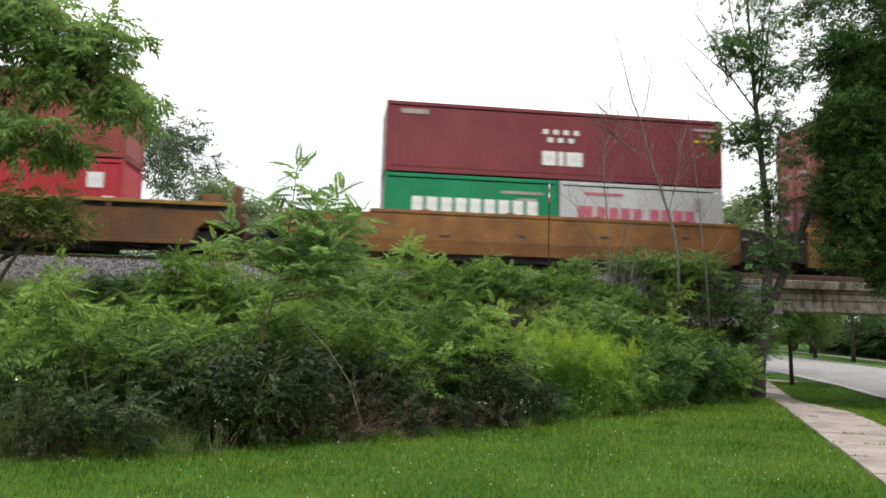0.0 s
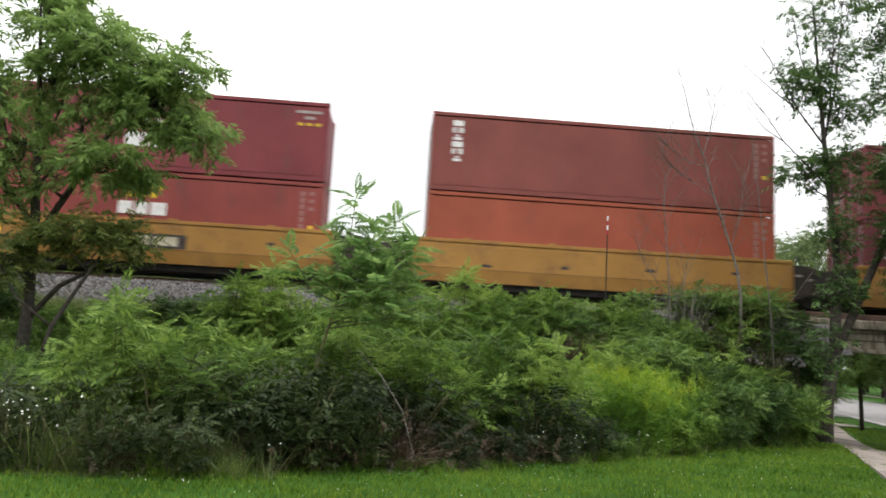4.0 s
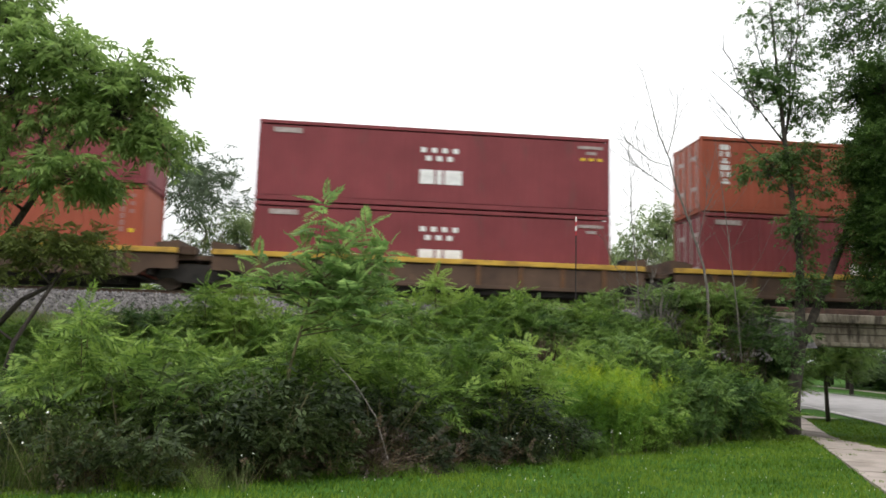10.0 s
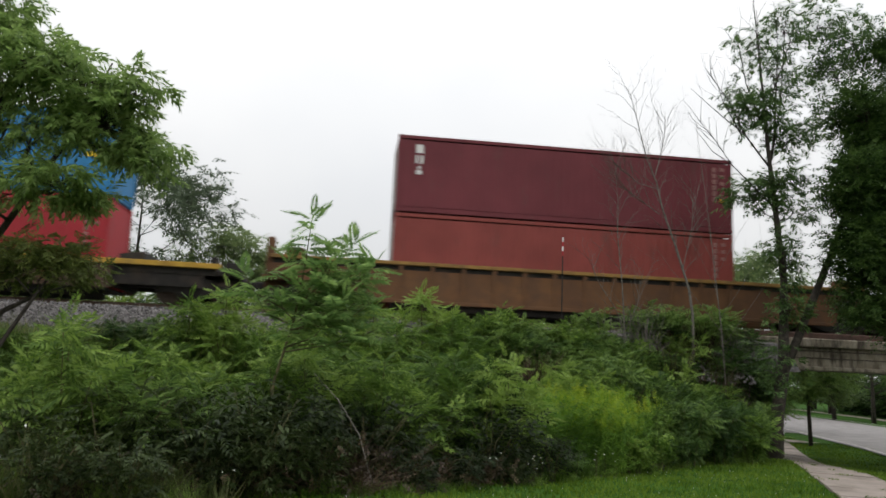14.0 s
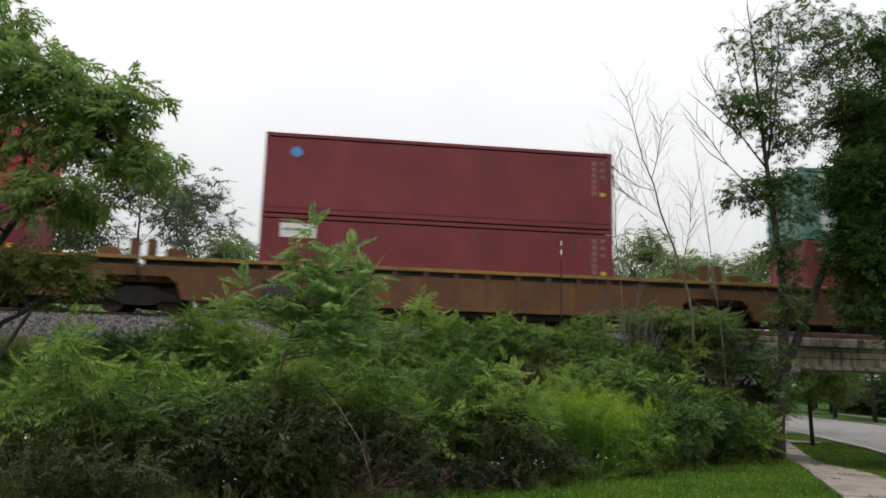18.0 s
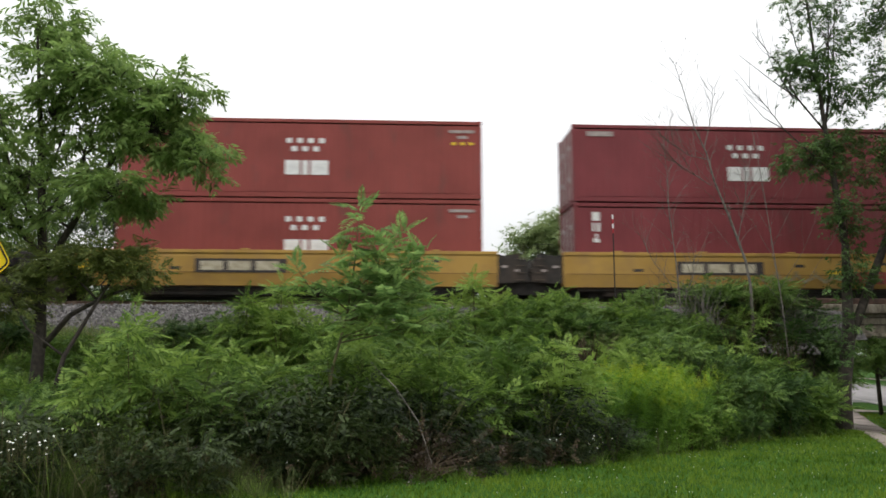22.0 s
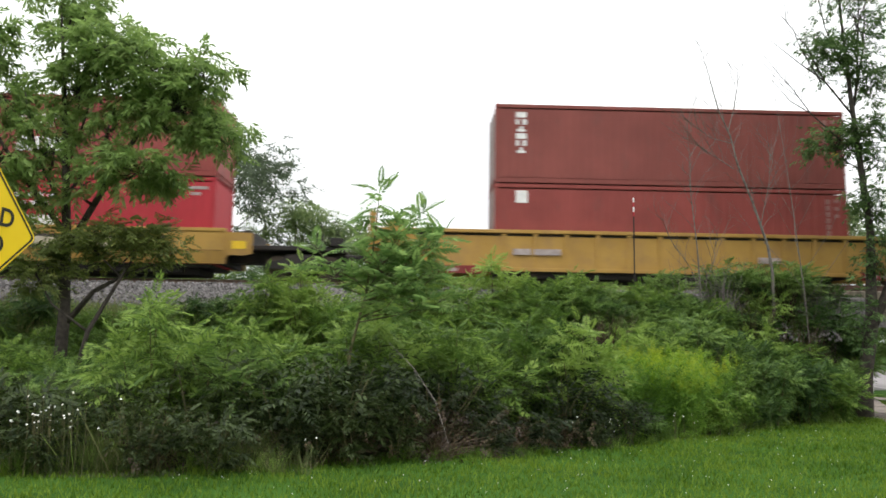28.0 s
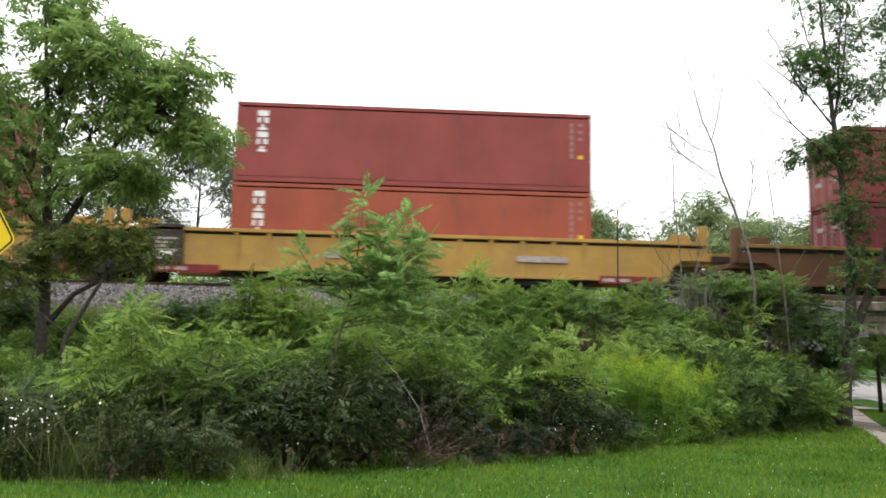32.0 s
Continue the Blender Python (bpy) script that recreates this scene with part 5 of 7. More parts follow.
        plant("shrub", SHRUBS[k], x, y, float(ground_z(x, y)) - .02, r.uniform(0, 360), (s * 1.1, s * 1.1, s), SHRUB_WORD[k], "shrub", "thicket on the bank")
    for x, y, s in ((5.9, 15.6, .55), (6.3, 15.9, .62), (6.7, 16.3, .6), (6.1, 15.5, .42), (7.1, 16.7, .5)):
        plant("shrub", SHRUBS[10], x, y, float(ground_z(x, y)) - .02, r.uniform(0, 360), (s, s, s * 1.2), SHRUB_WORD[10], "shrub", "thicket on the bank")
    for x, y, k, s in ((6.7, 19.0, 0, 1.12), (5.6, 18.3, 3, .9), (6.2, 18.0, 2, .85), (7.4, 18.9, 1, 1.05), (8.1, 19.4, 5, .95)):
        plant("shrub", SHRUBS[k], x, y, float(ground_z(x, y)) - .02, r.uniform(0, 360), s, SHRUB_WORD[k], "shrub", "thicket on the bank")
    for x, y in ((12.3, 22.4), (12.9, 22.8), (11.7, 22.1), (13.3, 23.3), (12.5, 23.3), (11.2, 22.6), (10.4, 22.4), (9.4, 22.4)):
        plant("shrub", SHRUBS[0 if x > 12 else 5], x, y, float(ground_z(x, y)) - .02, r.uniform(0, 360), (1.1, 1.1, .95), SHRUB_WORD[5], "shrub", "thicket on the bank")
    spots = []
    for i in range(150):
        x, y = -30 + i * .46 + r.uniform(-.3, .3), r.uniform(30.6, 33)
        if 13 < x < 43:
            continue
        s = r.uniform(.9, 1.3)
        spots.append((r.choice([7, 8]), x, y, 2.95, r.uniform(0, 6.28), (s * 1.3, s * 1.3, s)))
    joined_foliage("far_scrub", (7, 8), spots, "green scrub beyond the track")
    spots = []
    for i in range(90):
        w = r.uniform(0, 1)
        x, y = 52 + 14 * w + r.uniform(-1.5, 1.5), 58 + 34 * w + r.uniform(-2, 2)
        s = r.uniform(1.5, 3.0)
        spots.append((r.choice([7, 9]), x, y, float(ground_z(x, y)) - .1, r.uniform(0, 6.28), (s * 1.2, s * 1.2, s)))
    joined_foliage("far_hedge", (7, 9), spots, "dark green hedge and bushes beyond the street")


build_thicket()


def along(pts, w):
    """A point at the share w of a polyline."""
    k = w * (len(pts) - 1)
    i = min(int(k), len(pts) - 2)
    return Vector(pts[i]).lerp(Vector(pts[i + 1]), k - i)


def build_sapling():
    """The tall sumac sapling that stands over the thicket: slender leaders, each feathered with arching compound leaves."""
    r = np.random.default_rng(77)
    bx, by = -1.35, 13.0
    bz = float(ground_z(bx, by))
    ob = root("sumac_sapling", pose(bx, by, bz), "tall slender sumac sapling with arching compound leaves over the thicket", "sapling")
    o = np.array((bx, by, bz))
    P, Y, Q, S = [], [], [], []

    def feather(pts, reach, step, size):
        """Leaves in a spiral down the last metres of a leader, short and upright at its tip."""
        length = sum((Vector(q) - Vector(p)).length for p, q in zip(pts, pts[1:]))
        k, turn = 0, r.uniform(0, 6.28)
        while k * step < min(reach, length * .9):
            down = k * step
            P.append(np.array(along(pts, 1 - down / length)) - o)
            Y.append(turn + 2.4 * k + r.normal(0, .2))
            Q.append(1.15 - .85 * min(1, down / .5) + r.normal(0, .2))
            S.append(size * (.55 + .5 * min(1, down / .3)) * r.uniform(.85, 1.12))
            k += 1

    def arm(pts, rad):
        part("branch" if rad[0] < .02 else "trunk", MB().tube([tuple(np.array(p) - o) for p in pts], rad, 6), M_STEM, ob)

    trunk = [(-1.35, 13, bz - .2), (-1.19, 13, 1.35), (-.94, 13, 2.36), (-.82, 13, 3.35), (-.75, 13, 4.24)]
    arm(trunk, [.034, .028, .022, .014, .006])
    feather(trunk, 1.5, .075, 1.0)
    for tip, fork, size in (((.02, 13, 3.82), 2.9, .95), ((-1.85, 12.9, 3.16), 2.1, .9), ((-1.6, 13.1, 2.75), 1.9, .8), ((.4, 12.9, 3.42), 2.4, .9), ((-.3, 13.1, 3.5), 2.6, .9), ((.5, 12.8, 2.3), 1.5, .9), ((-.15, 12.8, 3.0), 2.1, 1.0), ((-.7, 12.6, 2.9), 2.0, .9), ((.0, 13.2, 3.25), 2.3, 1.0), ((-.35, 12.6, 2.6), 1.7, 1.0), ((-1.2, 12.8, 2.8), 2.0, .85), ((.22, 12.9, 3.3), 2.3, 1.0), ((-1.1, 13.2, 3.45), 2.5, .95), ((-.42, 12.7, 3.3), 2.3, 1.0), ((.35, 12.9, 2.75), 1.8, .95), ((-.1, 12.5, 2.75), 1.8, 1.0),
                            ((-.55, 13.4, 2.9), 1.9, 1.0), ((.15, 12.5, 2.25), 1.4, 1.0), ((-.4, 12.4, 2.3), 1.5, .9), ((.1, 13.4, 2.8), 1.7, 1.0)):
        a = along(trunk, min(.95, (fork - bz) / (4.24 - bz)))
        t = Vector(tip)
        mid = a.lerp(t, .55) + Vector((t.x - a.x, t.y - a.y, 0)) * .18 - Vector((0, 0, .06))
        arm([tuple(a), tuple(mid), tip], [.014, .01, .005])
        feather([tuple(a), tuple(mid), tip], .85, .08, size)
    v = scatter(FROND_SAP, np.array(P), np.array(Y), np.array(Q), r.normal(0, .35, len(P)), np.array(S))
    part("foliage", quad_mesh("foliage", v, M_LEAF_SAP), None, ob)


build_sapling()


def goldenrod_meshes(seed):
    r = np.random.default_rng(seed)
    st, P, Y, Q, S = MB(), [], [], [], []
    heads = []
    for i in range(16):
        a, q = r.uniform(0, 6.28), 0.5 * r.uniform(0, 1) ** .5
        x, y, h = math.cos(a) * q, math.sin(a) * q, r.uniform(0.85, 1.3)
        lx, ly = r.normal(0, .08, 2)
        st.tube([(x, y, -.1), (x + lx * .5, y + ly * .5, h * .6), (x + lx, y + ly, h)], [0.004, 0.003, 0.002], 3)
        for w in np.linspace(.06, 1, 15):
            P.append((x + lx * w, y + ly * w, h * w))
            Y.append(r.uniform(0, 6.28))
            Q.append(r.uniform(0.3, 0.9))
            S.append(r.uniform(.35, .6))
        heads.append((x + lx, y + ly, h))
    v = scatter(SPRAY_FINE, np.array(P), np.array(Y), np.array(Q), r.normal(0, .5, len(P)), np.array(S))
    n = len(heads) * 5
    H = np.repeat(np.array(heads), 5, 0) + r.normal(0, .03, (n, 3)) - (0, 0, .02)
    hv = scatter(SPRAY_FINE, H, r.uniform(0, 6.28, n), r.uniform(.7, 1.5, n), r.normal(0, .5, n), r.uniform(.3, .55, n))
    return st.mesh("woody_base", M_LEAF_GOLD), quad_mesh("foliage", v, M_LEAF_GOLD), quad_mesh("flower_spray", hv, M_GOLD)


def build_goldenrod():
    kinds = [goldenrod_meshes(i) for i in range(3)]
    r = random.Random(8)
    for i in range(34):
        x, y = r.uniform(4.15, 6.2), r.uniform(14.9, 17.0)
        if y < bush_edge(x) + 0.4:
            y = float(bush_edge(x)) + r.uniform(.4, 1.6)
        ob = plant("goldenrod", kinds[i % 3], x, y, float(ground_z(x, y)), r.uniform(0, 360), r.uniform(0.92, 1.2), "yellow-green goldenrod clump with fine narrow leaves", "wildflower", "goldenrod patch")
        if x > 4.5 and i % 4:
            tagged(part("flower_spray", kinds[i % 3][2], None, ob, "yellow-green buds"), kind="stuff")


build_goldenrod()


def blades(n, x, y, z, h, wdt, bend, seed):
    r = np.random.default_rng(seed)
    a = r.uniform(0, 6.28, n)
    c, s = np.cos(a), np.sin(a)
    b = r.uniform(0.2, 1, n) * bend
    d = r.uniform(0, 6.28, n)
    ox, oy = np.cos(d) * b * h, np.sin(d) * b * h
    V = np.zeros((n, 4, 3))
    V[:, 0] = np.stack([x - c * wdt, y - s * wdt, z], -1)
    V[:, 1] = np.stack([x + c * wdt, y + s * wdt, z], -1)
    V[:, 2] = np.stack([x + ox + c * wdt * .25, y + oy + s * wdt * .25, z + h], -1)
    V[:, 3] = np.stack([x + ox - c * wdt * .25, y + oy - s * wdt * .25, z + h], -1)
    return V.reshape(-1, 3)


def build_grass():
    r = np.random.default_rng(21)
    n = 150000
    x = np.concatenate([r.uniform(-7, 16, n), r.uniform(-9, 9, 30000)])
    y = np.concatenate([4.5 + (r.uniform(0, 1, n) ** 1.5) * 18, r.uniform(-7, 5, 30000)])
    n = len(x)
    keep = (y < bush_edge(x) + 0.7)
    wx, wy = x - 4.4, y - 4.2
    across = wx * wd.y - wy * wd.x
    ragged = r.normal(0, .05, n) + 0.05 * np.sin(y * 3.1) + 0.04 * np.sin(y * 8.3 + 1)
    keep &= (across < ragged) | (across > 1.40 + ragged)
    keep &= x < 14.3 + 0.4 * (y - 10)
    x, y = x[keep], y[keep]
    n = len(x)
    z = lawn_z(x, y) + 0.02 * np.sin(x * 1.7 + 0.6 * y) * np.sin(y * 1.3 - 0.4 * x) - 0.005
    tuft = 0.7 + 0.5 * np.sin(x * 2.3 + np.sin(y * 1.9)) * np.sin(y * 2.7)
    v = blades(n, x, y, z, r.uniform(.035, .07, n) * (0.8 + 0.35 * tuft), 0.0048 + 0.00055 * y, 0.7, 22)
    vx, vy = r.uniform(5, 26, 70000), r.uniform(9, 36, 70000)
    ac = (vx - 4.4) * wd.y - (vy - 4.2) * wd.x
    edge = np.interp(vy, [p[1] for p in road_l[3:]], [p[0] for p in road_l[3:]]) - .22
    ok = (ac > 1.4 + r.normal(0, .04, 70000) + .04 * np.sin(vy * 7)) & (vx < edge)
    vx, vy = vx[ok], vy[ok]
    v = np.concatenate([v, blades(len(vx), vx, vy, lawn_z(vx, vy) - .005, r.uniform(.03, .06, len(vx)), 0.006 + 0.0006 * vy, .7, 23)])
    js = -22.0 + 1.5 * r.integers(8, 30, 2600)
    jo = r.uniform(0, 1.42, 2600)
    ok = np.sin(js * 7.1 + jo * 4.3) + np.sin(js * 3.3 - jo * 9.1) > .5
    js, jo = js[ok] + r.normal(0, .012, ok.sum()), jo[ok]
    gx, gy = 4.4 + wd.x * js + wn.x * jo, 4.2 + wd.y * js + wn.y * jo
    v = np.concatenate([v, blades(len(gx), gx, gy, lawn_z(gx, gy) + .02, r.uniform(.03, .06, len(gx)), np.full(len(gx), .008), .8, 24)])
    tagged(new("lawn_grass", quad_mesh("lawn_grass", v, M_BLADE)), "short mown green grass with clover", "grass", kind="stuff")
    m = 480
    fx, fy = r.uniform(-3, 12, m), r.uniform(6, 19, m)
    k = (fy < bush_edge(fx) - .1)
    wx, wy = fx - 4.4, fy - 4.2
    across = wx * wd.y - wy * wd.x
    k &= (across < -0.1) | (across > 1.6)
    fx, fy = fx[k], fy[k]
    mb = MB()
    for a, b in zip(fx, fy):
        zz = float(lawn_z(a, b)) + 0.055
        mb.add([(a - .006, b, zz), (a, b - .006, zz), (a + .006, b, zz), (a, b + .006, zz), (a, b, zz + .01), (a, b, zz - .01)], [(0, 1, 4), (1, 2, 4), (2, 3, 4), (3, 0, 4), (1, 0, 5), (2, 1, 5), (3, 2, 5), (0, 3, 5)])
    tagged(part("clover_flowers", mb, M_PETAL), "tiny white clover heads in the lawn", "flowers", kind="stuff")


build_grass()


def tuft_mesh(seed, n, h, mt, bend=0.5, rad=0.3):
    r = np.random.default_rng(seed)
    a, q = r.uniform(0, 6.28, n), rad * r.uniform(0, 1, n) ** .5
    return quad_mesh("tuft", blades(n, np.cos(a) * q, np.sin(a) * q, np.full(n, -.02), r.uniform(.5, 1, n) * h, 0.007, bend, seed), mt)


def build_tufts():
    kinds = [tuft_mesh(1, 80, .75, M_STRAW, .9, .45), tuft_mesh(2, 130, .55, M_LEAF_BRIGHT, .8, .4), tuft_mesh(3, 70, .9, M_STRAW, .7, .5), tuft_mesh(4, 150, .4, M_BLADE)]
    r = random.Random(11)
    for i in range(46):
        x = r.uniform(-7.5, 11.5)
        y = float(bush_edge(x)) + r.uniform(-.12, .75)
        k = r.choice([0, 1, 1, 3, 1, 3]) if x < -5 else r.choice([1, 3, 1, 3])
        ob = root("grass_tuft", pose(x, y, float(ground_z(x, y)), 0, 0, r.uniform(0, 360)), "pale straw-green tall grass tuft" if k in (0, 2) else "green uncut grass tuft at the thicket's edge", "grass tuft", "tufts along the thicket")
        ob.scale = (r.uniform(.35, .6),) * 3
        tagged(part("tuft", kinds[k], None, ob), kind="stuff")
    for i in range(270):
        x, y = (r.uniform(-9, -3.6), r.uniform(10.4, 13.5)) if i < 36 else (r.uniform(-4.9, -1.6), r.uniform(10.1, 11.6)) if i < 86 else (r.uniform(-16, 1), r.uniform(18, 21.2))
        k = r.choice([0, 2, 1, 1]) if i > 85 else r.choice([0, 2, 0, 1])
        ob = root("grass_tuft", pose(x, y, float(ground_z(x, y)), 0, 0, r.uniform(0, 360)), "tall pale grass tuft among the weeds", "grass tuft", "tufts along the thicket")
        ob.scale = (r.uniform(.5, 1.0) if 35 < i < 86 else r.uniform(.9, 1.3),) * 3
        tagged(part("tuft", kinds[k], None, ob), kind="stuff")
    for i in range(16):
        x = r.uniform(-7.5, -3.4)
        y, k = float(bush_edge(x)) + r.uniform(.3, .9), r.choice([0, 2, 1, 1])
        ob = root("grass_tuft", pose(x, y, float(ground_z(x, y)), 0, 0, r.uniform(0, 360)), "tall pale grass tuft among the weeds", "grass tuft", "tufts along the thicket")
        ob.scale = (r.uniform(.55, .85),) * 3
        tagged(part("tuft", kinds[k], None, ob), kind="stuff")


build_tufts()


def build_flowers():
    pet = MB()
    for i in range(8):
        a = i * math.pi / 4
        c, s = math.cos(a), math.sin(a)
        pet.add([(0, 0, 0), (c * .02 - s * .01, s * .02 + c * .01, .006), (c * .042, s * .042, 0), (c * .02 + s * .01, s * .02 - c * .01, .006)], [(0, 1, 2, 3)])
    petm = pet.mesh("petals", M_PETAL)
    eye = MB().add([(-.009, 0, .004), (0, -.009, .004), (.009, 0, .004), (0, .009, .004), (0, 0, .014)], [(0, 1, 4), (1, 2, 4), (2, 3, 4), (3, 0, 4)]).mesh("flower_eye", M_YELLOWMARK)
    stem = MB().tube([(0, 0, 0), (0.02, 0, .35), (0, 0, .7)], [.005, .004, .003], 4).mesh("stem", M_STEM)
    r = random.Random(15)
    spots = []
    for i in range(38):
        spots.append((r.gauss(-4.75, .33), r.gauss(9.95, .12), r.gauss(.74, .11)))
    for x, n, h in ((-1.35, 2, .5), (2.65, 3, .5), (3.5, 9, .4), (4.9, 4, .45), (5.5, 3, .5)):
        for i in range(n):
            xx = r.gauss(x, .16)
            spots.append((xx, float(bush_edge(xx)) + r.uniform(.0, .3), r.gauss(h, .12)))
    for x, y, h in spots:
        z = float(ground_z(x, y))
        h = max(h, .2)
        ob = root("white_daisy", pose(x, y, z), "small white wild daisy on a thin green stem", "wildflower", "daisies at the thicket's edge")
        part("stem", stem, None, ob).scale = (1, 1, h / .7)
        for nm, me in (("petals", petm), ("flower_eye", eye)):
            o = part(nm, me, None, ob)
            o.location = (0, 0, h)
            o.rotation_euler = (radians(r.uniform(35, 75)), 0, r.uniform(-.6, .6))
            o.scale = (r.uniform(.3, .46),) * 3


build_flowers()


def build_dead_brush():
    r = np.random.default_rng(31)
    for bx, by, n, h in ((0.2, 12.0, 60, .95), (0.9, 12.1, 50, .7), (-.5, 11.7, 40, .7), (1.5, 12.6, 40, .6), (-3.4, 10.3, 36, .6), (-1.3, 11.2, 50, .55), (-2.2, 10.8, 40, .5), (.4, 11.6, 60, .5), (2.4, 13.2, 40, .5)):
        mb = MB()
        for i in range(n):
            a, q = r.uniform(0, 6.28), r.uniform(.1, .75)
            e = (math.cos(a) * q, math.sin(a) * q, h * r.uniform(.3, 1.1))
            m = (e[0] * .4 + r.normal(0, .06), e[1] * .4 + r.normal(0, .06), e[2] * .65)
            mb.tube([(r.normal(0, .15), r.normal(0, .15), -.05), m, e], [.007, .005, .002], 3)
        ob = root("dead_brush", pose(bx, by, float(ground_z(bx, by))), "tangled dry brown brush at the thicket's foot", "brush")
        tagged(part("dry_tangle", mb, M_DRY, ob), kind="stuff")
        P = r.normal(0, .35, (70, 3)) * (1, 1, .5) + (0, 0, h * .5)
        P[:, 2] = np.maximum(P[:, 2], .05)
        part("dry_foliage", quad_mesh("dry_leaves", scatter(SPRAY, P, r.uniform(0, 6.28, 70), r.normal(-.3, .5, 70), r.normal(0, .6, 70), r.uniform(.4, .8, 70)), M_DRY), None, ob)
    ob = root("fallen_branch", pose(0, 0, 0), "long bare grey branch leaning out of the thicket", "branch")
    part("branch_stem", MB().tube([(-.5, 12.2, 1.5), (-.1, 11.9, 1.12), (.25, 11.7, .62), (.45, 11.5, .02)], [.005, .008, .009, .01], 5).tube([(-.1, 11.9, 1.12), (-.02, 11.9, .9), (.02, 11.9, .6)], [.006, .004, .002], 4), M_BARK_DEAD, ob)


build_dead_brush()


def grow(mb, r, p, d, length, rad, depth, tips, wander=0.25, kids=3, rise=0.15, n=6):
    """A limb that forks into thinner ones; collects the places where leaves grow."""
    pts, rr = [Vector(p)], [rad]
    d = Vector(d).normalized()
    steps = 4
    for i in range(steps):
        d = (d + Vector((r.gauss(0, wander), r.gauss(0, wander), r.gauss(rise, wander * .6))) * .45).normalized()
        pts.append(pts[-1] + d * (length / steps))
        rr.append(rad * (1 - .62 * (i + 1) / steps))
    mb.tube(pts, rr, n)
    if depth == 0:
        tips += [(pts[2], d), (pts[3], d), (pts[4], d)]
        return
    if depth == 1:
        tips += [(pts[3], d)]
    for k in range(kids):
        j = r.choice([2, 3, 4]) if k else 4
        q = Vector((r.gauss(0, 1), r.gauss(0, 1), r.gauss(.15, .6))).normalized()
        grow(mb, r, pts[j], (d * .9 + q * .75), length * r.uniform(.55, .75), rr[j] * .75, depth - 1, tips, wander, kids, rise, max(3, n - 1))


def leaf_cloud(tips, template, per, spread, seed, size=(0.8, 1.2), pitch=-0.1):
    r = np.random.default_rng(seed)
    P = np.repeat(np.array([tuple(t[0]) for t in tips]), per, 0)
    n = len(P)
    P = P + np.clip(r.normal(0, spread, (n, 3)), -1.7 * spread, 1.7 * spread) * (1, 1, .6)
    return scatter(template, P, r.uniform(0, 6.28, n), r.normal(pitch, .35, n), r.normal(0, .4, n), r.uniform(*size, n))


def tree(name, label, base, stems, limbs, leaf, bark, per, spread, template, seed, category="tree", size=(0.8, 1.2), group=""):
    """stems: polylines with radii; limbs: (x, y, z), direction, length, radius, depth."""
    r = random.Random(seed)
    ob = root(name, pose(*base), label, category, group)
    mb, tips = MB(), []
    stem = MB()
    for pts, rad in stems:
        stem.tube(pts, rad, 9)
    for p, d, ln, rad, depth in limbs:
        grow(mb, r, p, d, ln, rad, depth, tips)
    part("trunk", stem, bark, ob, smooth=True)
    tagged(part("branchwork", mb, bark, ob, smooth=True), kind="stuff")
    if per:
        part("crown", quad_mesh("crown", leaf_cloud(tips, template, per, spread, seed, size), leaf), None, ob)
    return ob


def round_tree(name, label, x, y, height, radius, crown_low, leaf, seed, per=5, spread=.3, template=FROND_MID, n=16, depth=1, trunk=0.14, lean=(0, 0), size=(.9, 1.3), bark=M_BARK, group=""):
    r = random.Random(seed)
    z = float(ground_z(x, y)) - 0.05
    pts = [(0, 0, 0), (lean[0] * .3, lean[1] * .3, height * .3), (lean[0] * .7, lean[1] * .7, height * .62), (lean[0], lean[1], height * .95)]
    limbs = []
    for i in range(n):
        w = crown_low / height + (0.97 - crown_low / height) * (i + .5) / n
        a = i * 2.4 + r.uniform(-.4, .4)
        prof = math.sin(math.pi * min(1, .22 + .78 * (w - crown_low / height) / (1 - crown_low / height)) ** .9) ** .6
        ln = max(.5, radius * prof * r.uniform(.6, .85))
        limbs.append((along(pts, w), (math.cos(a), math.sin(a), .15 + .5 * w), ln, trunk * .4 * (1.2 - w), depth))
    return tree(name, label, (x, y, z), [(pts, [trunk, trunk * .8, trunk * .5, trunk * .15])], limbs, leaf, bark, per, spread, template, seed, size=size, group=group)


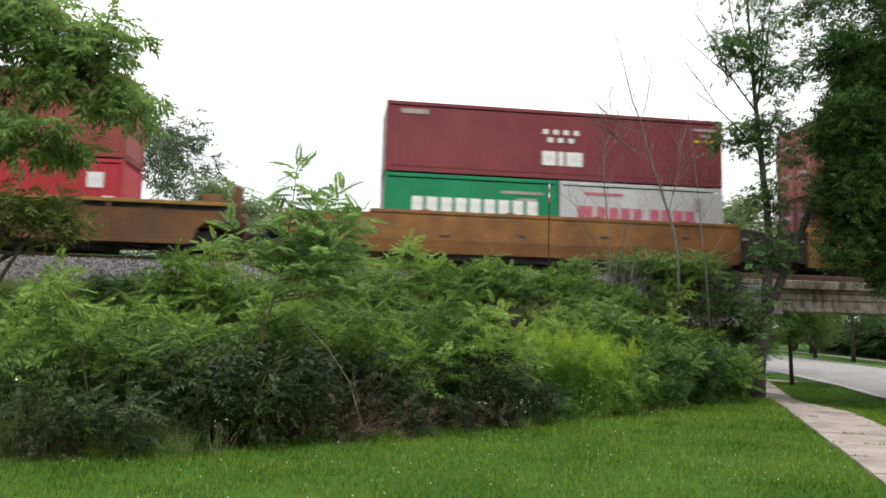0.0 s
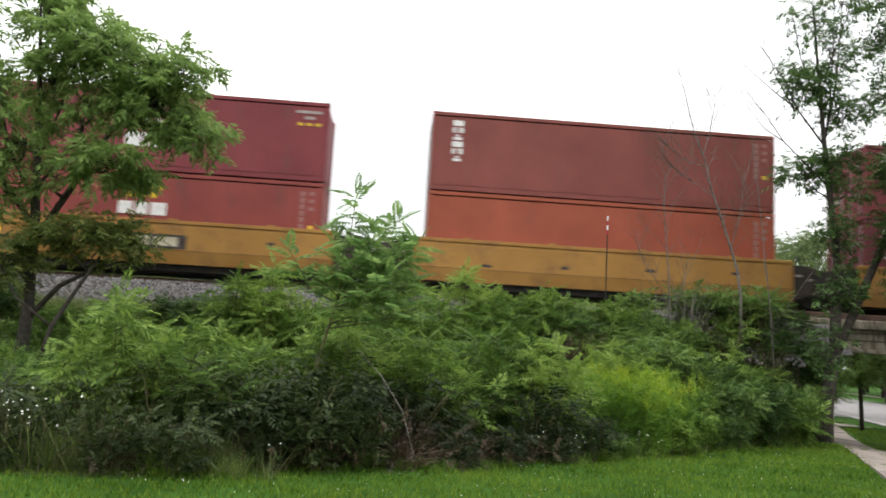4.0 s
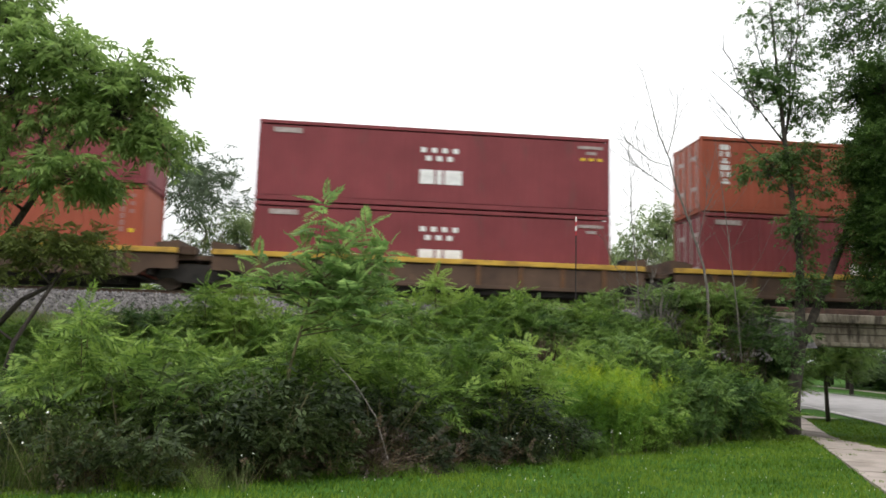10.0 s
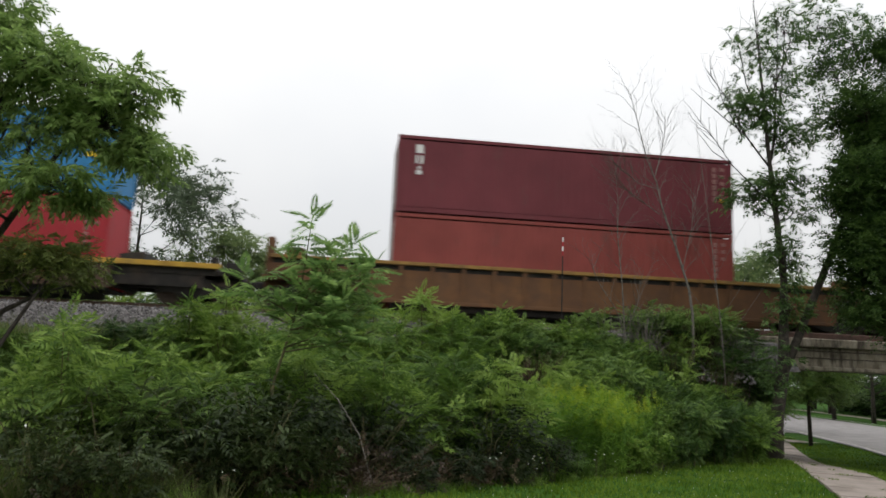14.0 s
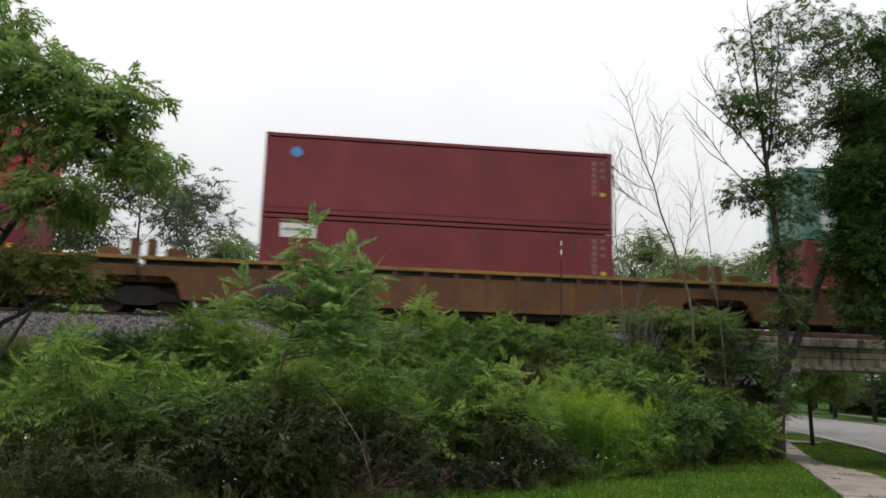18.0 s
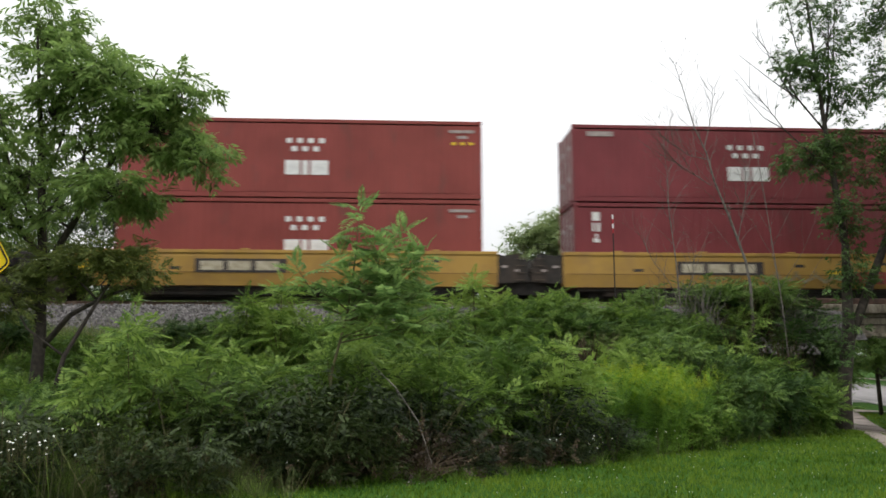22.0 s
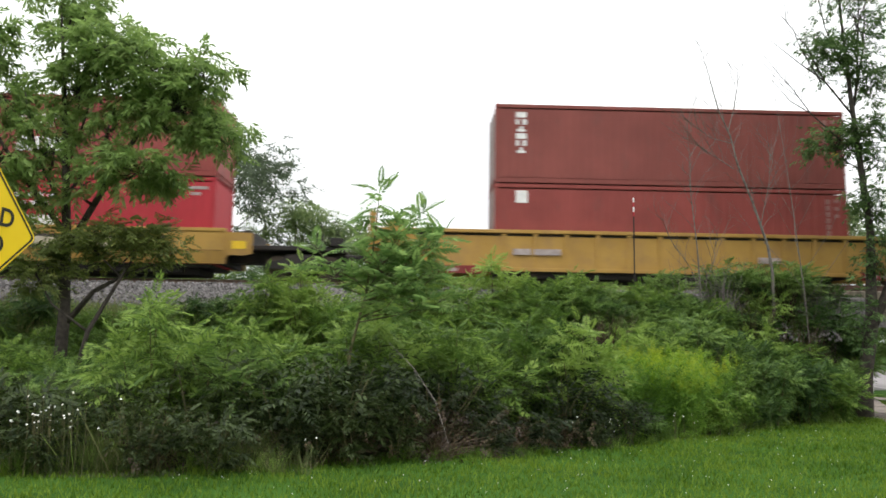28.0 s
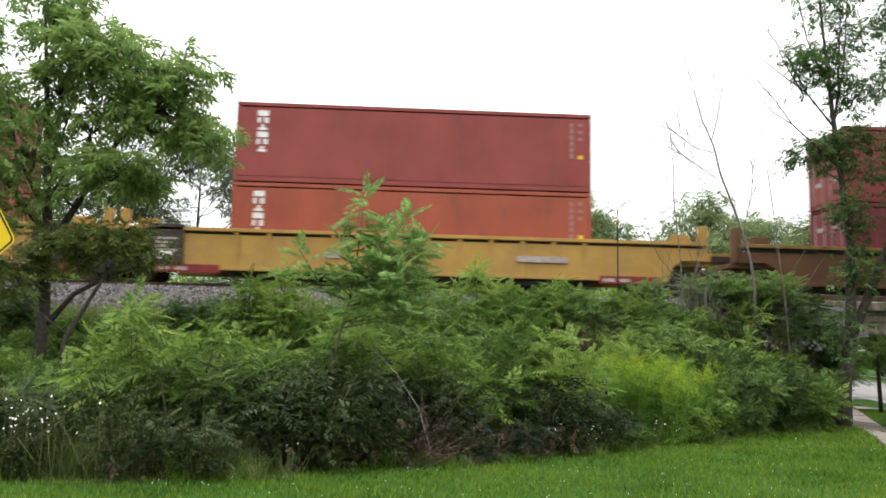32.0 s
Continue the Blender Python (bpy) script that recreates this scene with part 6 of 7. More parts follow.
def lobe_tree(name, label, base, stems, lobes, leaf, template, seed, clump=0.12, fronds=12, size=(.85, 1.25), bark=M_BARK, limb=0.05, pitch=0.1, spread=.75):
    """A tree whose crown is made of uneven lobes: (centre, radii, twigs). Twigs fan out from each lobe's limb, leaves point outwards along them.
    Stems are polylines with radii. All in world metres."""
    r = random.Random(seed)
    ob = root(name, pose(*base), label, "tree")
    B = Vector(base)
    mb = MB()
    P, Y, Q = [], [], []
    rel = []
    for pts, rad in stems:
        q = [Vector(p) - B for p in pts]
        rel.append(q)
        mb.tube(q, rad, 9)
    nodes = [along(q, k / 12) for q in rel for k in range(3, 13)]
    for c, rad, n in lobes:
        c = Vector(c) - B
        s = min(nodes, key=lambda p: (p - c + Vector((0, 0, .6))).length)
        mid = s.lerp(c, .5) + Vector((r.gauss(0, .12), r.gauss(0, .12), -.12))
        mb.tube([s, mid, c], [limb, limb * .75, limb * .4], 6)
        for i in range(n):
            d = Vector((r.gauss(0, 1), r.gauss(0, 1), r.gauss(.1, 1))).normalized() * r.uniform(.45, 1.0)
            p = c + Vector((d.x * rad[0], d.y * rad[1], d.z * rad[2]))
            j = c.lerp(p, .5) + Vector((r.gauss(0, .08), r.gauss(0, .08), r.gauss(0, .08)))
            mb.tube([c.lerp(mid, r.uniform(0, .4)), j, p], [limb * .35, limb * .22, .004], 4)
            yaw = math.atan2(p.y - c.y, p.x - c.x)
            for k in range(fronds):
                w = 1 - .75 * (k / fronds) ** 1.2
                P.append(tuple(j.lerp(p, w) + Vector((r.gauss(0, clump), r.gauss(0, clump), r.gauss(0, clump * .7)))))
                Y.append(yaw + r.gauss(0, spread))
                Q.append(r.gauss(pitch + .35 * d.z, .4))
    part("trunk", mb, bark, ob, smooth=True)
    g = np.random.default_rng(seed)
    v = scatter(template, np.array(P), np.array(Y), np.array(Q), g.normal(0, .45, len(P)), g.uniform(*size, len(P)))
    part("crown", quad_mesh("crown", v, leaf), None, ob)
    return ob


# the tree over the ballast, and its neighbour
lobe_tree("walnut_tree", "young green walnut tree with drooping compound leaves", (-8.05, 17.2, float(ground_z(-8.05, 17.2)) - .05),
          [([(-8.05, 17.2, .2), (-8.0, 17.2, 1.9), (-8.1, 17.2, 4.0), (-8.3, 17.2, 6.4), (-8.6, 17.2, 9.2)], [.15, .13, .1, .07, .02]),
           ([(-8.08, 17.2, 3.4), (-7.3, 17.1, 4.8), (-6.4, 17.0, 6.4), (-5.7, 17, 8.2)], [.08, .07, .05, .02]),
           ([(-8.02, 17.2, 1.7), (-7.35, 17.1, 2.5), (-6.6, 17, 2.9), (-6.0, 16.9, 3.1)], [.07, .055, .04, .02]),
           ([(-8.1, 17.2, 3.8), (-9.2, 17.1, 5.2), (-10.6, 17.2, 7.2)], [.07, .05, .02]), ([(-8.1, 17.2, 4.2), (-8.9, 17.2, 5.6), (-9.3, 17.1, 7.4)], [.045, .03, .012]),
           ([(-8.15, 17.2, 4.7), (-7.4, 17.1, 5.7), (-7.0, 17.0, 7.2)], [.04, .028, .01]), ([(-8.2, 17.2, 5.3), (-7.8, 17.1, 6.5), (-7.5, 17.1, 8.0)], [.035, .022, .01])],
          [((-5.65, 17, 6.8), (1.4, 1.3, 1.05), 52), ((-6.5, 16.8, 7.6), (1.4, 1.2, .9), 36), ((-5.1, 17, 7.5), (.75, .8, .7), 17), ((-4.7, 17, 6.15), (.8, .8, .55), 20), ((-7.6, 17, 8.1), (1.3, 1.1, .9), 38),
           ((-8.3, 17.2, 9.2), (.8, .8, 1.2), 30), ((-6.3, 16.6, 5.2), (1.2, .9, .5), 30), ((-7.3, 17.2, 6.2), (1.3, 1.0, 1.0), 15), ((-9.7, 17, 6.9), (1.4, 1.2, 1.1), 36), ((-10.2, 17.2, 8.0), (.8, .8, .9), 20),
           ((-9.6, 16.8, 5.5), (1.5, 1.2, .9), 30), ((-9.4, 16.7, 4.4), (1.2, 1.0, .7), 17), ((-11.3, 17.5, 5.8), (1.3, 1.2, 1.0), 34), ((-7.9, 16.9, 7.1), (1.2, .9, .8), 18), ((-8.4, 17, 5.8), (.8, .8, 1.0), 10), ((-7.7, 16.9, 4.9), (.9, .8, .5), 6)],
          M_LEAF_TREE, FROND_WALNUT, 4, clump=.13, fronds=8, pitch=.05, limb=.04)
lobe_tree("walnut_tree", "low bushy young tree beside the ballast", (-7.5, 16.6, float(ground_z(-7.5, 16.6)) - .05),
          [([(-7.5, 16.6, .1), (-7.2, 16.6, 1.6), (-6.6, 16.7, 2.8), (-6.2, 16.8, 3.6)], [.06, .05, .035, .015])],
          [((-6.3, 16.8, 3.5), (1.0, .8, .6), 22), ((-7.5, 16.6, 3.7), (.8, .7, .5), 12), ((-8.6, 16.8, 3.0), (.9, .7, .6), 12)], M_LEAF_OLIVE, FROND_SMALL, 5, clump=.16, fronds=20, limb=.03)
lobe_tree("walnut_tree", "smaller green walnut tree beside the ballast", (-14.2, 18.5, float(ground_z(-14.2, 18.5)) - .05),
          [([(-14.2, 18.5, .6), (-14.1, 18.5, 3.5), (-14.0, 18.5, 7.5)], [.12, .09, .03])],
          [((-13.6, 18.5, 5.6), (1.6, 1.4, 1.4), 30), ((-14.6, 18.5, 7.4), (1.2, 1.1, 1.1), 20), ((-12.8, 18.3, 4.2), (1.2, 1.1, .8), 18), ((-15.4, 18.5, 5.0), (1.3, 1.2, 1.1), 20)], M_LEAF_TREE, FROND_WALNUT, 6, clump=.16, fronds=16)

# the ash by the bridge
AX, AY = 12.35, 21.0
ash = lobe_tree("ash_tree", "forked ash tree with sparse leaves beside the concrete bridge", (AX, AY, float(ground_z(AX, AY)) - .1),
          [([(12.35, 21, -.6), (12.5, 21, .8), (12.75, 21, 2.1), (12.85, 21, 4.8), (12.5, 21, 8.4), (12.3, 21, 11.0), (12.1, 21, 13.8)], [.25, .2, .17, .1, .07, .03, .01]),
           ([(12.75, 21, 2.0), (13.42, 20.95, 3.54), (14.28, 20.9, 5.5), (15.1, 20.8, 7.6), (15.6, 20.6, 10.5)], [.13, .12, .1, .07, .03]),
           ([(12.5, 21, 8.3), (12.9, 21, 10.2), (13.2, 21, 13.4)], [.045, .025, .008]),
           ([(12.52, 21, 8.2), (11.71, 21, 9.24), (11.0, 21, 9.75), (9.99, 21, 10.56)], [.032, .024, .016, .006]), ([(11.6, 21, 9.2), (11.0, 21, 10.3), (10.6, 21, 11.6)], [.02, .014, .005]),
           ([(12.6, 21, 7.0), (11.26, 21, 8.25), (10.66, 21, 8.61), (10.06, 21, 9.34)], [.025, .018, .012, .005])],
          [((12.3, 21, 9.8), (0.98, 0.77, 0.86), 39), ((11.7, 21, 10.2), (0.63, 0.55, 0.80), 15), ((12.7, 21, 11.2), (0.80, 0.66, 1.03), 24), ((13.2, 21, 9.2), (0.69, 0.66, 0.69), 21), ((12.0, 21, 12.3), (0.69, 0.66, 1.15), 14), ((13.1, 21, 12.8), (0.69, 0.66, 1.15), 15),
           ((14.7, 20.9, 11.4), (0.92, 0.77, 1.03), 36), ((15.3, 20.8, 12.6), (1.03, 0.77, 1.03), 30), ((14.6, 20.9, 9.9), (0.69, 0.66, 0.69), 21), ((15.6, 20.8, 9.9), (0.80, 0.66, 0.92), 24), ((14.3, 20.9, 13.0), (0.80, 0.77, 1.03), 21),
           ((11.9, 21, 7.35), (0.92, 0.66, 0.69), 30), ((12.7, 21, 7.7), (0.80, 0.66, 0.69), 24), ((13.2, 20.9, 6.9), (0.57, 0.55, 0.69), 15), ((12.8, 20.8, 5.6), (0.57, 0.55, 0.92), 21), ((14.9, 20.8, 7.6), (0.80, 0.77, 0.80), 18), ((14.8, 20.8, 6.0), (0.69, 0.66, 0.80), 14),
           ((12.85, 20.7, 3.9), (0.40, 0.33, 0.92), 15), ((12.3, 20.6, 2.4), (0.40, 0.33, 1.03), 12)],
          M_LEAF_ASH, FROND_ASH, 42, clump=.2, fronds=10, size=(.7, 1.1), limb=.02)
lobe_tree("maple_tree", "dense dark green maple tree overhanging the street", (18.7, 18.8, float(ground_z(18.7, 18.8)) - .1),
          [([(18.7, 18.8, -1.2), (18.6, 18.8, 2.5), (18.3, 19, 6.0), (17.9, 19.2, 12.5)], [.34, .28, .2, .05]), ([(18.6, 18.8, 3.0), (17.2, 19.4, 5.5), (16.0, 19.8, 8.5)], [.15, .11, .05]), ([(18.5, 18.8, 2.6), (17.0, 19.5, 4.0), (15.9, 19.9, 4.8)], [.1, .07, .03])],
          [((15.75, 20, 4.5), (.9, 1.0, .9), 34), ((15.6, 20, 6.6), (1.1, 1.2, 1.3), 60), ((16.6, 20, 9.4), (1.3, 1.4, 1.4), 66), ((15.5, 20, 8.6), (.9, .9, 1.1), 34), ((14.6, 20, 7.6), (.9, .9, 1.2), 40), ((14.7, 20, 5.6), (.9, .9, 1.1), 36), ((15.0, 20, 9.7), (.8, .8, 1.0), 26), ((14.9, 20, 4.1), (.7, .7, .7), 18), ((16.7, 20, 12.2), (1.2, 1.4, 1.3), 28), ((17.8, 19.5, 7), (1.9, 1.8, 2.2), 70), ((17.6, 19.5, 11), (1.9, 1.8, 2), 60), ((17.2, 19.5, 4.2), (1.3, 1.2, .9), 34), ((19.6, 19, 8), (2.2, 2, 3.3), 60), ((15.0, 19.9, 5.8), (.75, .7, 1.2), 28), ((16.0, 19.6, 3.4), (.9, .7, .6), 26), ((17.2, 19.4, 2.7), (.9, .7, .6), 24), ((17.3, 19.6, 7.0), (1.0, .8, 1.2), 40), ((17.5, 19.6, 12.1), (.9, .8, .9), 24), ((16.9, 19.6, 10.2), (1.5, 1.3, 2.2), 60), ((16.2, 19.8, 7.9), (1.1, 1.0, 1.0), 30)],
          M_LEAF_SHADE, SPRAY, 17, clump=.22, fronds=40, size=(1.0, 1.6), limb=.08)


def bare_tops(ob, base, starts, seed):
    """Leafless twigs that stand up out of a tree's crown."""
    r = random.Random(seed)
    mb, tips = MB(), []
    for p, q, rad in starts:
        p, q = Vector(p) - Vector(base), Vector(q) - Vector(base)
        mid = p.lerp(q, .5) + Vector((r.gauss(0, .12), r.gauss(0, .12), 0))
        mb.tube([p, mid, q], [rad, rad * .65, rad * .25], 5)
        for k in range(9):
            w = .25 + .75 * k / 9
            a = k * 2.4 + r.uniform(-.5, .5)
            at_ = p.lerp(mid, w * 2) if w < .5 else mid.lerp(q, w * 2 - 1)
            grow(mb, r, at_, (q - p).normalized() + Vector((math.cos(a), math.sin(a) * .5, .1)) * .7, r.uniform(.5, 1.0), .011, 1, tips, wander=.3, kids=2, rise=.12, n=3)
    part("bare_branch", mb, M_BARK, ob, "leafless upper twigs")


bare_tops(ash, ash.location, [((12.45, 21, 9.2), (11.5, 21, 12.6), .03), ((12.4, 21, 9.8), (12.2, 21, 13.4), .03), ((12.7, 21, 9.6), (12.9, 21, 13.3), .03), ((11.71, 21, 9.24), (10.5, 21, 11.2), .022), ((11.26, 21, 8.25), (10.2, 21, 9.6), .018), ((12.6, 21, 10.5), (13.5, 21, 13.0), .022)], 64)


def bare_tree(x, y, tip, label, seed, n, rad):
    r = random.Random(seed)
    z = float(ground_z(x, y)) - .05
    t = Vector(tip) - Vector((x, y, z))
    pts = [Vector((0, 0, 0)), t * .33 + Vector((.12, 0, 0)), t * .66 + Vector((.1, 0, 0)), t]
    limbs = []
    for i in range(n):
        w = .3 + .66 * i / n
        a = i * 2.4 + r.uniform(-.5, .5)
        limbs.append((along(pts, w), (math.cos(a) * .8, math.sin(a) * .5, .9), t.length * .32 * (1.25 - w) * r.uniform(.7, 1.2), rad * .4 * (1.2 - w), 1))
    return tree("dead_tree", label, (x, y, z), [(pts, [rad, rad * .75, rad * .5, rad * .12])], limbs, M_LEAF, M_BARK_DEAD, 0, 0, FROND_SMALL, seed)


bare_tree(11.0, 20.9, (9.9, 20.6, 9.6), "bare grey dead limbs beside the ash tree", 53, 16, .02)


def twiggy_tree(label, stems, seed, each):
    """A dead sapling: given stems with fine forking twigs all along them."""
    r = random.Random(seed)
    base = Vector(stems[0][0][0])
    ob = root("dead_tree", pose(*base), label, "tree")
    mb, stem, tips = MB(), MB(), []
    for k, (pts, r0, r1) in enumerate(stems):
        q = [Vector(p) - base for p in pts]
        stem.tube(q, [r0 + (r1 - r0) * i / (len(q) - 1) for i in range(len(q))], 6)
        run = (q[-1] - q[0]).normalized()
        for i in range(each if k == 0 else each // 2):
            w = (.3 if k == 0 else .2) + .75 * i / each * (1 if k == 0 else 2)
            a = i * 2.4 + r.uniform(-.5, .5)
            out = Vector((math.cos(a), math.sin(a) * .6, .2))
            grow(mb, r, along(q, min(w, 1)), run * .8 + out * .7, r.uniform(.6, 1.2), .009, 1, tips, wander=.35, kids=3, rise=.12, n=3)
    part("trunk", stem, M_BARK_DEAD, ob)
    tagged(part("twig_tangle", mb, M_BARK_DEAD, ob, "fine forking grey twigs"), kind="stuff")


twiggy_tree("bare dead sapling with thin grey twigs on the bank",
            [([(10.2, 21.5, 2.2), (10.2, 21.5, 3.6), (10.09, 21.5, 4.4), (9.71, 21.5, 5.6), (9.27, 21.5, 6.8), (9.08, 21.5, 7.65), (8.74, 21.5, 8.45), (8.49, 21.5, 9.46), (8.24, 21.5, 10.4)], .046, .008),
             ([(9.03, 21.5, 7.85), (9.2, 21.5, 8.47), (9.34, 21.5, 9.2), (9.37, 21.5, 9.93)], .018, .005), ([(9.08, 21.5, 7.45), (8.52, 21.5, 7.57), (7.97, 21.5, 7.99), (7.76, 21.5, 8.13)], .014, .004),
             ([(9.17, 21.5, 6.65), (8.62, 21.5, 7.02), (8.21, 21.5, 7.3), (7.86, 21.5, 7.43)], .014, .004), ([(9.9, 21.5, 5.0), (10.2, 21.5, 6.3), (10.3, 21.5, 7.6)], .014, .004)], 51, 30)
twiggy_tree("thin bare dead sapling on the bank", [([(8.2, 21.7, 2.2), (8.04, 21.6, 4.34), (7.85, 21.5, 5.89), (7.86, 21.5, 6.78), (7.76, 21.5, 8.08)], .022, .005), ([(8.17, 21.68, 2.9), (7.8, 21.5, 3.7), (7.2, 21.4, 4.5), (6.9, 21.4, 5.4)], .014, .004), ([(8.16, 21.66, 3.1), (8.45, 21.5, 3.8), (8.62, 21.4, 4.9)], .012, .004)], 52, 20)


def dry_thicket():
    r = np.random.default_rng(61)
    for bx, by, n in ((8.8, 21.6, 60), (9.8, 21.9, 70), (10.8, 22.0, 80), (11.8, 22.1, 80), (7.6, 21.4, 24), (12.8, 22.6, 80), (13.4, 23.4, 60), (4.1, 18.7, 60), (4.8, 18.9, 60), (7.0, 18.2, 40), (9.3, 20.6, 60), (10.6, 21.0, 60), (11.3, 21.4, 60)):
        mb = MB()
        for i in range(n):
            a, q = r.uniform(0, 6.28), r.uniform(.2, .9)
            e = (math.cos(a) * q, math.sin(a) * q * .6, r.uniform(.8, 2.3) * (.7 if bx < 7.2 else 1))
            mb.tube([(r.normal(0, .2), r.normal(0, .15), -.1), (e[0] * .5 + r.normal(0, .1), e[1] * .5, e[2] * .6), e], [.012, .008, .003], 3)
        ob = root("bare_bush", pose(bx, by, float(ground_z(bx, by)) + .1), "leafless grey-brown bush on the bank beside the track", "bush", "bare bushes by the bridge")
        tagged(part("bare_tangle", mb, M_DRY if 9 < bx < 11.5 or bx < 7.2 else M_BARK_DEAD, ob), kind="stuff")


dry_thicket()

# trees beyond the railway
FAR_LEAF = simple_leaf_spray(9, 0.7, 0.19, 0.05, 6)


def far_tree(az, el, dist, leaf, seed, wide=.42, per=5, low=.25):
    x, y = dist * math.sin(radians(az)), dist * math.cos(radians(az))
    z = float(ground_z(x, y))
    h = 1.6 + dist * math.tan(radians(el)) - z
    round_tree("distant_tree", "leafy green tree standing beyond the railway" if leaf is M_LEAF_FAR else "grey-green tree standing beyond the railway", x, y, h, h * wide, h * low, leaf, seed, per=per, spread=.5, template=FAR_LEAF, n=17, trunk=.17, size=(.8, 1.3), group="trees beyond the railway")


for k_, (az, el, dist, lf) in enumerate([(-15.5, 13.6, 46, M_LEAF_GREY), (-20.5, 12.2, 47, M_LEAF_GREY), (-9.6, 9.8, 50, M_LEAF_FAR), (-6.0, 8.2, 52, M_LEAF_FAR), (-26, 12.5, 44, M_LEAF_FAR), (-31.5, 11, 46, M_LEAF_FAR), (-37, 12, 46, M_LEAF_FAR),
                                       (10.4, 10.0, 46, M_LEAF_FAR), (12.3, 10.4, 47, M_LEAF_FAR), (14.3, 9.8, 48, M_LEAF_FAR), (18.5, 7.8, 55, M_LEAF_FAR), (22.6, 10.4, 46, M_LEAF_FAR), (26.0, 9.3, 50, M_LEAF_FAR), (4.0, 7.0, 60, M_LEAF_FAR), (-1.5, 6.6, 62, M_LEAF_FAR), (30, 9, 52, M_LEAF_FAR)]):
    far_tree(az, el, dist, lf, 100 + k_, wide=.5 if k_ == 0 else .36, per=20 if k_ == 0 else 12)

# the street's trees and what closes the view beyond it
lobe_tree("street_tree", "small dark round street tree on the grass verge", (22.3, 34.6, float(ground_z(22.3, 34.6)) - .05),
          [([(22.3, 34.6, -1.2), (22.25, 34.6, .6), (22.2, 34.6, 3.6)], [.1, .09, .04])],
          [((21.6, 34.6, 1.6), (1.3, 1.3, .9), 26), ((23.2, 34.6, 1.9), (1.4, 1.3, 1.0), 28), ((22.3, 34.6, 3.2), (1.8, 1.6, 1.2), 34), ((24.4, 34.8, 2.4), (1.0, 1.0, .9), 16)],
          M_LEAF, SPRAY, 71, clump=.2, fronds=40, size=(1.0, 1.5), limb=.05)
for k_, (x, y, h) in enumerate([(45.2, 61, 8.5), (44.6, 65.5, 6), (56, 70, 9), (59, 78, 11), (63, 70, 10), (68, 82, 12), (57, 88, 10), (31, 80, 9), (28, 88, 10), (72, 74, 11), (64, 98, 12), (38, 102, 11), (54, 80, 8)]):
    round_tree("distant_tree", "leafy green tree along the far side of the street", x, y, h, h * .42, h * (.3 if k_ < 2 else .06), M_LEAF_FAR if k_ % 3 == 1 else M_LEAF, 80 + k_, per=10, spread=.55, template=FAR_LEAF, n=15, trunk=.2, size=(.8, 1.3), group="trees along the street")


def tree_line():
    """Woods far off, all round."""
    r = np.random.default_rng(9)
    n = 7500
    a = r.uniform(0, 2 * math.pi, n)
    d = r.uniform(160, 200, n)
    x, y = np.sin(a) * d, np.cos(a) * d
    h = 9 + 2.5 * np.sin(a * 23) + 2 * np.sin(a * 57 + 1) + r.normal(0, 1, n)
    z = lawn_z(x, y) + np.maximum(h, 3) * r.uniform(0.02, 1, n)
    v = scatter(FAR_LEAF * 5.0, np.stack([x, y, z], -1), r.uniform(0, 6.28, n), r.normal(0, .4, n), r.normal(0, .5, n), r.uniform(.8, 1.5, n))
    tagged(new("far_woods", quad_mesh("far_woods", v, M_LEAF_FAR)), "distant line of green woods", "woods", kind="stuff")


tree_line()

# ---------------------------------------------------------------- sign, marker, post


def build_sign():
    sx, sy = -2.935, 4.69
    gz = float(ground_z(sx, sy))
    turn = 44.0 + 30.0
    ob = root("dead_end_sign", pose(sx, sy, gz, -2, 3.6, 0), "yellow diamond dead end sign on a leaning weathered wooden post", "road sign")
    post = part("post", MB().box(-.045, .045, -.045, .045, -.3, 2.6, .008), M_POST, ob)
    post.rotation_euler = (0, 0, radians(-26))
    c, sn = math.cos(radians(45)), math.sin(radians(45))
    s = 0.305

    def diamond(half, y0, y1, rnd):
        poly = []
        for cx, cz in ((half - rnd, half - rnd), (-half + rnd, half - rnd), (-half + rnd, -half + rnd), (half - rnd, -half + rnd)):
            base = math.atan2(cz, cx)
            for k in range(5):
                w = base - math.pi / 4 + k * math.pi / 8
                poly.append((cx + rnd * math.cos(w), cz + rnd * math.sin(w)))
        return [(x * c - z * sn, x * sn + z * c) for x, z in poly], y0, y1

    poly, y0, y1 = diamond(s, -.0015, .0015, .04)
    face = part("plate", fix_normals(MB().prism(poly, y0, y1, 1).mesh("plate", M_SIGN)), None, ob)
    face.location = (0.05, -0.03, 2.34)
    face.rotation_euler = (0, 0, radians(SIGN_TURN))
    outer, inner = diamond(s - .012, 0, 0, .034)[0], diamond(s - .026, 0, 0, .026)[0]
    n = len(outer)
    mb = MB().add([(x, -.0035, z) for x, z in outer] + [(x, -.0035, z) for x, z in inner], [(i, (i + 1) % n, n + (i + 1) % n, n + i) for i in range(n)])
    part("border", mb, M_SIGNBLACK, face)
    for word, z in (("DEAD", 0.035), ("END", -0.145)):
        cu = bpy.data.curves.new(word, "FONT")
        cu.body, cu.size, cu.align_x = word, 0.165, "CENTER"
        cu.offset = 0.004
        tmp = bpy.data.objects.new("tmp_text", cu)
        scene.collection.objects.link(tmp)
        me = bpy.data.meshes.new_from_object(tmp.evaluated_get(bpy.context.evaluated_depsgraph_get()))
        bpy.data.objects.remove(tmp)
        me.materials.clear()
        me.materials.append(M_SIGNBLACK)
        o = part("lettering", me, None, face, f"black lettering {word}")
        o.rotation_euler = (math.pi / 2, 0, 0)
        o.location = (0, -.004, z)
    for z in (s * 1.12, -s * 1.12):
        part("bolt", MB().cyl(0, z, -.008, .003, .012, 8, 1), M_ALU, face)
    return ob


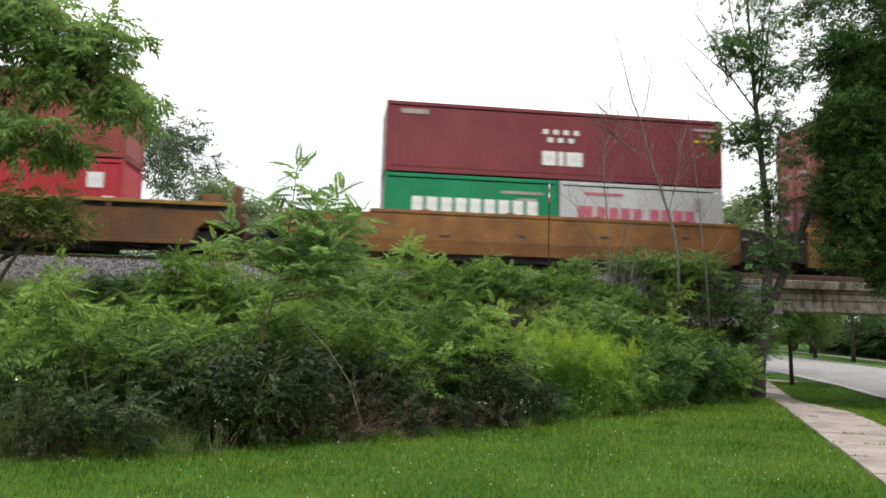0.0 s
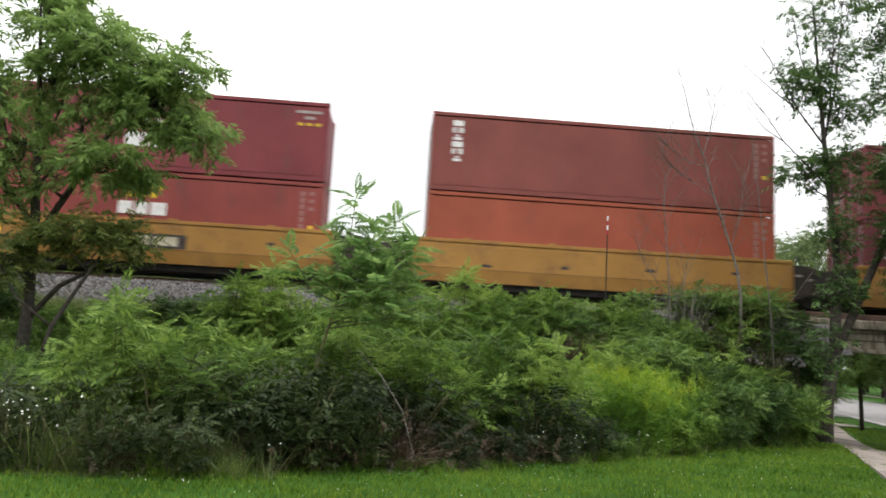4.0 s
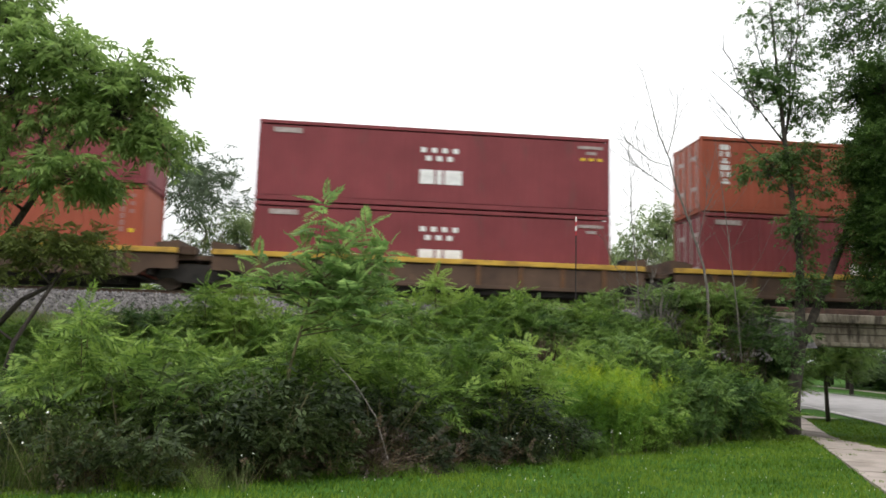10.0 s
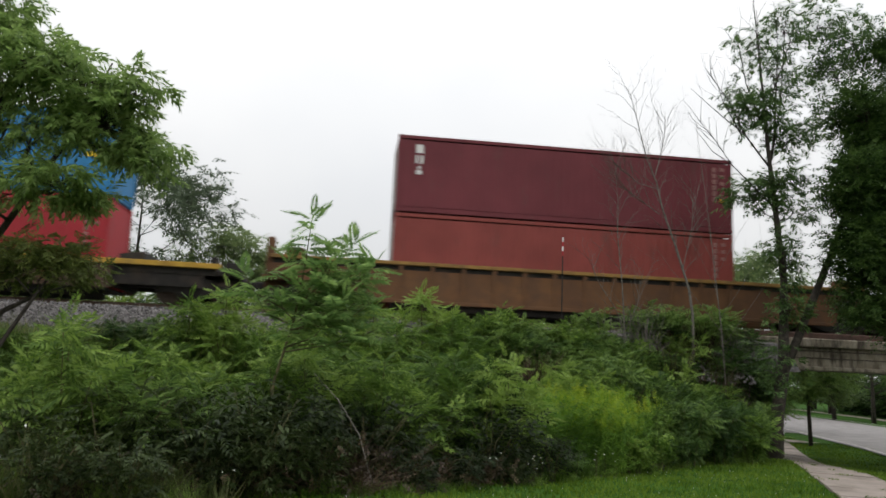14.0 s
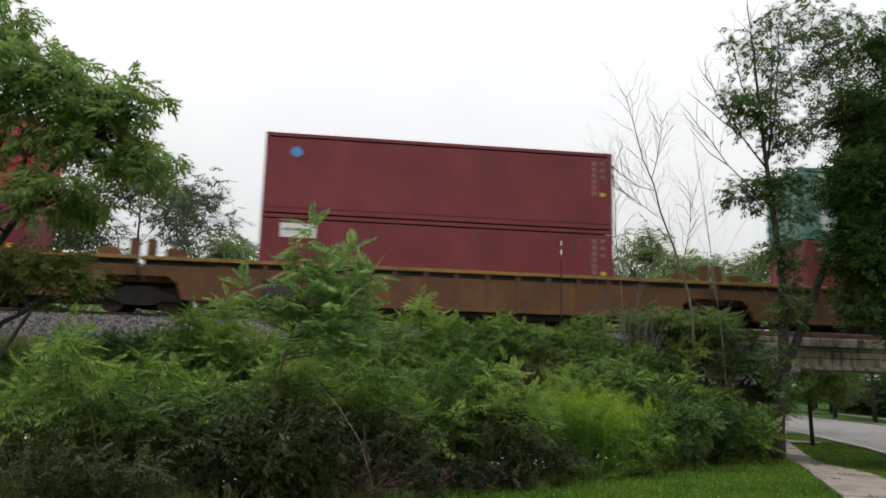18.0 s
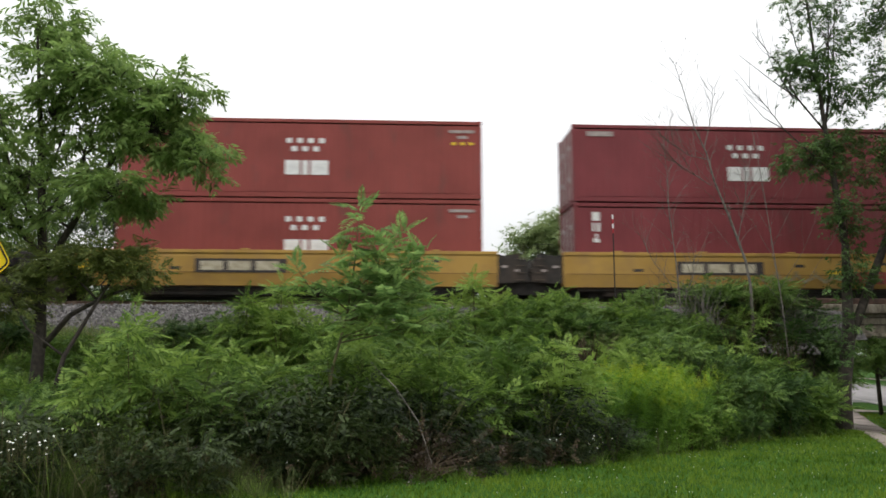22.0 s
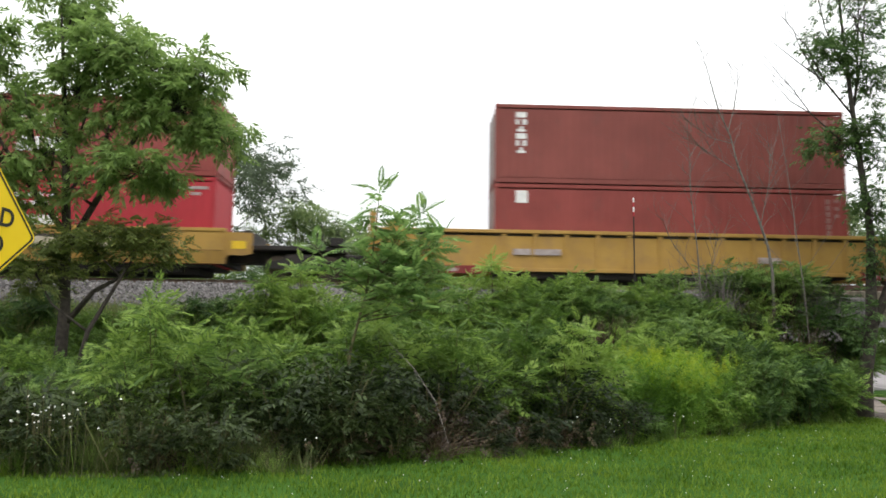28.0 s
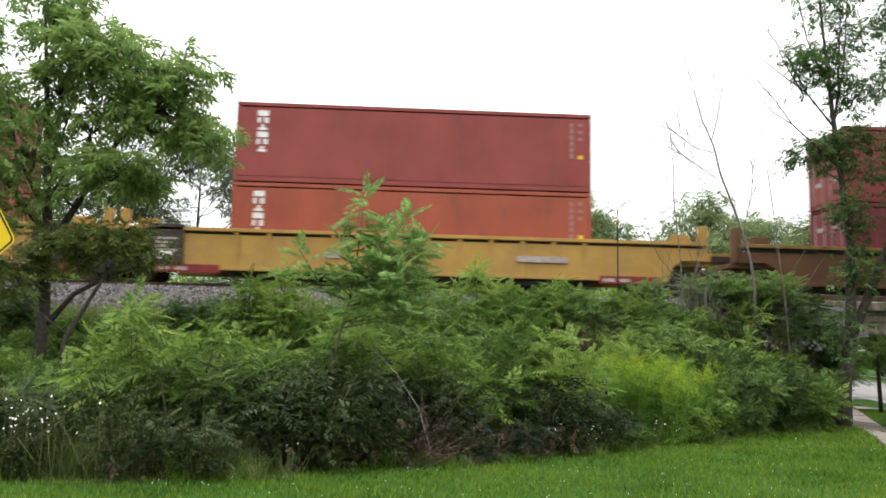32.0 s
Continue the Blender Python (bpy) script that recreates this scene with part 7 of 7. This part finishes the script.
SIGN_TURN = 75.0
build_sign()


def build_marker():
    x, y = 6.7, 23.4
    z = 3.1
    ob = root("track_marker", pose(x, y, z), "thin dark track marker rod with a red and white tip", "marker post")
    part("rod", MB().tube([(0, 0, -.3), (0, 0, 2.4)], [.02, .02], 6), M_BLACKSTEEL, ob)
    for i in range(4):
        part("tip_band", MB().tube([(0, 0, 2.4 + i * .15), (0, 0, 2.55 + i * .15)], [.028, .028], 8), M_WHITE if i % 2 else PAINT["red"], ob)


build_marker()
wp = root("white_post", pose(25.4, 42.2, float(ground_z(25.4, 42.2))), "short white post on the grass verge", "post")
part("post_shaft", MB().box(-.1, .1, -.1, .1, -.1, 1.25, .02), M_WHITE, wp)

# ---------------------------------------------------------------- the car on the street
M_CARBODY = mat("silver_car_paint", (0.52, 0.54, 0.57), (0.60, 0.62, 0.65), scale=1.5, rough=0.3, metal=0.2, spec=0.6)
M_GLASS = mat("dark_car_glass", (0.02, 0.025, 0.03), (0.035, 0.04, 0.045), rough=0.08, spec=0.7)
M_TYRE = mat("black_tyre", (0.015, 0.015, 0.015), (0.03, 0.03, 0.03), rough=0.9)
M_LAMP = mat("car_lamp_lens", (0.7, 0.7, 0.7), (0.8, 0.8, 0.8), rough=0.15)


def build_car():
    ob = root("car", pose(50, 90, -1.1), "silver hatchback car driving along the street", "car")

    def loft(secs, name, material, parent, lab=""):
        mb = MB()
        m = len(secs[0])
        for q in secs:
            mb.v += q
        for i in range(len(secs) - 1):
            for j in range(m):
                mb.f.append((i * m + j, i * m + (j + 1) % m, (i + 1) * m + (j + 1) % m, (i + 1) * m + j))
        mb.f += [tuple(range(m))[::-1], tuple(range((len(secs) - 1) * m, len(secs) * m))]
        return part(name, fix_normals(mb.mesh(name, material, True)), None, parent, lab)

    def ring(y, w, z0, z1, r):
        return [(-w + r, y, z0), (w - r, y, z0), (w, y, z0 + r), (w, y, (z0 + z1) / 2 + .05), (w - r * .7, y, z1 - r * .3), (w - r * 1.6, y, z1), (-w + r * 1.6, y, z1), (-w + r * .7, y, z1 - r * .3), (-w, y, (z0 + z1) / 2 + .05), (-w, y, z0 + r)]

    loft([ring(-2.2, .70, .3, .62, .08), ring(-2.0, .84, .22, .78, .1), ring(-1.2, .88, .2, .92, .1), ring(-.6, .89, .2, 1.0, .1), ring(1.4, .89, .2, 1.02, .1), ring(1.95, .86, .24, .98, .1), ring(2.18, .74, .34, .85, .1)], "body", M_CARBODY, ob)
    loft([ring(-.95, .76, .95, .99, .02), ring(-.25, .68, .95, 1.38, .08), ring(.6, .66, .95, 1.46, .08), ring(1.3, .64, .95, 1.4, .08), ring(1.95, .66, .93, 1.02, .03)], "cabin", M_GLASS, ob, "dark glazed cabin")
    loft([ring(-.2, .62, 1.38, 1.42, .015), ring(.6, .62, 1.45, 1.49, .015), ring(1.3, .6, 1.39, 1.43, .015)], "roof", M_CARBODY, ob)
    for x in (-.8, .8):
        for y in (-1.35, 1.35):
            w = part("wheel", MB().cyl(y, .31, -.1, .1, .31, 18, 0), M_TYRE, ob)
            w.location = (x, 0, 0)
            part("rim", MB().cyl(y, .31, -.106, .106, .19, 12, 0), M_ALU, w)
        part("headlight", MB().box(x * .8 - .16, x * .8 + .16, -2.13, -2.02, .6, .74, .03), M_LAMP, ob)
        part("door_mirror", MB().box(x * 1.2 - .09, x * 1.2 + .09, -.85, -.72, .98, 1.1, .03), M_CARBODY, ob)
    part("grille", MB().box(-.5, .5, -2.215, -2.1, .36, .5, .02), M_TYRE, ob)
    part("bumper_bar", MB().box(-.28, .28, -2.235, -2.2, .5, .6, .01), M_WHITE, ob)
    for c in ob.children:
        c.scale, c.location = c.scale * 0.79, c.location * 0.79
    return ob


CAR = build_car()


def drive_car():
    way = [(0, 43.6, 91.5), (5.5, 37.0, 58.3), (6.5, 34.3, 51.9), (7.5, 31.8, 45.6), (8.5, 29.5, 39.6), (9.5, 27.4, 33.8), (11, 24.0, 25.0), (13, 19.6, 13.2), (15, 15.2, 1.5), (20, 4.0, -28), (26, -9.6, -64), (32, -23, -100)]
    rows = []
    for i, (t, x, y) in enumerate(way):
        a, b = way[max(i - 1, 0)], way[min(i + 1, len(way) - 1)]
        yaw = math.degrees(math.atan2(b[1] - a[1], b[2] - a[2]))
        rows.append((t, pose(x, y, float(lawn_z(x, y)) + .03, 0, 0, -math.degrees(math.atan2(b[1] - a[1], b[2] - a[2])) + 180)))
    walk(CAR, rows)


def motions():
    times = [0, 0.1, 0.2] + [i * 0.5 for i in range(1, 64)] + [31.8, 31.9, 32.0]
    for ob, u, y, z in TRAIN:
        walk(ob, [(t, pose(u - run_of_train(t), y, z)) for t in times])
    drive_car()


motions()
